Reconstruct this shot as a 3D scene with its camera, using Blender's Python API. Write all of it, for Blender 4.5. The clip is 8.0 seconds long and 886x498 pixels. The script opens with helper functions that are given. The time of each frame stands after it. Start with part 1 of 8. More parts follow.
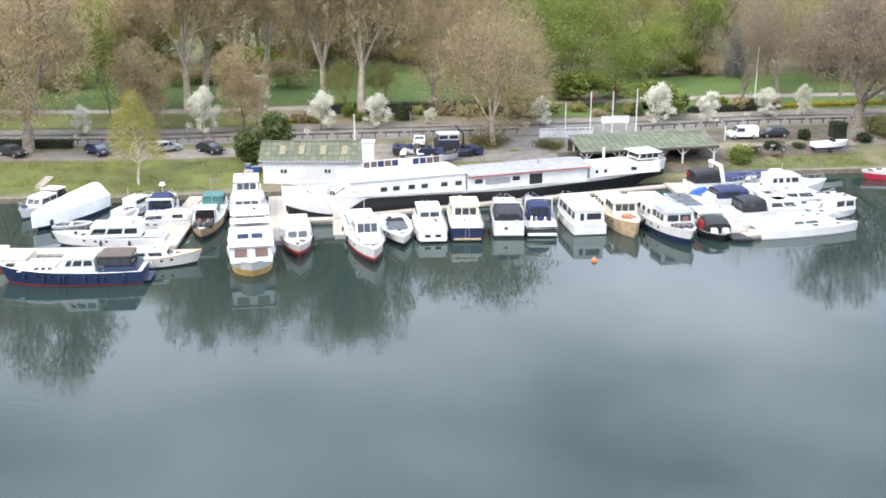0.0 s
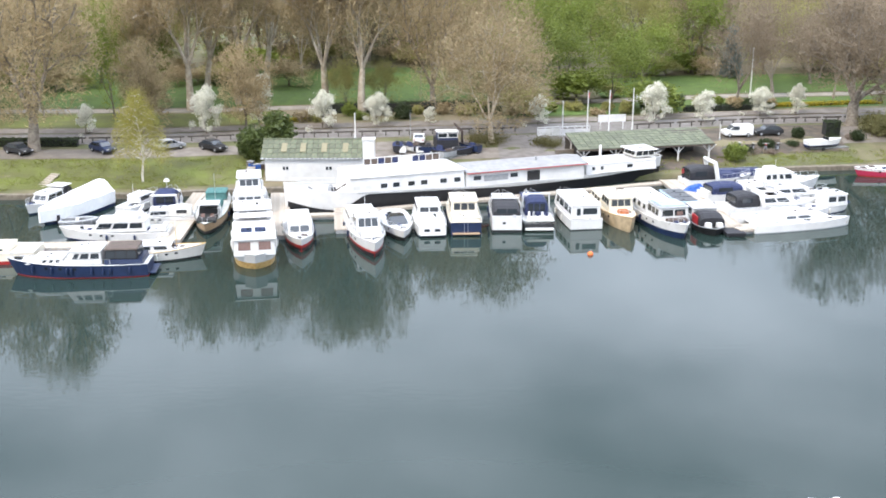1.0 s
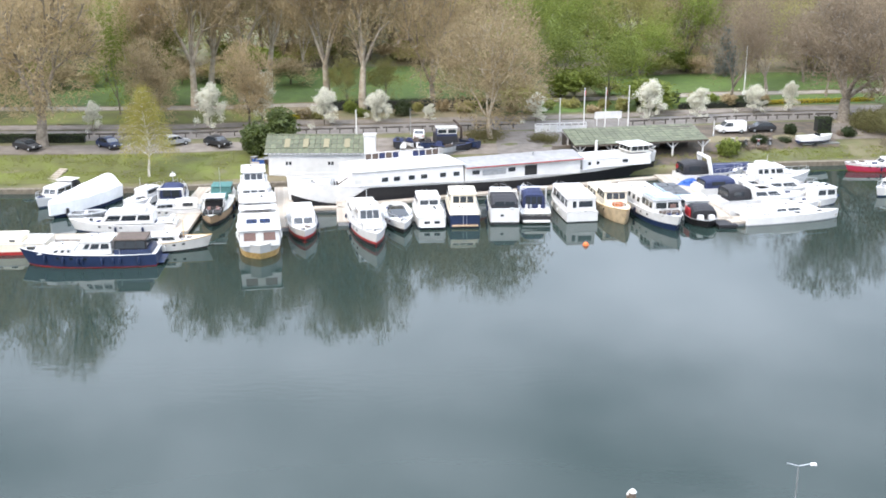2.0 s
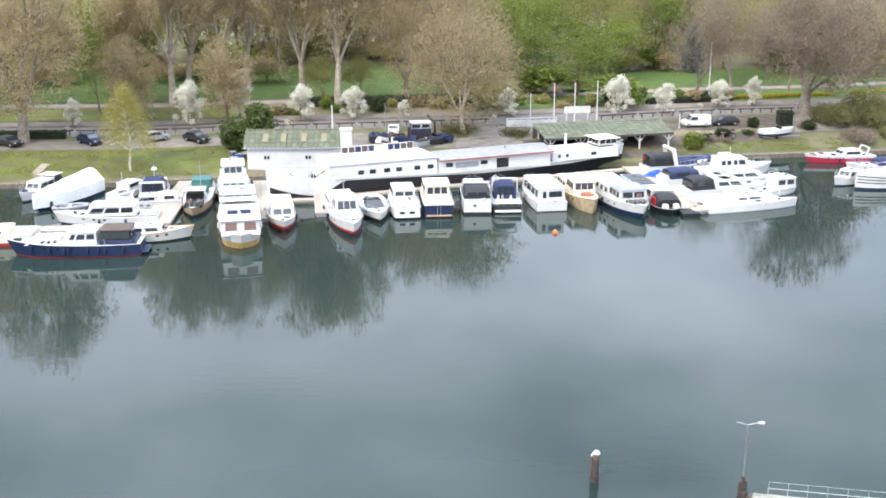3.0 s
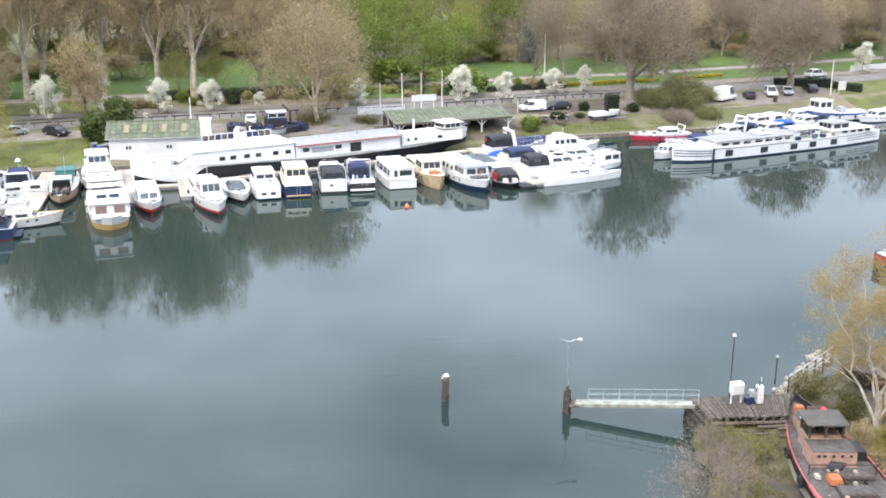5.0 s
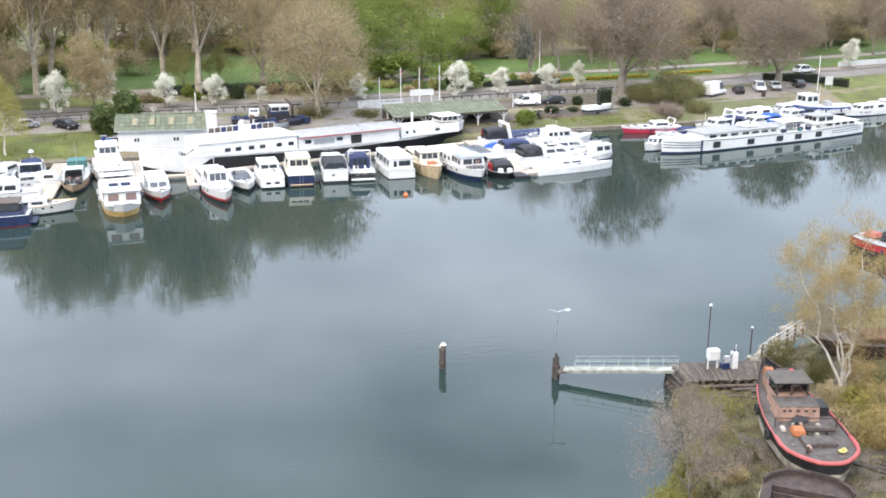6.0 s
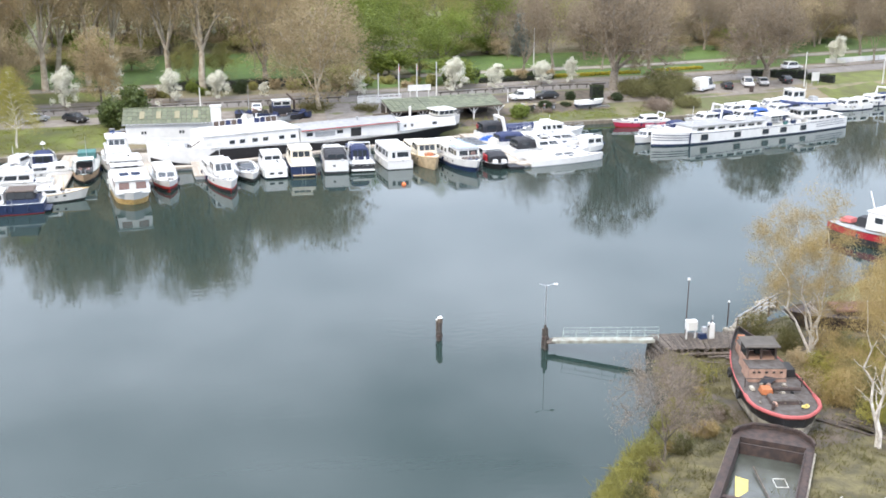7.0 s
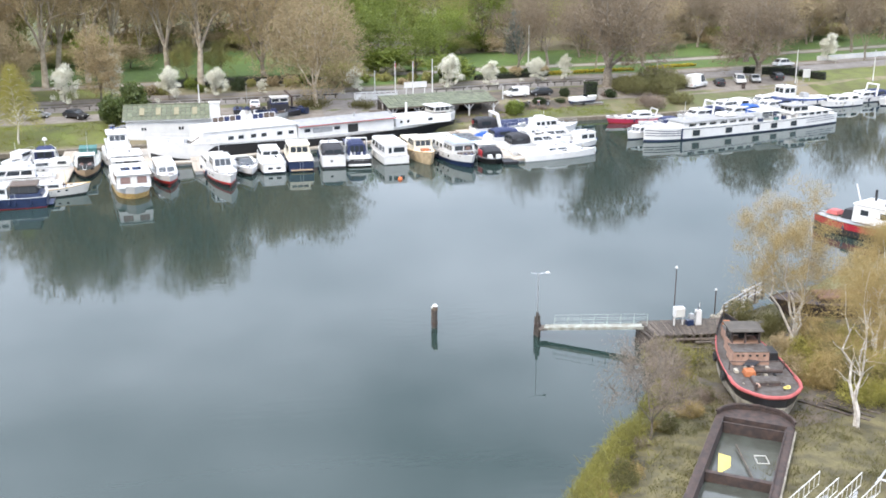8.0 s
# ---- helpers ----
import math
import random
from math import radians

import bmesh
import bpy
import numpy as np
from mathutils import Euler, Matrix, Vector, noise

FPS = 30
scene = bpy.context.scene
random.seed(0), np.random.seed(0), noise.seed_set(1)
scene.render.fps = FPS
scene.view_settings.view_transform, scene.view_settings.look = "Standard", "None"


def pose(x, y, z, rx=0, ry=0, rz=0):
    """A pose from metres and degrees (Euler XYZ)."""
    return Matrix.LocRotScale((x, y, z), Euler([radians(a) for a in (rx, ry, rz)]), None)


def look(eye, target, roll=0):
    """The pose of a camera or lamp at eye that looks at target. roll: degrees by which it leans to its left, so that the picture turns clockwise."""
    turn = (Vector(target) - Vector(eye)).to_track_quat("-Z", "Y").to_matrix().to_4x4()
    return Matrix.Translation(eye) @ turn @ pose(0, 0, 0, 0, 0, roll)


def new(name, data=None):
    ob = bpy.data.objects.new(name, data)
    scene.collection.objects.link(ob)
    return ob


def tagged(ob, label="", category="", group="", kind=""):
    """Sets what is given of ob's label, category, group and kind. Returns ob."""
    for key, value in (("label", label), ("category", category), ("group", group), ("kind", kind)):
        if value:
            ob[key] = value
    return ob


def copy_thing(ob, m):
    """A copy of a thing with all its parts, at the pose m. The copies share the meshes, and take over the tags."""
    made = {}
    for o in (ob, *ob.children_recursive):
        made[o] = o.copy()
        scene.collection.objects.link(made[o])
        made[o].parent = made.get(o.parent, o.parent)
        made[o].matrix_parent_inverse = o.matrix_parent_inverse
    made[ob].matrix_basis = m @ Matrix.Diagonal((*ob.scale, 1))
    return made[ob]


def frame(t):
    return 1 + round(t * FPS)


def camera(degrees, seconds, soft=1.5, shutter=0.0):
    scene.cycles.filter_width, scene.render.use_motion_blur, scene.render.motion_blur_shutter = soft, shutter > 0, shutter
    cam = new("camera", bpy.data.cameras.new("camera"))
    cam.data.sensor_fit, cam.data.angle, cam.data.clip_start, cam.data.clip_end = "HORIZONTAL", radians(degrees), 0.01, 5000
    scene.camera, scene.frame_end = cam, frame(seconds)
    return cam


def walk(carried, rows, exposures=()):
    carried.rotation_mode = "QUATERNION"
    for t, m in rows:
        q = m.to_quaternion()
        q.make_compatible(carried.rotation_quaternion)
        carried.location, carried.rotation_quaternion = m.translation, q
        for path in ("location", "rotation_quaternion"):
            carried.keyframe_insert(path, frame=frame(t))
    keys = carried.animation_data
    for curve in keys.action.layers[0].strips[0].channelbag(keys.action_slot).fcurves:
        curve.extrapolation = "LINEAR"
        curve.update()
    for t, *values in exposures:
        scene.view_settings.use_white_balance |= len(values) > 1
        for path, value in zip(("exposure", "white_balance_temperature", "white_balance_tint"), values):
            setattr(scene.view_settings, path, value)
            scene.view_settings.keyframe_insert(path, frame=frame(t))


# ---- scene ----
cam = camera(45.58, 8.0, soft=1.75)
PATH = [
    (0.0, 0.00, -0.00, 32.97, 73.062, 0.011, 0.022),
    (0.5, 0.02, -1.06, 32.78, 73.167, -0.008, 0.010),
    (1.0, 0.05, -2.48, 32.59, 73.276, -0.015, 0.001),
    (2.5, 0.03, -7.99, 32.42, 73.364, -0.074, -0.095),
    (3.0, -0.02, -10.35, 32.44, 73.355, -0.056, -1.469),
    (3.5, -0.12, -12.94, 32.44, 73.360, -0.023, -3.476),
    (4.0, -0.29, -15.72, 32.47, 73.349, -0.000, -5.864),
    (4.5, -0.61, -18.43, 32.47, 73.320, 0.088, -8.800),
    (4.7, -0.79, -19.57, 32.46, 73.320, 0.078, -9.400),
    (5.0, -1.07, -21.27, 32.44, 73.320, 0.060, -9.620),
    (6.0, -1.97, -26.94, 32.38, 73.308, 0.024, -9.733),
    (6.5, -2.49, -29.96, 32.34, 73.323, 0.007, -9.818),
    (7.0, -2.88, -32.72, 32.31, 73.328, 0.014, -9.878),
    (7.5, -3.06, -34.54, 32.23, 73.316, 0.004, -9.963),
    (8.0, -3.19, -35.33, 32.29, 73.274, -0.021, -10.062),
]
walk(cam, [(t, look((x, y, z), (x - math.sin(radians(yaw)) * math.sin(radians(tilt)), y + math.cos(radians(yaw)) * math.sin(radians(tilt)), z - math.cos(radians(tilt))), roll)) for t, x, y, z, tilt, roll, yaw in PATH])

# ---- world, sun, exposure ----
SUN_ELEV, SUN_AZ = 46.0, 222.0  # azimuth clockwise from +y
world = bpy.data.worlds.new("sky")
scene.world = world
world.use_nodes = True
wn, wl = world.node_tree.nodes, world.node_tree.links
wn.clear()
w_out = wn.new("ShaderNodeOutputWorld")
w_bg = wn.new("ShaderNodeBackground")
w_sky = wn.new("ShaderNodeTexSky")
w_sky.sky_type = "NISHITA"
w_sky.sun_disc = False
w_sky.sun_elevation = radians(SUN_ELEV)
w_sky.sun_rotation = radians(SUN_AZ)
w_tc = wn.new("ShaderNodeTexCoord")
w_map = wn.new("ShaderNodeMapping")
w_map.inputs["Scale"].default_value = (1.0, 1.0, 2.556)
w_map.inputs["Location"].default_value = (0.927, -0.542, 3.573)
w_noise = wn.new("ShaderNodeTexNoise")
w_noise.inputs["Scale"].default_value = 3.483
w_noise.inputs["Detail"].default_value = 5.0
w_noise.inputs["Roughness"].default_value = 0.5
w_ramp = wn.new("ShaderNodeValToRGB")
w_ramp.color_ramp.elements[0].position = 0.05
w_ramp.color_ramp.elements[1].position = 0.74
w_mix = wn.new("ShaderNodeMixRGB")
w_sep = wn.new("ShaderNodeSeparateXYZ")  # an overcast sky brightens towards the zenith
w_up = wn.new("ShaderNodeMapRange")
w_up.inputs["To Min"].default_value, w_up.inputs["To Max"].default_value = 0.34, 1.44
w_cloud = wn.new("ShaderNodeMixRGB")
w_cloud.blend_type = "MULTIPLY"
w_cloud.inputs["Fac"].default_value = 1.0
w_cloud.inputs["Color1"].default_value = (27.2, 29.8, 35.2, 1)
wl.new(w_tc.outputs["Generated"], w_sep.inputs["Vector"])
wl.new(w_sep.outputs["Z"], w_up.inputs["Value"])
wl.new(w_up.outputs["Result"], w_cloud.inputs["Color2"])
wl.new(w_cloud.outputs["Color"], w_mix.inputs["Color2"])
wl.new(w_tc.outputs["Generated"], w_map.inputs["Vector"])
wl.new(w_map.outputs["Vector"], w_noise.inputs["Vector"])
wl.new(w_noise.outputs["Fac"], w_ramp.inputs["Fac"])
wl.new(w_ramp.outputs["Color"], w_mix.inputs["Fac"])
wl.new(w_sky.outputs["Color"], w_mix.inputs["Color1"])
wl.new(w_mix.outputs["Color"], w_bg.inputs["Color"])
w_bg.inputs["Strength"].default_value = 0.12
wl.new(w_bg.outputs["Background"], w_out.inputs["Surface"])

sun_data = bpy.data.lights.new("sun", "SUN")
sun_data.energy, sun_data.angle, sun_data.color = 2.45, radians(1.5), (1.0, 0.87, 0.71)
sun = new("sun", sun_data)
sa, se = radians(SUN_AZ), radians(SUN_ELEV)
sun_dir = Vector((math.sin(sa) * math.cos(se), math.cos(sa) * math.cos(se), math.sin(se)))
sun.matrix_world = look(sun_dir * 200, (0, 0, 0))
scene.view_settings.exposure = 0.22


# ---- materials ----
def material(name, color, rough=0.5, metal=0.0, vary=0.0, scale=3.0, bump=0.0, bump_scale=20.0, color2=None, island=False,
             spec=0.5, stain=0.0, per_object=0.0):
    m = bpy.data.materials.new(name)
    m.use_nodes = True
    n, l = m.node_tree.nodes, m.node_tree.links
    b = n["Principled BSDF"]
    b.inputs["Roughness"].default_value = rough
    b.inputs["Metallic"].default_value = metal
    b.inputs["Specular IOR Level"].default_value = spec
    tc = n.new("ShaderNodeTexCoord")
    out = None
    c2 = color2 or tuple(c * (1 - vary) for c in color)
    if vary or color2 or island or stain or per_object:
        no = n.new("ShaderNodeTexNoise")
        no.inputs["Scale"].default_value = scale
        no.inputs["Detail"].default_value = 6
        l.new(tc.outputs["Object"], no.inputs["Vector"])
        ramp = n.new("ShaderNodeValToRGB")
        ramp.color_ramp.elements[0].position, ramp.color_ramp.elements[1].position = 0.36, 0.64
        l.new(no.outputs["Fac"], ramp.inputs["Fac"])
        mix = n.new("ShaderNodeMixRGB")
        mix.inputs["Color1"].default_value = (*color, 1)
        mix.inputs["Color2"].default_value = (*c2, 1)
        if island:
            g = n.new("ShaderNodeNewGeometry")
            ad = n.new("ShaderNodeMath")
            ad.operation = "MULTIPLY_ADD"
            ad.inputs[1].default_value = 0.6
            l.new(g.outputs["Random Per Island"], ad.inputs[0])
            half = n.new("ShaderNodeMath")
            half.operation = "MULTIPLY"
            half.inputs[1].default_value = 0.4
            l.new(ramp.outputs["Color"], half.inputs[0])
            l.new(half.outputs[0], ad.inputs[2])
            l.new(ad.outputs[0], mix.inputs["Fac"])
        else:
            l.new(ramp.outputs["Color"], mix.inputs["Fac"])
        out = mix.outputs["Color"]
        if stain:
            n2 = n.new("ShaderNodeTexNoise")
            n2.inputs["Scale"].default_value = scale * 0.23
            n2.inputs["Detail"].default_value = 8
            n2.inputs["Roughness"].default_value = 0.65
            l.new(tc.outputs["Object"], n2.inputs["Vector"])
            r2 = n.new("ShaderNodeValToRGB")
            r2.color_ramp.elements[0].position, r2.color_ramp.elements[1].position = 0.42, 0.70
            l.new(n2.outputs["Fac"], r2.inputs["Fac"])
            mu = n.new("ShaderNodeMixRGB")
            mu.blend_type = "MULTIPLY"
            sc = n.new("ShaderNodeMath")
            sc.operation = "MULTIPLY"
            sc.inputs[1].default_value = stain
            l.new(r2.outputs["Color"], sc.inputs[0])
            l.new(sc.outputs[0], mu.inputs["Fac"])
            l.new(out, mu.inputs["Color1"])
            mu.inputs["Color2"].default_value = (0.45, 0.40, 0.33, 1)
            out = mu.outputs["Color"]
        if per_object:
            oi = n.new("ShaderNodeObjectInfo")
            hs = n.new("ShaderNodeHueSaturation")
            ma = n.new("ShaderNodeMath")
            ma.operation = "MULTIPLY_ADD"
            ma.inputs[1].default_value, ma.inputs[2].default_value = per_object, 1 - per_object / 2
            l.new(oi.outputs["Random"], ma.inputs[0])
            l.new(ma.outputs[0], hs.inputs["Value"])
            l.new(out, hs.inputs["Color"])
            out = hs.outputs["Color"]
        l.new(out, b.inputs["Base Color"])
    else:
        b.inputs["Base Color"].default_value = (*color, 1)
    if island:
        tr = n.new("ShaderNodeBsdfTranslucent")
        l.new(out, tr.inputs["Color"])
        ms = n.new("ShaderNodeMixShader")
        ms.inputs["Fac"].default_value = 0.42
        l.new(b.outputs["BSDF"], ms.inputs[1])
        l.new(tr.outputs["BSDF"], ms.inputs[2])
        l.new(ms.outputs["Shader"], n["Material Output"].inputs["Surface"])
    if bump:
        nb = n.new("ShaderNodeTexNoise")
        nb.inputs["Scale"].default_value = bump_scale
        nb.inputs["Detail"].default_value = 5
        l.new(tc.outputs["Object"], nb.inputs["Vector"])
        bp = n.new("ShaderNodeBump")
        bp.inputs["Strength"].default_value = bump
        bp.inputs["Distance"].default_value = 0.05
        l.new(nb.outputs["Fac"], bp.inputs["Height"])
        l.new(bp.outputs["Normal"], b.inputs["Normal"])
    return m


M = {}
M["white"] = material("white_gelcoat", (0.66, 0.655, 0.64), 0.3, vary=0.08, scale=1.2, stain=0.16)
M["offwhite"] = material("offwhite_paint", (0.60, 0.59, 0.55), 0.45, vary=0.08, scale=1.5, stain=0.18)
M["cream"] = material("cream_paint", (0.74, 0.68, 0.55), 0.4, vary=0.10, scale=1.5, stain=0.15)
M["tan"] = material("tan_paint", (0.52, 0.40, 0.25), 0.45, vary=0.3, scale=1.5, stain=0.15)
M["navy"] = material("navy_paint", (0.014, 0.026, 0.070), 0.3, vary=0.2, scale=1.5)
M["blue"] = material("blue_paint", (0.02, 0.07, 0.30), 0.35, vary=0.15, scale=1.5)
M["bluecover"] = material("blue_cover", (0.02, 0.09, 0.34), 0.8, vary=0.25, scale=3, bump=0.4, bump_scale=3)
M["navycover"] = material("navy_cover", (0.018, 0.028, 0.085), 0.8, vary=0.3, scale=3, bump=0.4, bump_scale=3)
M["blackcover"] = material("black_cover", (0.018, 0.018, 0.022), 0.75, vary=0.3, scale=3, bump=0.4, bump_scale=3)
M["browncover"] = material("brown_cover", (0.10, 0.075, 0.06), 0.85, vary=0.3, scale=3, bump=0.4, bump_scale=3)
M["tealcover"] = material("teal_cover", (0.06, 0.17, 0.16), 0.8, vary=0.3, scale=3, bump=0.3, bump_scale=4)
M["whitecover"] = material("white_tarpaulin", (0.76, 0.76, 0.75), 0.55, vary=0.08, scale=2, bump=0.6, bump_scale=1.6)
M["red"] = material("red_paint", (0.36, 0.025, 0.025), 0.4, vary=0.2, scale=2)
M["brightred"] = material("bright_red_paint", (0.52, 0.028, 0.035), 0.35, vary=0.12, scale=2)
M["redfaded"] = material("faded_red_paint", (0.42, 0.095, 0.09), 0.7, vary=0.25, scale=2, stain=0.3)
M["tugred"] = material("deep_red_hull_paint", (0.34, 0.016, 0.030), 0.4, vary=0.15, scale=2, stain=0.1)
M["crimson"] = material("crimson_hull_paint", (0.40, 0.030, 0.075), 0.35, vary=0.12, scale=2)
M["black"] = material("black_paint", (0.018, 0.018, 0.02), 0.45, vary=0.3, scale=2)
M["gold"] = material("varnished_wood", (0.55, 0.38, 0.15), 0.35, color2=(0.40, 0.25, 0.09), scale=4)
M["greenpaint"] = material("dark_green_paint", (0.03, 0.07, 0.055), 0.45, vary=0.2, scale=2)
M["darkpanel"] = material("dark_roof_panel", (0.045, 0.05, 0.058), 0.35, vary=0.25, scale=2)
M["teak"] = material("teak_deck", (0.42, 0.30, 0.19), 0.7, color2=(0.30, 0.21, 0.13), scale=6)
M["pontoon"] = material("pontoon_boards", (0.47, 0.415, 0.345), 0.8, color2=(0.34, 0.295, 0.24), scale=3, stain=0.2)
M["glass"] = material("dark_glass", (0.02, 0.025, 0.03), 0.08, spec=0.7)
M["greyroof"] = material("grey_roof_felt", (0.28, 0.28, 0.28), 0.85, vary=0.2, scale=1.2, stain=0.25)
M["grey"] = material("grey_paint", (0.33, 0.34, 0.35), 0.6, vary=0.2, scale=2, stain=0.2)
M["metal"] = material("galvanised_metal", (0.55, 0.56, 0.57), 0.4, metal=0.8, vary=0.15, scale=4)
M["rubber"] = material("tyre_rubber", (0.02, 0.02, 0.02), 0.8, vary=0.2, scale=8)
M["solar"] = material("solar_panel", (0.02, 0.04, 0.10), 0.15, vary=0.2, scale=4)
M["greentile"] = material("green_roof_tiles", (0.082, 0.100, 0.062), 0.75, color2=(0.125, 0.130, 0.080), scale=2.2, stain=0.35, per_object=0.45)
M["skylight"] = material("yellowed_skylight", (0.21, 0.185, 0.105), 0.6, vary=0.15, scale=4)
M["wood_old"] = material("weathered_timber", (0.125, 0.100, 0.078), 0.9, color2=(0.055, 0.043, 0.034), scale=5, bump=0.5, bump_scale=14, stain=0.4, per_object=0.7)
M["stone"] = material("pale_rubble_stone", (0.34, 0.32, 0.27), 0.9, color2=(0.22, 0.20, 0.165), scale=3, bump=0.6, bump_scale=6, per_object=0.3)
M["quay"] = material("quay_masonry", (0.19, 0.16, 0.12), 0.9, color2=(0.11, 0.095, 0.07), scale=2, bump=0.5, bump_scale=6, stain=0.3)
M["rust"] = material("rusty_steel", (0.068, 0.044, 0.036), 0.85, color2=(0.034, 0.026, 0.024), scale=2.5, bump=0.3, bump_scale=8, stain=0.4)
M["salmon"] = material("faded_salmon_paint", (0.36, 0.225, 0.165), 0.75, vary=0.3, scale=2.5, stain=0.35)
M["tugdeck"] = material("tug_deck_grey", (0.095, 0.085, 0.078), 0.8, color2=(0.055, 0.042, 0.034), scale=2.5, stain=0.4)
M["hullgrey"] = material("scraped_hull_grey", (0.40, 0.37, 0.30), 0.8, color2=(0.20, 0.17, 0.14), scale=2, stain=0.5)
M["worncream"] = material("worn_cream_paint", (0.33, 0.34, 0.295), 0.7, color2=(0.20, 0.19, 0.155), scale=2.2, stain=0.5)
M["mint"] = material("pale_mint_paint", (0.40, 0.47, 0.43), 0.6, vary=0.25, scale=3, stain=0.25)
M["yellow"] = material("yellow_sheet", (0.58, 0.48, 0.13), 0.6, vary=0.1, scale=3, stain=0.4)
M["orange"] = material("orange_plastic", (0.75, 0.17, 0.04), 0.5, vary=0.15, scale=4)
M["asphalt"] = material("asphalt", (0.185, 0.168, 0.152), 0.9, color2=(0.135, 0.122, 0.110), scale=0.9, bump=0.2, bump_scale=30, stain=0.35)
M["lane"] = material("worn_brown_grit", (0.205, 0.178, 0.150), 0.95, color2=(0.150, 0.130, 0.108), scale=0.7, stain=0.4, bump=0.2, bump_scale=20)
M["pathway"] = material("pale_gravel_path", (0.30, 0.265, 0.225), 0.95, color2=(0.22, 0.195, 0.165), scale=0.8, stain=0.35)
M["hedge"] = material("dark_hedge_leaves", (0.028, 0.045, 0.016), 0.7, color2=(0.055, 0.075, 0.025), scale=2, island=True)
M["roughgrass"] = material("rough_patchy_grass", (0.115, 0.132, 0.026), 0.95, color2=(0.085, 0.088, 0.026), scale=0.35, bump=1.0, bump_scale=3, stain=0.6)
M["lawn"] = material("mown_lawn", (0.078, 0.128, 0.018), 0.9, color2=(0.058, 0.095, 0.016), scale=0.6, bump=0.8, bump_scale=5, stain=0.35)
M["greybark"] = material("grey_flaking_bark", (0.29, 0.25, 0.20), 0.9, color2=(0.16, 0.135, 0.105), scale=2.5, bump=0.4, bump_scale=8)
M["laurel"] = material("dark_laurel_leaves", (0.135, 0.17, 0.045), 0.5, color2=(0.045, 0.065, 0.02), scale=0.8, island=True)
M["willow"] = material("grey_olive_willow_twigs", (0.25, 0.245, 0.095), 0.9, color2=(0.13, 0.12, 0.06), scale=0.8, island=True)
M["bark"] = material("bark", (0.17, 0.145, 0.115), 0.9, color2=(0.10, 0.085, 0.065), scale=4, bump=0.4, bump_scale=10)
M["palebark"] = material("pale_plane_bark", (0.42, 0.37, 0.29), 0.9, color2=(0.27, 0.225, 0.17), scale=2, bump=0.3, bump_scale=8)
M["birchbark"] = material("white_birch_bark", (0.66, 0.62, 0.56), 0.8, color2=(0.42, 0.38, 0.33), scale=2.5, bump=0.2, bump_scale=8)
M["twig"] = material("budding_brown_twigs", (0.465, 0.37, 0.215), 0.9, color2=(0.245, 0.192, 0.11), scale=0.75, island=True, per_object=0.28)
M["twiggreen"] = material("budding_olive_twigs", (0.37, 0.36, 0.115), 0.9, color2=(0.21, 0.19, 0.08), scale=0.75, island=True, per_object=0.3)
M["leaf"] = material("fresh_green_leaves", (0.235, 0.285, 0.05), 0.7, color2=(0.095, 0.125, 0.026), scale=0.7, island=True, per_object=0.35)
M["leafyellow"] = material("yellow_green_catkins", (0.40, 0.36, 0.085), 0.8, color2=(0.23, 0.21, 0.055), scale=0.5, island=True)
M["leafbirch"] = material("ochre_birch_buds", (0.43, 0.32, 0.14), 0.8, color2=(0.25, 0.19, 0.075), scale=0.6, island=True)
M["blossom"] = material("white_blossom", (0.84, 0.82, 0.74), 0.8, color2=(0.56, 0.56, 0.44), scale=1.2, island=True)
M["conifer"] = material("blue_grey_needles", (0.20, 0.225, 0.205), 0.8, color2=(0.12, 0.14, 0.13), scale=1, island=True)
M["reed"] = material("yellow_green_reeds", (0.31, 0.29, 0.07), 0.9, color2=(0.15, 0.14, 0.045), scale=0.8, island=True)
M["flower"] = material("yellow_flower_bed", (0.62, 0.46, 0.03), 0.8, color2=(0.15, 0.18, 0.03), scale=2, island=True)
M["tuft"] = material("rough_grass_blades", (0.24, 0.26, 0.055), 0.9, color2=(0.17, 0.19, 0.04), scale=0.3, island=True)
M["dulltuft"] = material("dull_olive_grass", (0.17, 0.15, 0.058), 0.9, color2=(0.085, 0.085, 0.030), scale=0.4, island=True)
M["rainwater"] = material("murky_rainwater", (0.072, 0.078, 0.066), 0.08, color2=(0.050, 0.052, 0.042), scale=0.8)
M["mud"] = material("trodden_brown_earth", (0.115, 0.088, 0.064), 0.95, color2=(0.062, 0.055, 0.042), scale=0.7, bump=0.6, bump_scale=6, stain=0.5)
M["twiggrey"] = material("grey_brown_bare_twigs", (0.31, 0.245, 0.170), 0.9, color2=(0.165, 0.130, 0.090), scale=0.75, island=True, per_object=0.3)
M["pile"] = material("dark_wet_timber", (0.085, 0.070, 0.058), 0.85, color2=(0.040, 0.034, 0.030), scale=5, bump=0.5, bump_scale=12, stain=0.3)
M["barrier"] = material("dark_stained_timber", (0.085, 0.074, 0.064), 0.9, vary=0.3, scale=4)
M["twigdark"] = material("grey_brown_twigs", (0.33, 0.265, 0.205), 0.9, color2=(0.19, 0.15, 0.12), scale=1, island=True)
M["curtain"] = material("curtained_window", (0.24, 0.15, 0.13), 0.2, vary=0.3, scale=6)
M["paleblue"] = material("pale_blue_roof", (0.34, 0.43, 0.52), 0.6, vary=0.15, scale=2, stain=0.2)
M["rustorange"] = material("orange_primer", (0.42, 0.14, 0.05), 0.7, vary=0.3, scale=4, stain=0.3)
M["rustroof"] = material("red_rusted_plate", (0.17, 0.075, 0.042), 0.85, color2=(0.085, 0.045, 0.03), scale=2, stain=0.3)
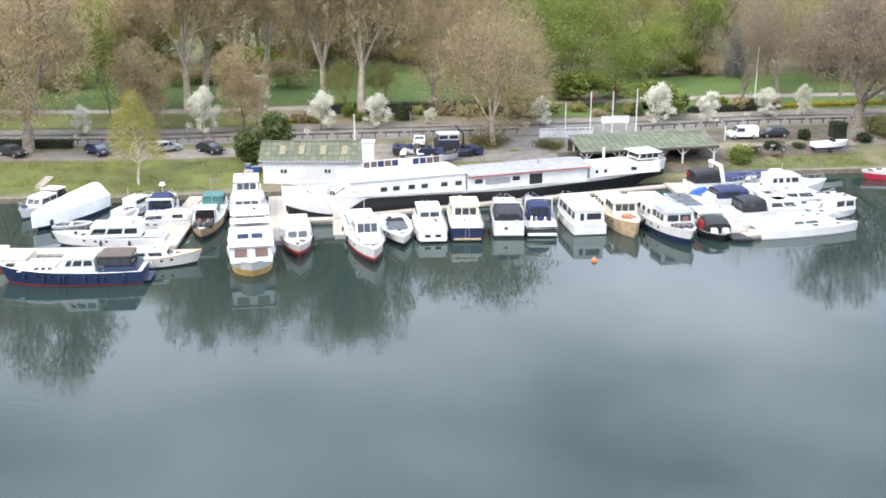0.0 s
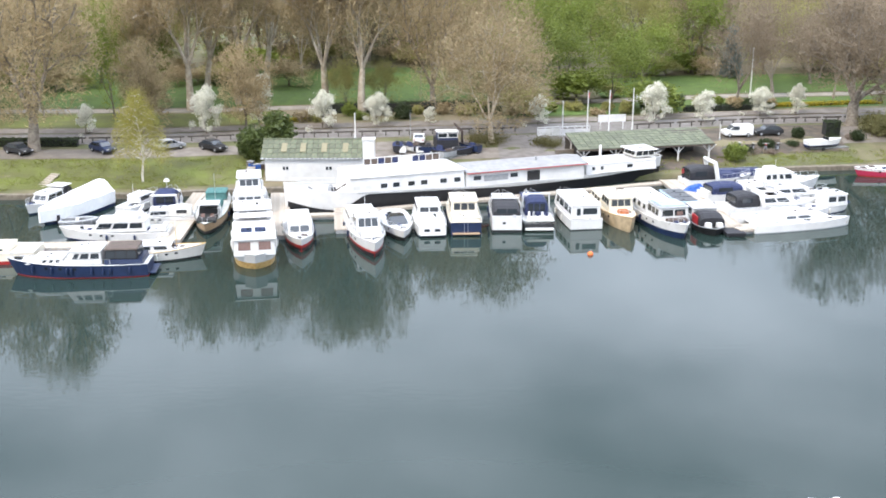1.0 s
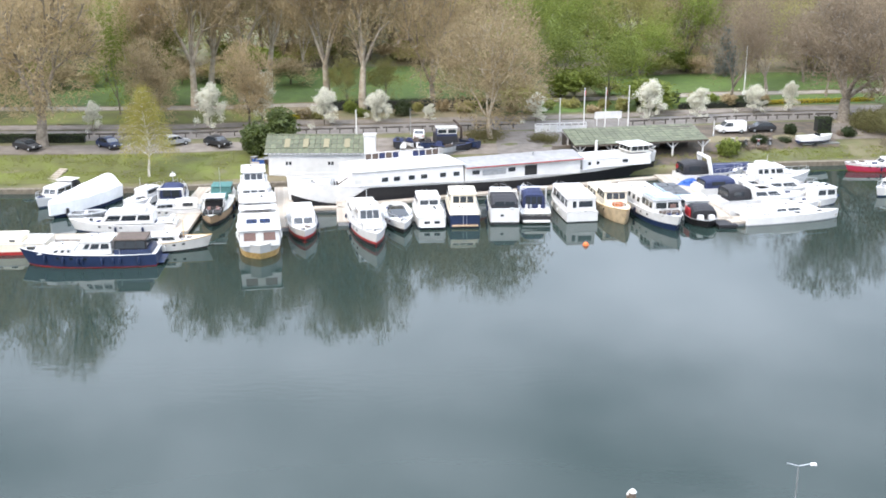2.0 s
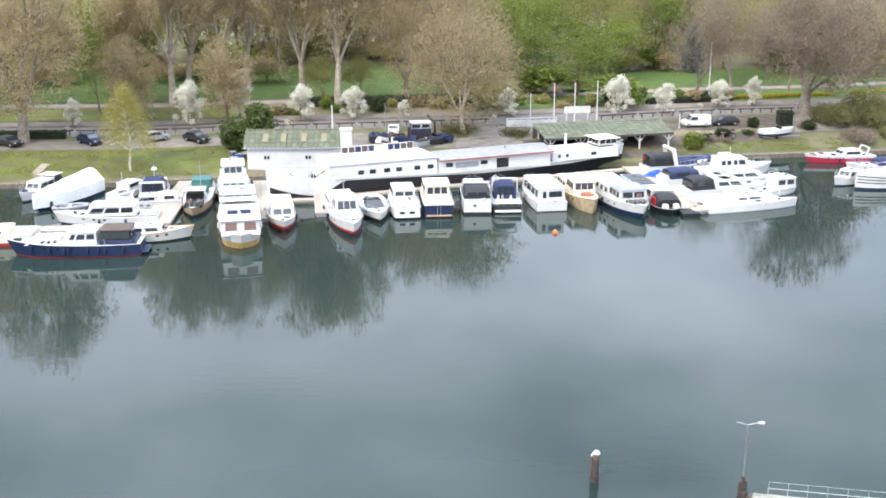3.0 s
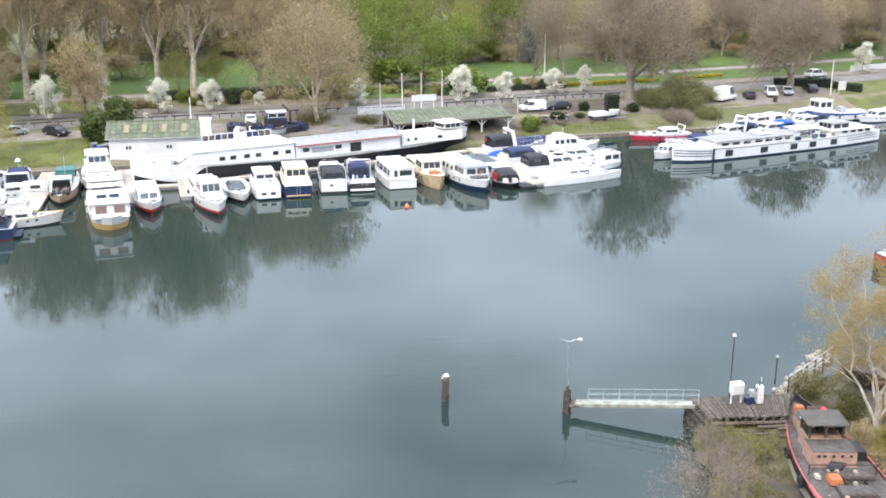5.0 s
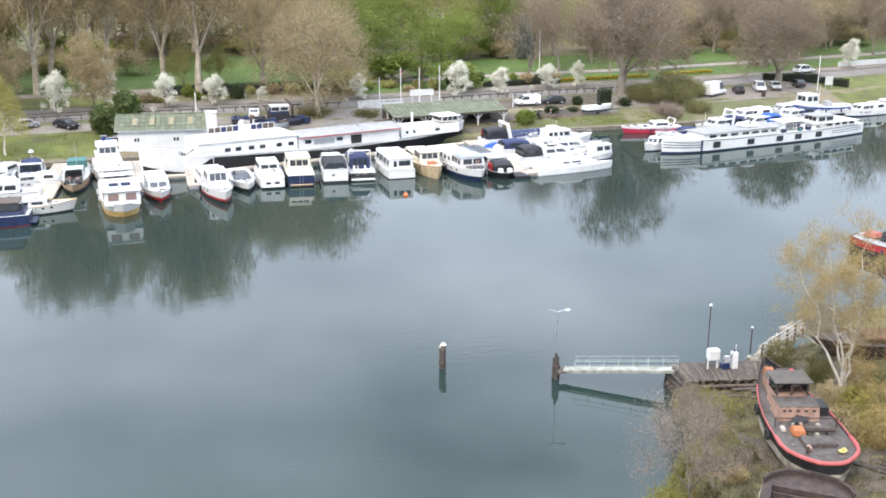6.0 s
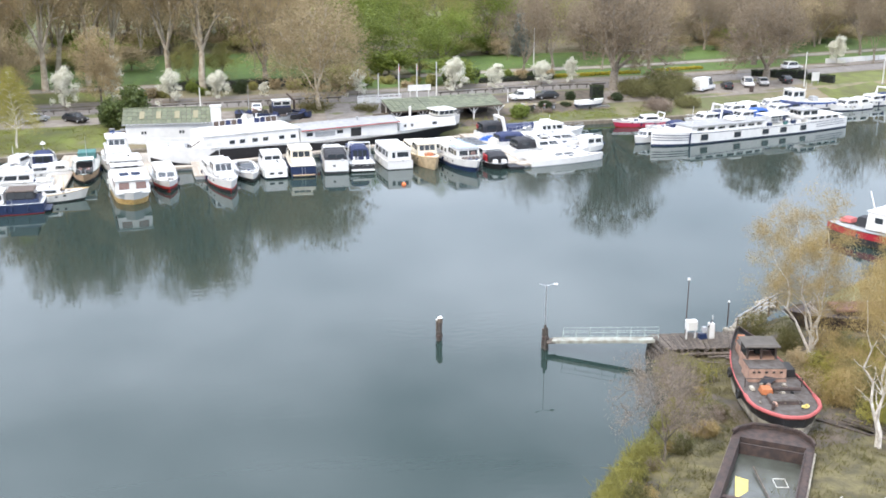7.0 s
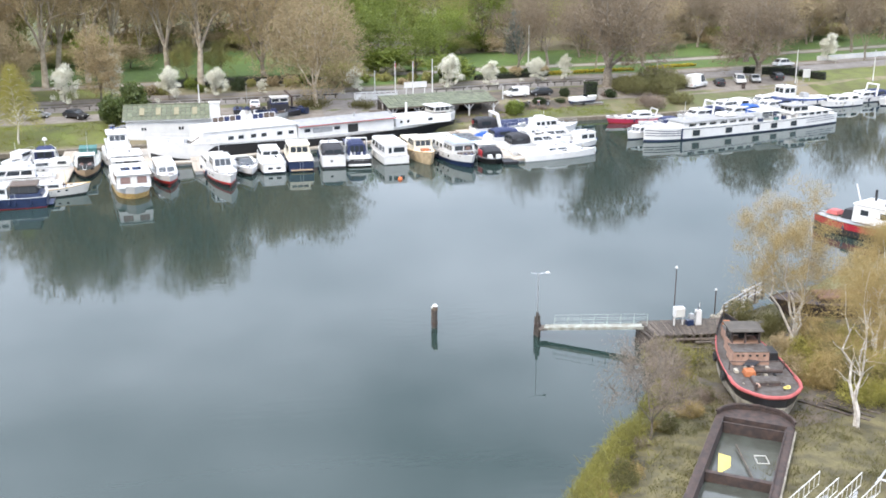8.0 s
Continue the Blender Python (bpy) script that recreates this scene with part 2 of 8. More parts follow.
M["tugroof"] = material("dull_tug_roof", (0.085, 0.074, 0.062), 0.85, vary=0.25, scale=2, stain=0.3)
M["straw"] = material("straw_and_earth", (0.135, 0.115, 0.052), 0.95, color2=(0.062, 0.054, 0.028), scale=0.9, bump=0.9, bump_scale=4, stain=0.55)
M["dark"] = material("dark_interior", (0.02, 0.02, 0.02), 0.9)


def ground_material():
    m = material("grass_and_earth", (0.095, 0.105, 0.036), 0.95, color2=(0.080, 0.080, 0.032), scale=0.5, bump=0.5, bump_scale=6)
    n, l = m.node_tree.nodes, m.node_tree.links
    b = n["Principled BSDF"]
    src = b.inputs["Base Color"].links[0].from_socket
    tc = n.new("ShaderNodeTexCoord")
    no = n.new("ShaderNodeTexNoise")
    no.inputs["Scale"].default_value, no.inputs["Detail"].default_value, no.inputs["Roughness"].default_value = 0.06, 8, 0.62
    l.new(tc.outputs["Object"], no.inputs["Vector"])
    r = n.new("ShaderNodeValToRGB")
    r.color_ramp.elements[0].position, r.color_ramp.elements[1].position = 0.45, 0.58
    l.new(no.outputs["Fac"], r.inputs["Fac"])
    mx = n.new("ShaderNodeMixRGB")
    mx.inputs["Color2"].default_value = (0.17, 0.14, 0.085, 1)
    l.new(r.outputs["Color"], mx.inputs["Fac"])
    l.new(src, mx.inputs["Color1"])
    l.new(mx.outputs["Color"], b.inputs["Base Color"])
    return m


M["ground"] = ground_material()


def water_material():
    m = bpy.data.materials.new("river_water")
    m.use_nodes = True
    n, l = m.node_tree.nodes, m.node_tree.links
    b = n["Principled BSDF"]
    b.inputs["Base Color"].default_value = (0.017, 0.030, 0.026, 1)
    b.inputs["IOR"].default_value = 1.33
    b.inputs["Roughness"].default_value = 0.03
    tc = n.new("ShaderNodeTexCoord")
    mp = n.new("ShaderNodeMapping")
    mp.inputs["Scale"].default_value = (0.7, 1.6, 1)
    l.new(tc.outputs["Object"], mp.inputs["Vector"])
    fine = n.new("ShaderNodeTexNoise")
    fine.inputs["Scale"].default_value, fine.inputs["Detail"].default_value = 1.1, 3
    l.new(mp.outputs["Vector"], fine.inputs["Vector"])
    big = n.new("ShaderNodeTexNoise")
    big.inputs["Scale"].default_value, big.inputs["Detail"].default_value = 0.035, 4
    l.new(mp.outputs["Vector"], big.inputs["Vector"])
    r = n.new("ShaderNodeValToRGB")
    r.color_ramp.elements[0].position, r.color_ramp.elements[1].position = 0.48, 0.62
    r.color_ramp.elements[0].color, r.color_ramp.elements[1].color = (0.25, 0.25, 0.25, 1), (1, 1, 1, 1)
    l.new(big.outputs["Fac"], r.inputs["Fac"])
    mu = n.new("ShaderNodeMath")
    mu.operation = "MULTIPLY"
    l.new(fine.outputs["Fac"], mu.inputs[0])
    l.new(r.outputs["Color"], mu.inputs[1])
    bp = n.new("ShaderNodeBump")
    bp.inputs["Strength"].default_value, bp.inputs["Distance"].default_value = 0.15, 0.05
    l.new(mu.outputs[0], bp.inputs["Height"])
    l.new(bp.outputs["Normal"], b.inputs["Normal"])
    rr = n.new("ShaderNodeMapRange")
    rr.inputs["To Min"].default_value, rr.inputs["To Max"].default_value = 0.010, 0.04
    l.new(r.outputs["Color"], rr.inputs["Value"])
    l.new(rr.outputs["Result"], b.inputs["Roughness"])
    return m


M["water"] = water_material()


# ---- building helpers ----
def mesh_of(name, verts, faces, mat, smooth=False):
    me = bpy.data.meshes.new(name)
    me.from_pydata([tuple(v) for v in verts], [], faces)
    me.materials.append(mat)
    if smooth:
        me.polygons.foreach_set("use_smooth", [True] * len(me.polygons))
    me.update()
    return me


def from_bm(name, bm, mat, smooth=False):
    me = bpy.data.meshes.new(name)
    bmesh.ops.recalc_face_normals(bm, faces=bm.faces)
    bm.to_mesh(me)
    bm.free()
    me.materials.append(mat)
    if smooth:
        me.polygons.foreach_set("use_smooth", [True] * len(me.polygons))
    return me


def part(name, bm, mat, parent, label="", smooth=False):
    me = bm if isinstance(bm, bpy.types.Mesh) else from_bm(name, bm, M[mat], smooth)
    ob = new(name, me)
    ob.parent = parent
    if label:
        tagged(ob, label)
    return ob


def thing(name, label, category, m=None, group="", kind=""):
    ob = new(name)
    ob.empty_display_size = 0.2
    if m is not None:
        ob.matrix_world = m
    return tagged(ob, label, category, group, kind)


def box(bm, a, b, taper=0.0, bevel=0.0):
    """An upright block between two corners; taper draws the top in."""
    (x0, y0, z0), (x1, y1, z1) = a, b
    t = taper
    v = [bm.verts.new(p) for p in ((x0, y0, z0), (x1, y0, z0), (x1, y1, z0), (x0, y1, z0),
                                   (x0 + t, y0 + t, z1), (x1 - t, y0 + t, z1), (x1 - t, y1 - t, z1), (x0 + t, y1 - t, z1))]
    fs = [bm.faces.new([v[i] for i in f]) for f in ((0, 3, 2, 1), (4, 5, 6, 7), (0, 1, 5, 4), (1, 2, 6, 5), (2, 3, 7, 6), (3, 0, 4, 7))]
    if bevel:
        es = list({e for f in fs for e in f.edges})
        bmesh.ops.bevel(bm, geom=es, offset=bevel, segments=2, affect="EDGES", profile=0.6)
    return bm


def blk(a, b, taper=0.0, bevel=0.0):
    return box(bmesh.new(), a, b, taper, bevel)


def tube(bm, p0, p1, r0, r1=None, n=6):
    r1 = r0 if r1 is None else r1
    p0, p1 = Vector(p0), Vector(p1)
    q = (p1 - p0).to_track_quat("Z", "Y")
    rings = []
    for p, r in ((p0, r0), (p1, r1)):
        rings.append([bm.verts.new(p + q @ Vector((math.cos(2 * math.pi * k / n) * r, math.sin(2 * math.pi * k / n) * r, 0))) for k in range(n)])
    for k in range(n):
        bm.faces.new((rings[0][k], rings[0][(k + 1) % n], rings[1][(k + 1) % n], rings[1][k]))
    bm.faces.new(rings[0][::-1])
    bm.faces.new(rings[1])
    return bm


def rod(p0, p1, r0, r1=None, n=6):
    return tube(bmesh.new(), p0, p1, r0, r1, n)


def chain(points, r, n=5, closed=False):
    """One bent tube through the points."""
    pts = []
    for p in points:
        p = Vector(p)
        if not pts or (p - pts[-1]).length > 1e-4:
            pts.append(p)
    if closed and (pts[0] - pts[-1]).length < 1e-4:
        pts.pop()
    m = len(pts)
    bm = bmesh.new()
    rings, nrm = [], None
    for i, p in enumerate(pts):
        a = pts[i - 1] if (i or closed) else p
        b = pts[(i + 1) % m] if (i < m - 1 or closed) else p
        t = ((p - a).normalized() if (p - a).length > 1e-6 else Vector()) + ((b - p).normalized() if (b - p).length > 1e-6 else Vector())
        t = t.normalized() if t.length > 1e-6 else Vector((0, 0, 1))
        nrm = t.orthogonal() if nrm is None else nrm - t * nrm.dot(t)
        nrm = nrm.normalized() if nrm.length > 1e-6 else t.orthogonal().normalized()
        bi = t.cross(nrm)
        rings.append([bm.verts.new(p + (nrm * math.cos(2 * math.pi * k / n) + bi * math.sin(2 * math.pi * k / n)) * r) for k in range(n)])
    for q in range(m if closed else m - 1):
        ra, rb = rings[q], rings[(q + 1) % m]
        for k in range(n):
            bm.faces.new((ra[k], ra[(k + 1) % n], rb[(k + 1) % n], rb[k]))
    if not closed:
        bm.faces.new(rings[0][::-1])
        bm.faces.new(rings[-1])
    return bm


def loft(bm, rings, cap=True, close=True):
    vs = [[bm.verts.new(p) for p in r] for r in rings]
    n = len(vs[0])
    for a, b in zip(vs, vs[1:]):
        for k in range(n if close else n - 1):
            bm.faces.new((a[k], a[(k + 1) % n], b[(k + 1) % n], b[k]))
    if cap and close:
        bm.faces.new(vs[0][::-1])
        bm.faces.new(vs[-1])
    return bm


def slab(corners, thick):
    """A plate of the given thickness on a planar polygon, grown along its normal."""
    p = [Vector(c) for c in corners]
    nrm = (p[1] - p[0]).cross(p[2] - p[0]).normalized() * thick
    return loft(bmesh.new(), [p, [c + nrm for c in p]])


# ---- the lie of the land ----
BANK_X = (-400, -55, -40, -28, 29, 50, 75, 110, 300, 900)
BANK_Y = (118, 128, 128.6, 131, 139, 144.5, 147.5, 157, 215, 400)
RISE_D = (-8, -0.6, 0, 1, 9, 13, 20, 27, 45, 100, 400, 1500)
RISE_Z = (-2.5, -2.0, 0.55, 0.9, 2.6, 2.9, 3.5, 3.9, 4.6, 6.5, 16, 60)
SHORE_Y = (-80, 10, 19.5, 26.2, 32, 36.8, 41, 44, 60, 90)
SHORE_X = (-4, 9.5, 15.5, 21, 25.5, 26, 27.5, 36, 60, 120)


def bank(x):
    return float(np.interp(x, BANK_X, BANK_Y))


def shore(y):
    return float(np.interp(y, SHORE_Y, SHORE_X))


def height(x, y):
    d = y - bank(x)
    far = float(np.interp(d, RISE_D, RISE_Z))
    if y > 90:
        return far
    e = (x - shore(y)) * 0.75
    near = float(np.interp(e, (-3, -0.3, 0.4, 4, 10, 40, 200), (-2.5, -0.4, 0.5, 0.9, 1.2, 1.9, 4)))
    return max(far, near)


def on_bank(x, d):
    return x, bank(x) + d


def build_ground():
    xs = np.unique(np.concatenate([np.linspace(-3000, -150, 12), np.arange(-150, 8, 4.0), np.arange(8, 64, 1.0), np.arange(64, 170, 4.0), np.linspace(170, 3000, 16)]))
    vs_ = np.unique(np.concatenate([np.linspace(-2500, -80, 8), np.arange(-80, 6, 5.0), np.arange(6, 62, 1.0), np.arange(62, 110, 6.0),
                                    130 + np.array([-10, -4, -1.0, -0.6, -0.15, 0, 0.5, 1, 2, 3.5, 5, 7, 9, 11, 13, 16, 20, 23, 27, 32, 38, 45, 55, 70, 100, 140, 200, 300, 500, 900, 1800, 3200.])]))
    verts, faces = [], []
    for v in vs_:
        w = min(1.0, max(0.0, (v - 70) / 40))
        for x in xs:
            y = v + w * (bank(x) - 130)
            d = y - bank(x)
            j = 0.12 * noise.noise((x * 0.35, y * 0.35, 0)) if (2 < d < 12 or y < 70) else 0.0
            verts.append((x, y, height(x, y) + j))
    nx = len(xs)
    for j in range(len(vs_) - 1):
        for i in range(nx - 1):
            a = j * nx + i
            faces.append((a, a + 1, a + nx + 1, a + nx))
    g = new("ground", mesh_of("ground", verts, faces, M["ground"], True))
    tagged(g, "grassy river banks with bare earth patches", "ground", kind="structure")


build_ground()
wat = bmesh.new()
wv = [wat.verts.new(p) for p in ((-3000, -2500, 0), (3000, -2500, 0), (3000, 900, 0), (-3000, 900, 0))]
wat.faces.new(wv)
water = new("water", from_bm("water", wat, M["water"]))
tagged(water, "calm grey-green river with faint ripples", "river", kind="structure")


def strip(name, xs, d0, d1, lift, mat, label, category, curve=0.0):
    """A ribbon laid on the far bank between two distances from its edge."""
    verts, faces = [], []
    ds = np.linspace(d0, d1, 5)
    for x in xs:
        for d in ds:
            px, py = on_bank(x, d)
            verts.append((px, py, height(px, py) + lift))
    k = len(ds)
    for i in range(len(xs) - 1):
        for j in range(k - 1):
            a = i * k + j
            faces.append((a, a + k, a + k + 1, a + 1))
    ob = new(name, mesh_of(name, verts, faces, M[mat], True))
    return tagged(ob, label, category, kind="structure")


XS = [float(v) for v in np.arange(-300, 420, 4)]
strip("road", XS, 18.6, 24.6, 0.06, "asphalt", "grey asphalt road along the river bank", "road")
strip("pavement", XS, 25.0, 28.2, 0.12, "lane", "pale gravel pavement beside the road", "pavement")
strip("parking_lane", [x for x in XS if x < 6], 11.6, 16.2, 0.05, "lane", "worn pale parking lane with parked cars", "lane")
strip("parking_yard", [x for x in XS if 6 <= x <= 42], 5.5, 18.0, 0.05, "asphalt", "worn asphalt yard behind the carport", "yard")
strip("boat_yard", [x for x in XS if 40 <= x <= 62], 4.5, 17.6, 0.055, "mud", "trodden brown earth yard with stored boats", "yard")
strip("lawn", [x for x in XS if 108 <= x <= 420], 1.5, 18.0, 0.05, "roughgrass", "green bank beyond the sandy track", "lawn")
strip("track", [x for x in XS if 60 <= x <= 108], 7.5, 16.5, 0.05, "lane", "sandy track and parking along the bank", "track")
# carport_floor: darker ground colour stands in for shade beneath the carport roof
strip("carport_floor", [x for x in XS if 16 <= x <= 42], 1.2, 9.0, 0.06, "mud", "dark floor strip painting in the shade under the carport", "yard")
strip("hut_yard", [x for x in XS if -14 <= x <= 8], 7.0, 11.5, 0.045, "lane", "pale gravel yard behind the club hut", "yard")
strip("park_path", XS, 40, 43, 0.06, "pathway", "pale path through the park", "path")
strip("lawn", [x for x in XS if -100 <= x <= 8], 44, 82, 0.07, "lawn", "bright green mown lawn", "lawn")
strip("lawn", [x for x in XS if -100 <= x <= -26], 29, 39, 0.07, "roughgrass", "rough green verge beside the road", "lawn")
strip("lawn", [x for x in XS if 12 <= x <= 420], 30, 39, 0.07, "lawn", "bright green mown verge", "lawn")
strip("lawn", [x for x in XS if 28 <= x <= 420], 44, 64, 0.07, "lawn", "bright green mown lawn", "lawn")
strip("lawn", [x for x in XS if x <= -24], 1.2, 11.2, 0.05, "roughgrass", "sloping patchy green grass bank", "lawn")


def near_earth():
    """Straw-coloured earth over the near bank."""
    verts, faces, ys = [], [], np.arange(-78, 47, 1.0)
    for y in ys:
        for k in range(46):
            x = shore(y) + 0.35 + k * (0.5 + k * 0.012)
            verts.append((x, y, height(x, y) + 0.19 + 0.13 * noise.noise((x * 0.6, y * 0.6, 3)) + 0.05 * noise.noise((x * 2, y * 2, 1))))
    for j in range(len(ys) - 1):
        for k in range(45):
            a = j * 46 + k
            faces.append((a, a + 1, a + 47, a + 46))
    tagged(new("bank_earth", mesh_of("bank_earth", verts, faces, M["straw"], True)), "straw-coloured rough earth on the near bank", "ground", kind="structure")


near_earth()


def bare_patch(x0, y0, rx, ry, turn, seed):
    """A trodden patch of bare earth with a ragged edge."""
    verts, faces, n = [], [], 40
    for j in range(7):
        for k in range(n):
            a = 6.2832 * k / n
            r = j / 6 * (1 + 0.45 * noise.noise((math.cos(a) * 1.6, math.sin(a) * 1.6, seed)) + 0.15 * noise.noise((math.cos(a) * 6, math.sin(a) * 6, seed)))
            u, v = r * rx * math.cos(a), r * ry * math.sin(a)
            x, y = x0 + u * math.cos(turn) - v * math.sin(turn), y0 + u * math.sin(turn) + v * math.cos(turn)
            verts.append((x, y, height(x, y) + 0.215 + 0.13 * noise.noise((x * 0.6, y * 0.6, 3)) + 0.05 * noise.noise((x * 2, y * 2, 1))))
    for j in range(6):
        for k in range(n):
            faces.append((j * n + k, j * n + (k + 1) % n, (j + 1) * n + (k + 1) % n, (j + 1) * n + k))
    tagged(new("bare_ground", mesh_of("bare_ground", verts, faces, M["mud"], True)), "trodden dark brown earth round the beached hulls", "ground", kind="structure")


bare_patch(33.2, 24.6, 3.6, 2.0, 0.5, 1.0)
bare_patch(28.0, 28.6, 1.1, 4.4, 0.2, 4.0)


# ---- trees ----
def shards(rng, centres, radii, per, size, width, droop=0.0, flat=1.0, out=0.0):
    """Many small leaf or twig triangles scattered round the given centres."""
    c = np.repeat(np.asarray(centres, float), per, axis=0)
    r = np.repeat(np.asarray(radii, float), per)[:, None]
    n = len(c)
    off = rng.normal(size=(n, 3)) * 0.55
    off[:, 2] *= flat
    p = c + off * r
    d = rng.normal(size=(n, 3))
    d[:, 2] -= droop
    if out:
        axis = p - np.array((0.0, 0.0, 0.3 * c[:, 2].max()))
        d += out * (axis / (np.linalg.norm(axis, axis=1, keepdims=True) + 0.1) + np.array((0.0, 0.0, 0.4)))
    d /= np.linalg.norm(d, axis=1, keepdims=True)
    s = np.cross(d, rng.normal(size=(n, 3)))
    s /= np.linalg.norm(s, axis=1, keepdims=True)
    ln = size * (0.6 + 0.8 * rng.random((n, 1)))
    w = width * (0.6 + 0.8 * rng.random((n, 1)))
    v = np.stack([p - s * w, p + s * w, p + d * ln], 1).reshape(-1, 3)
    return v


def tri_mesh(name, v, mat):
    me = bpy.data.meshes.new(name)
    n = len(v)
    me.vertices.add(n)
    me.vertices.foreach_set("co", np.ascontiguousarray(v, dtype=np.float32).ravel())
    me.loops.add(n)
    me.loops.foreach_set("vertex_index", np.arange(n, dtype=np.int32))
    me.polygons.add(n // 3)
    me.polygons.foreach_set("loop_start", np.arange(0, n, 3, dtype=np.int32))
    me.polygons.foreach_set("loop_total", np.full(n // 3, 3, dtype=np.int32))
    me.materials.append(mat)
    me.update()
    me.validate()
    return me


def limb_mesh(name, segs, mat, least=0.0, thin=0.0):
    verts, faces = [], []
    for p0, p1, r0, r1 in segs:
        if r0 < least:
            continue
        r0, r1 = max(r0, thin), max(r1, thin)
        n = 7 if r0 > 0.2 else (4 if r0 > 0.08 else 3)
        q = (p1 - p0).to_track_quat("Z", "Y")
        base = len(verts)
        for p, r in ((p0, r0), (p1, r1)):
            for k in range(n):
                a = 2 * math.pi * k / n
                verts.append(p + q @ Vector((math.cos(a) * r, math.sin(a) * r, 0)))
        for k in range(n):
            faces.append((base + k, base + (k + 1) % n, base + n + (k + 1) % n, base + n + k))
    return mesh_of(name, verts, faces, mat, True)


def grow(rng, h, r, bole=0.25, levels=5, spread=0.55, kids=3, shrink=0.72, up=0.25, lean=(0, 0), jump=1.0):
    """Limbs of a tree: segments and the tips of its twigs."""
    segs, tips = [], []

    def go(p, d, ln, rad, lev):
        steps = 3 if lev < 2 else 2
        q = p
        rr = rad
        for k in range(steps):
            d = (d + Vector(rng.normal(size=3)) * 0.10 + Vector((0, 0, up * 0.12))).normalized()
            e = q + d * (ln / steps)
            r1 = rr * (0.86 if lev < levels else 0.6)
            segs.append((q, e, rr, r1))
            if lev >= 2 and k < steps - 1 and lev < levels:
                side = Vector(rng.normal(size=3))
                dd = (d + side.normalized() * spread * 1.4).normalized()
                go(e, dd, ln * shrink * 0.7, r1 * 0.5, lev + 1)
            q, rr = e, r1
        if lev >= levels:
            tips.append(q)
            return
        a0 = rng.random() * 6.28
        for k in range(kids if lev else kids + 1):
            a = a0 + 6.28 * k / (kids if lev else kids + 1) + rng.normal() * 0.3
            ax = d.orthogonal().normalized()
            side = Matrix.Rotation(a, 3, d) @ ax
            dd = (d + side * spread * (0.7 + 0.6 * rng.random())).normalized()
            go(q, dd, ln * shrink * (jump if lev == 0 else 1.0) * (0.8 + 0.4 * rng.random()), rr * (0.66 if kids > 2 else 0.7), lev + 1)

    d0 = Vector((lean[0], lean[1], 1)).normalized()
    go(Vector((0, 0, -0.3)), d0, h * bole, r, 0)
    return segs, tips


def fit_height(segs, tips, h):
    top = max(t.z for t in tips)
    k = h / top
    return [(a * k, b * k, r0, r1) for a, b, r0, r1 in segs], [t * k for t in tips]


def fit_width(segs, tips, w, c=0.9):
    rad = sorted(math.hypot(t.x, t.y) for t in tips)[int(len(tips) * c)]
    k = w / rad
    s = Matrix.Diagonal((k, k, 1))
    return [(s @ a, s @ b, r0, r1) for a, b, r0, r1 in segs], [s @ t for t in tips]


def tree_kind(seed, h, r, bark, leaf, total, size, width, blob, wide=7.0, along=1.0, least=0.03, fill=0, low=0.12, out=0.9, thin=0.032, **kw):
    rng = np.random.default_rng(seed)
    segs, tips = grow(rng, h, r, **kw)
    segs, tips = fit_height(segs, tips, h)
    segs, tips = fit_width(segs, tips, wide)
    trunk = limb_mesh("trunk", segs, M[bark], least, thin if least < 0.04 else 0.05)
    mids = [(a + b) / 2 for a, b, r0, r1 in segs if r0 < 0.10]
    rng.shuffle(mids)
    pts = tips + [Vector(m) for m in mids[:int(len(tips) * along)]]
    while fill > 0:
        p = rng.uniform(-1, 1, 3)
        q = p[0] ** 2 + p[1] ** 2 + p[2] ** 2
        if q < 1 and rng.random() < 0.35 + q:
            pts.append(Vector((p[0] * wide, p[1] * wide, h * (low + (1 - low) * (0.5 + 0.5 * p[2])))))
            fill -= 1
    per = max(1, int(total / len(pts)))
    crown = tri_mesh("crown", shards(rng, pts, [blob] * len(pts), per, size, width, out=out), M[leaf])
    return trunk, crown


def plant(name, kind, label, x, y, h, scale_w=None, turn=0.0, z=None, group="", ref_h=1.0, ref_w=14.0):
    trunk, crown = kind
    k = h / ref_h
    w = k if scale_w is None else scale_w / ref_w
    zz = height(x, y) if z is None else z
    ob = thing(name, label, "tree", Matrix.Translation((x, y, zz)) @ Matrix.Rotation(turn, 4, "Z") @ Matrix.Diagonal((w, w, k, 1)), group)
    part("trunk", trunk, None, ob)
    part("crown", crown, None, ob)
    return ob


H = 20.0
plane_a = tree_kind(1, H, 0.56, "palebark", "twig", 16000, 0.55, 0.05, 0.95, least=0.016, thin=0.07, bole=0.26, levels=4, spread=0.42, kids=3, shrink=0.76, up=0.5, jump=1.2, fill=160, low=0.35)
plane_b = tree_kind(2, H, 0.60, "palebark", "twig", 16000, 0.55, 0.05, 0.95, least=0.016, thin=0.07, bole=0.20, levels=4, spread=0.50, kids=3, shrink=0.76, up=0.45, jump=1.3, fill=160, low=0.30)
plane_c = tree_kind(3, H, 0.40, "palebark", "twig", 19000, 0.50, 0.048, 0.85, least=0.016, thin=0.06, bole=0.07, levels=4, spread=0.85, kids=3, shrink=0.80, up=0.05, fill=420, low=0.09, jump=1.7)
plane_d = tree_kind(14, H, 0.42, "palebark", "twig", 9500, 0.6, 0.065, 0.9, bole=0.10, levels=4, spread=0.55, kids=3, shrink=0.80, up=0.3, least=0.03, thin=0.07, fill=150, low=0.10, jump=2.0)
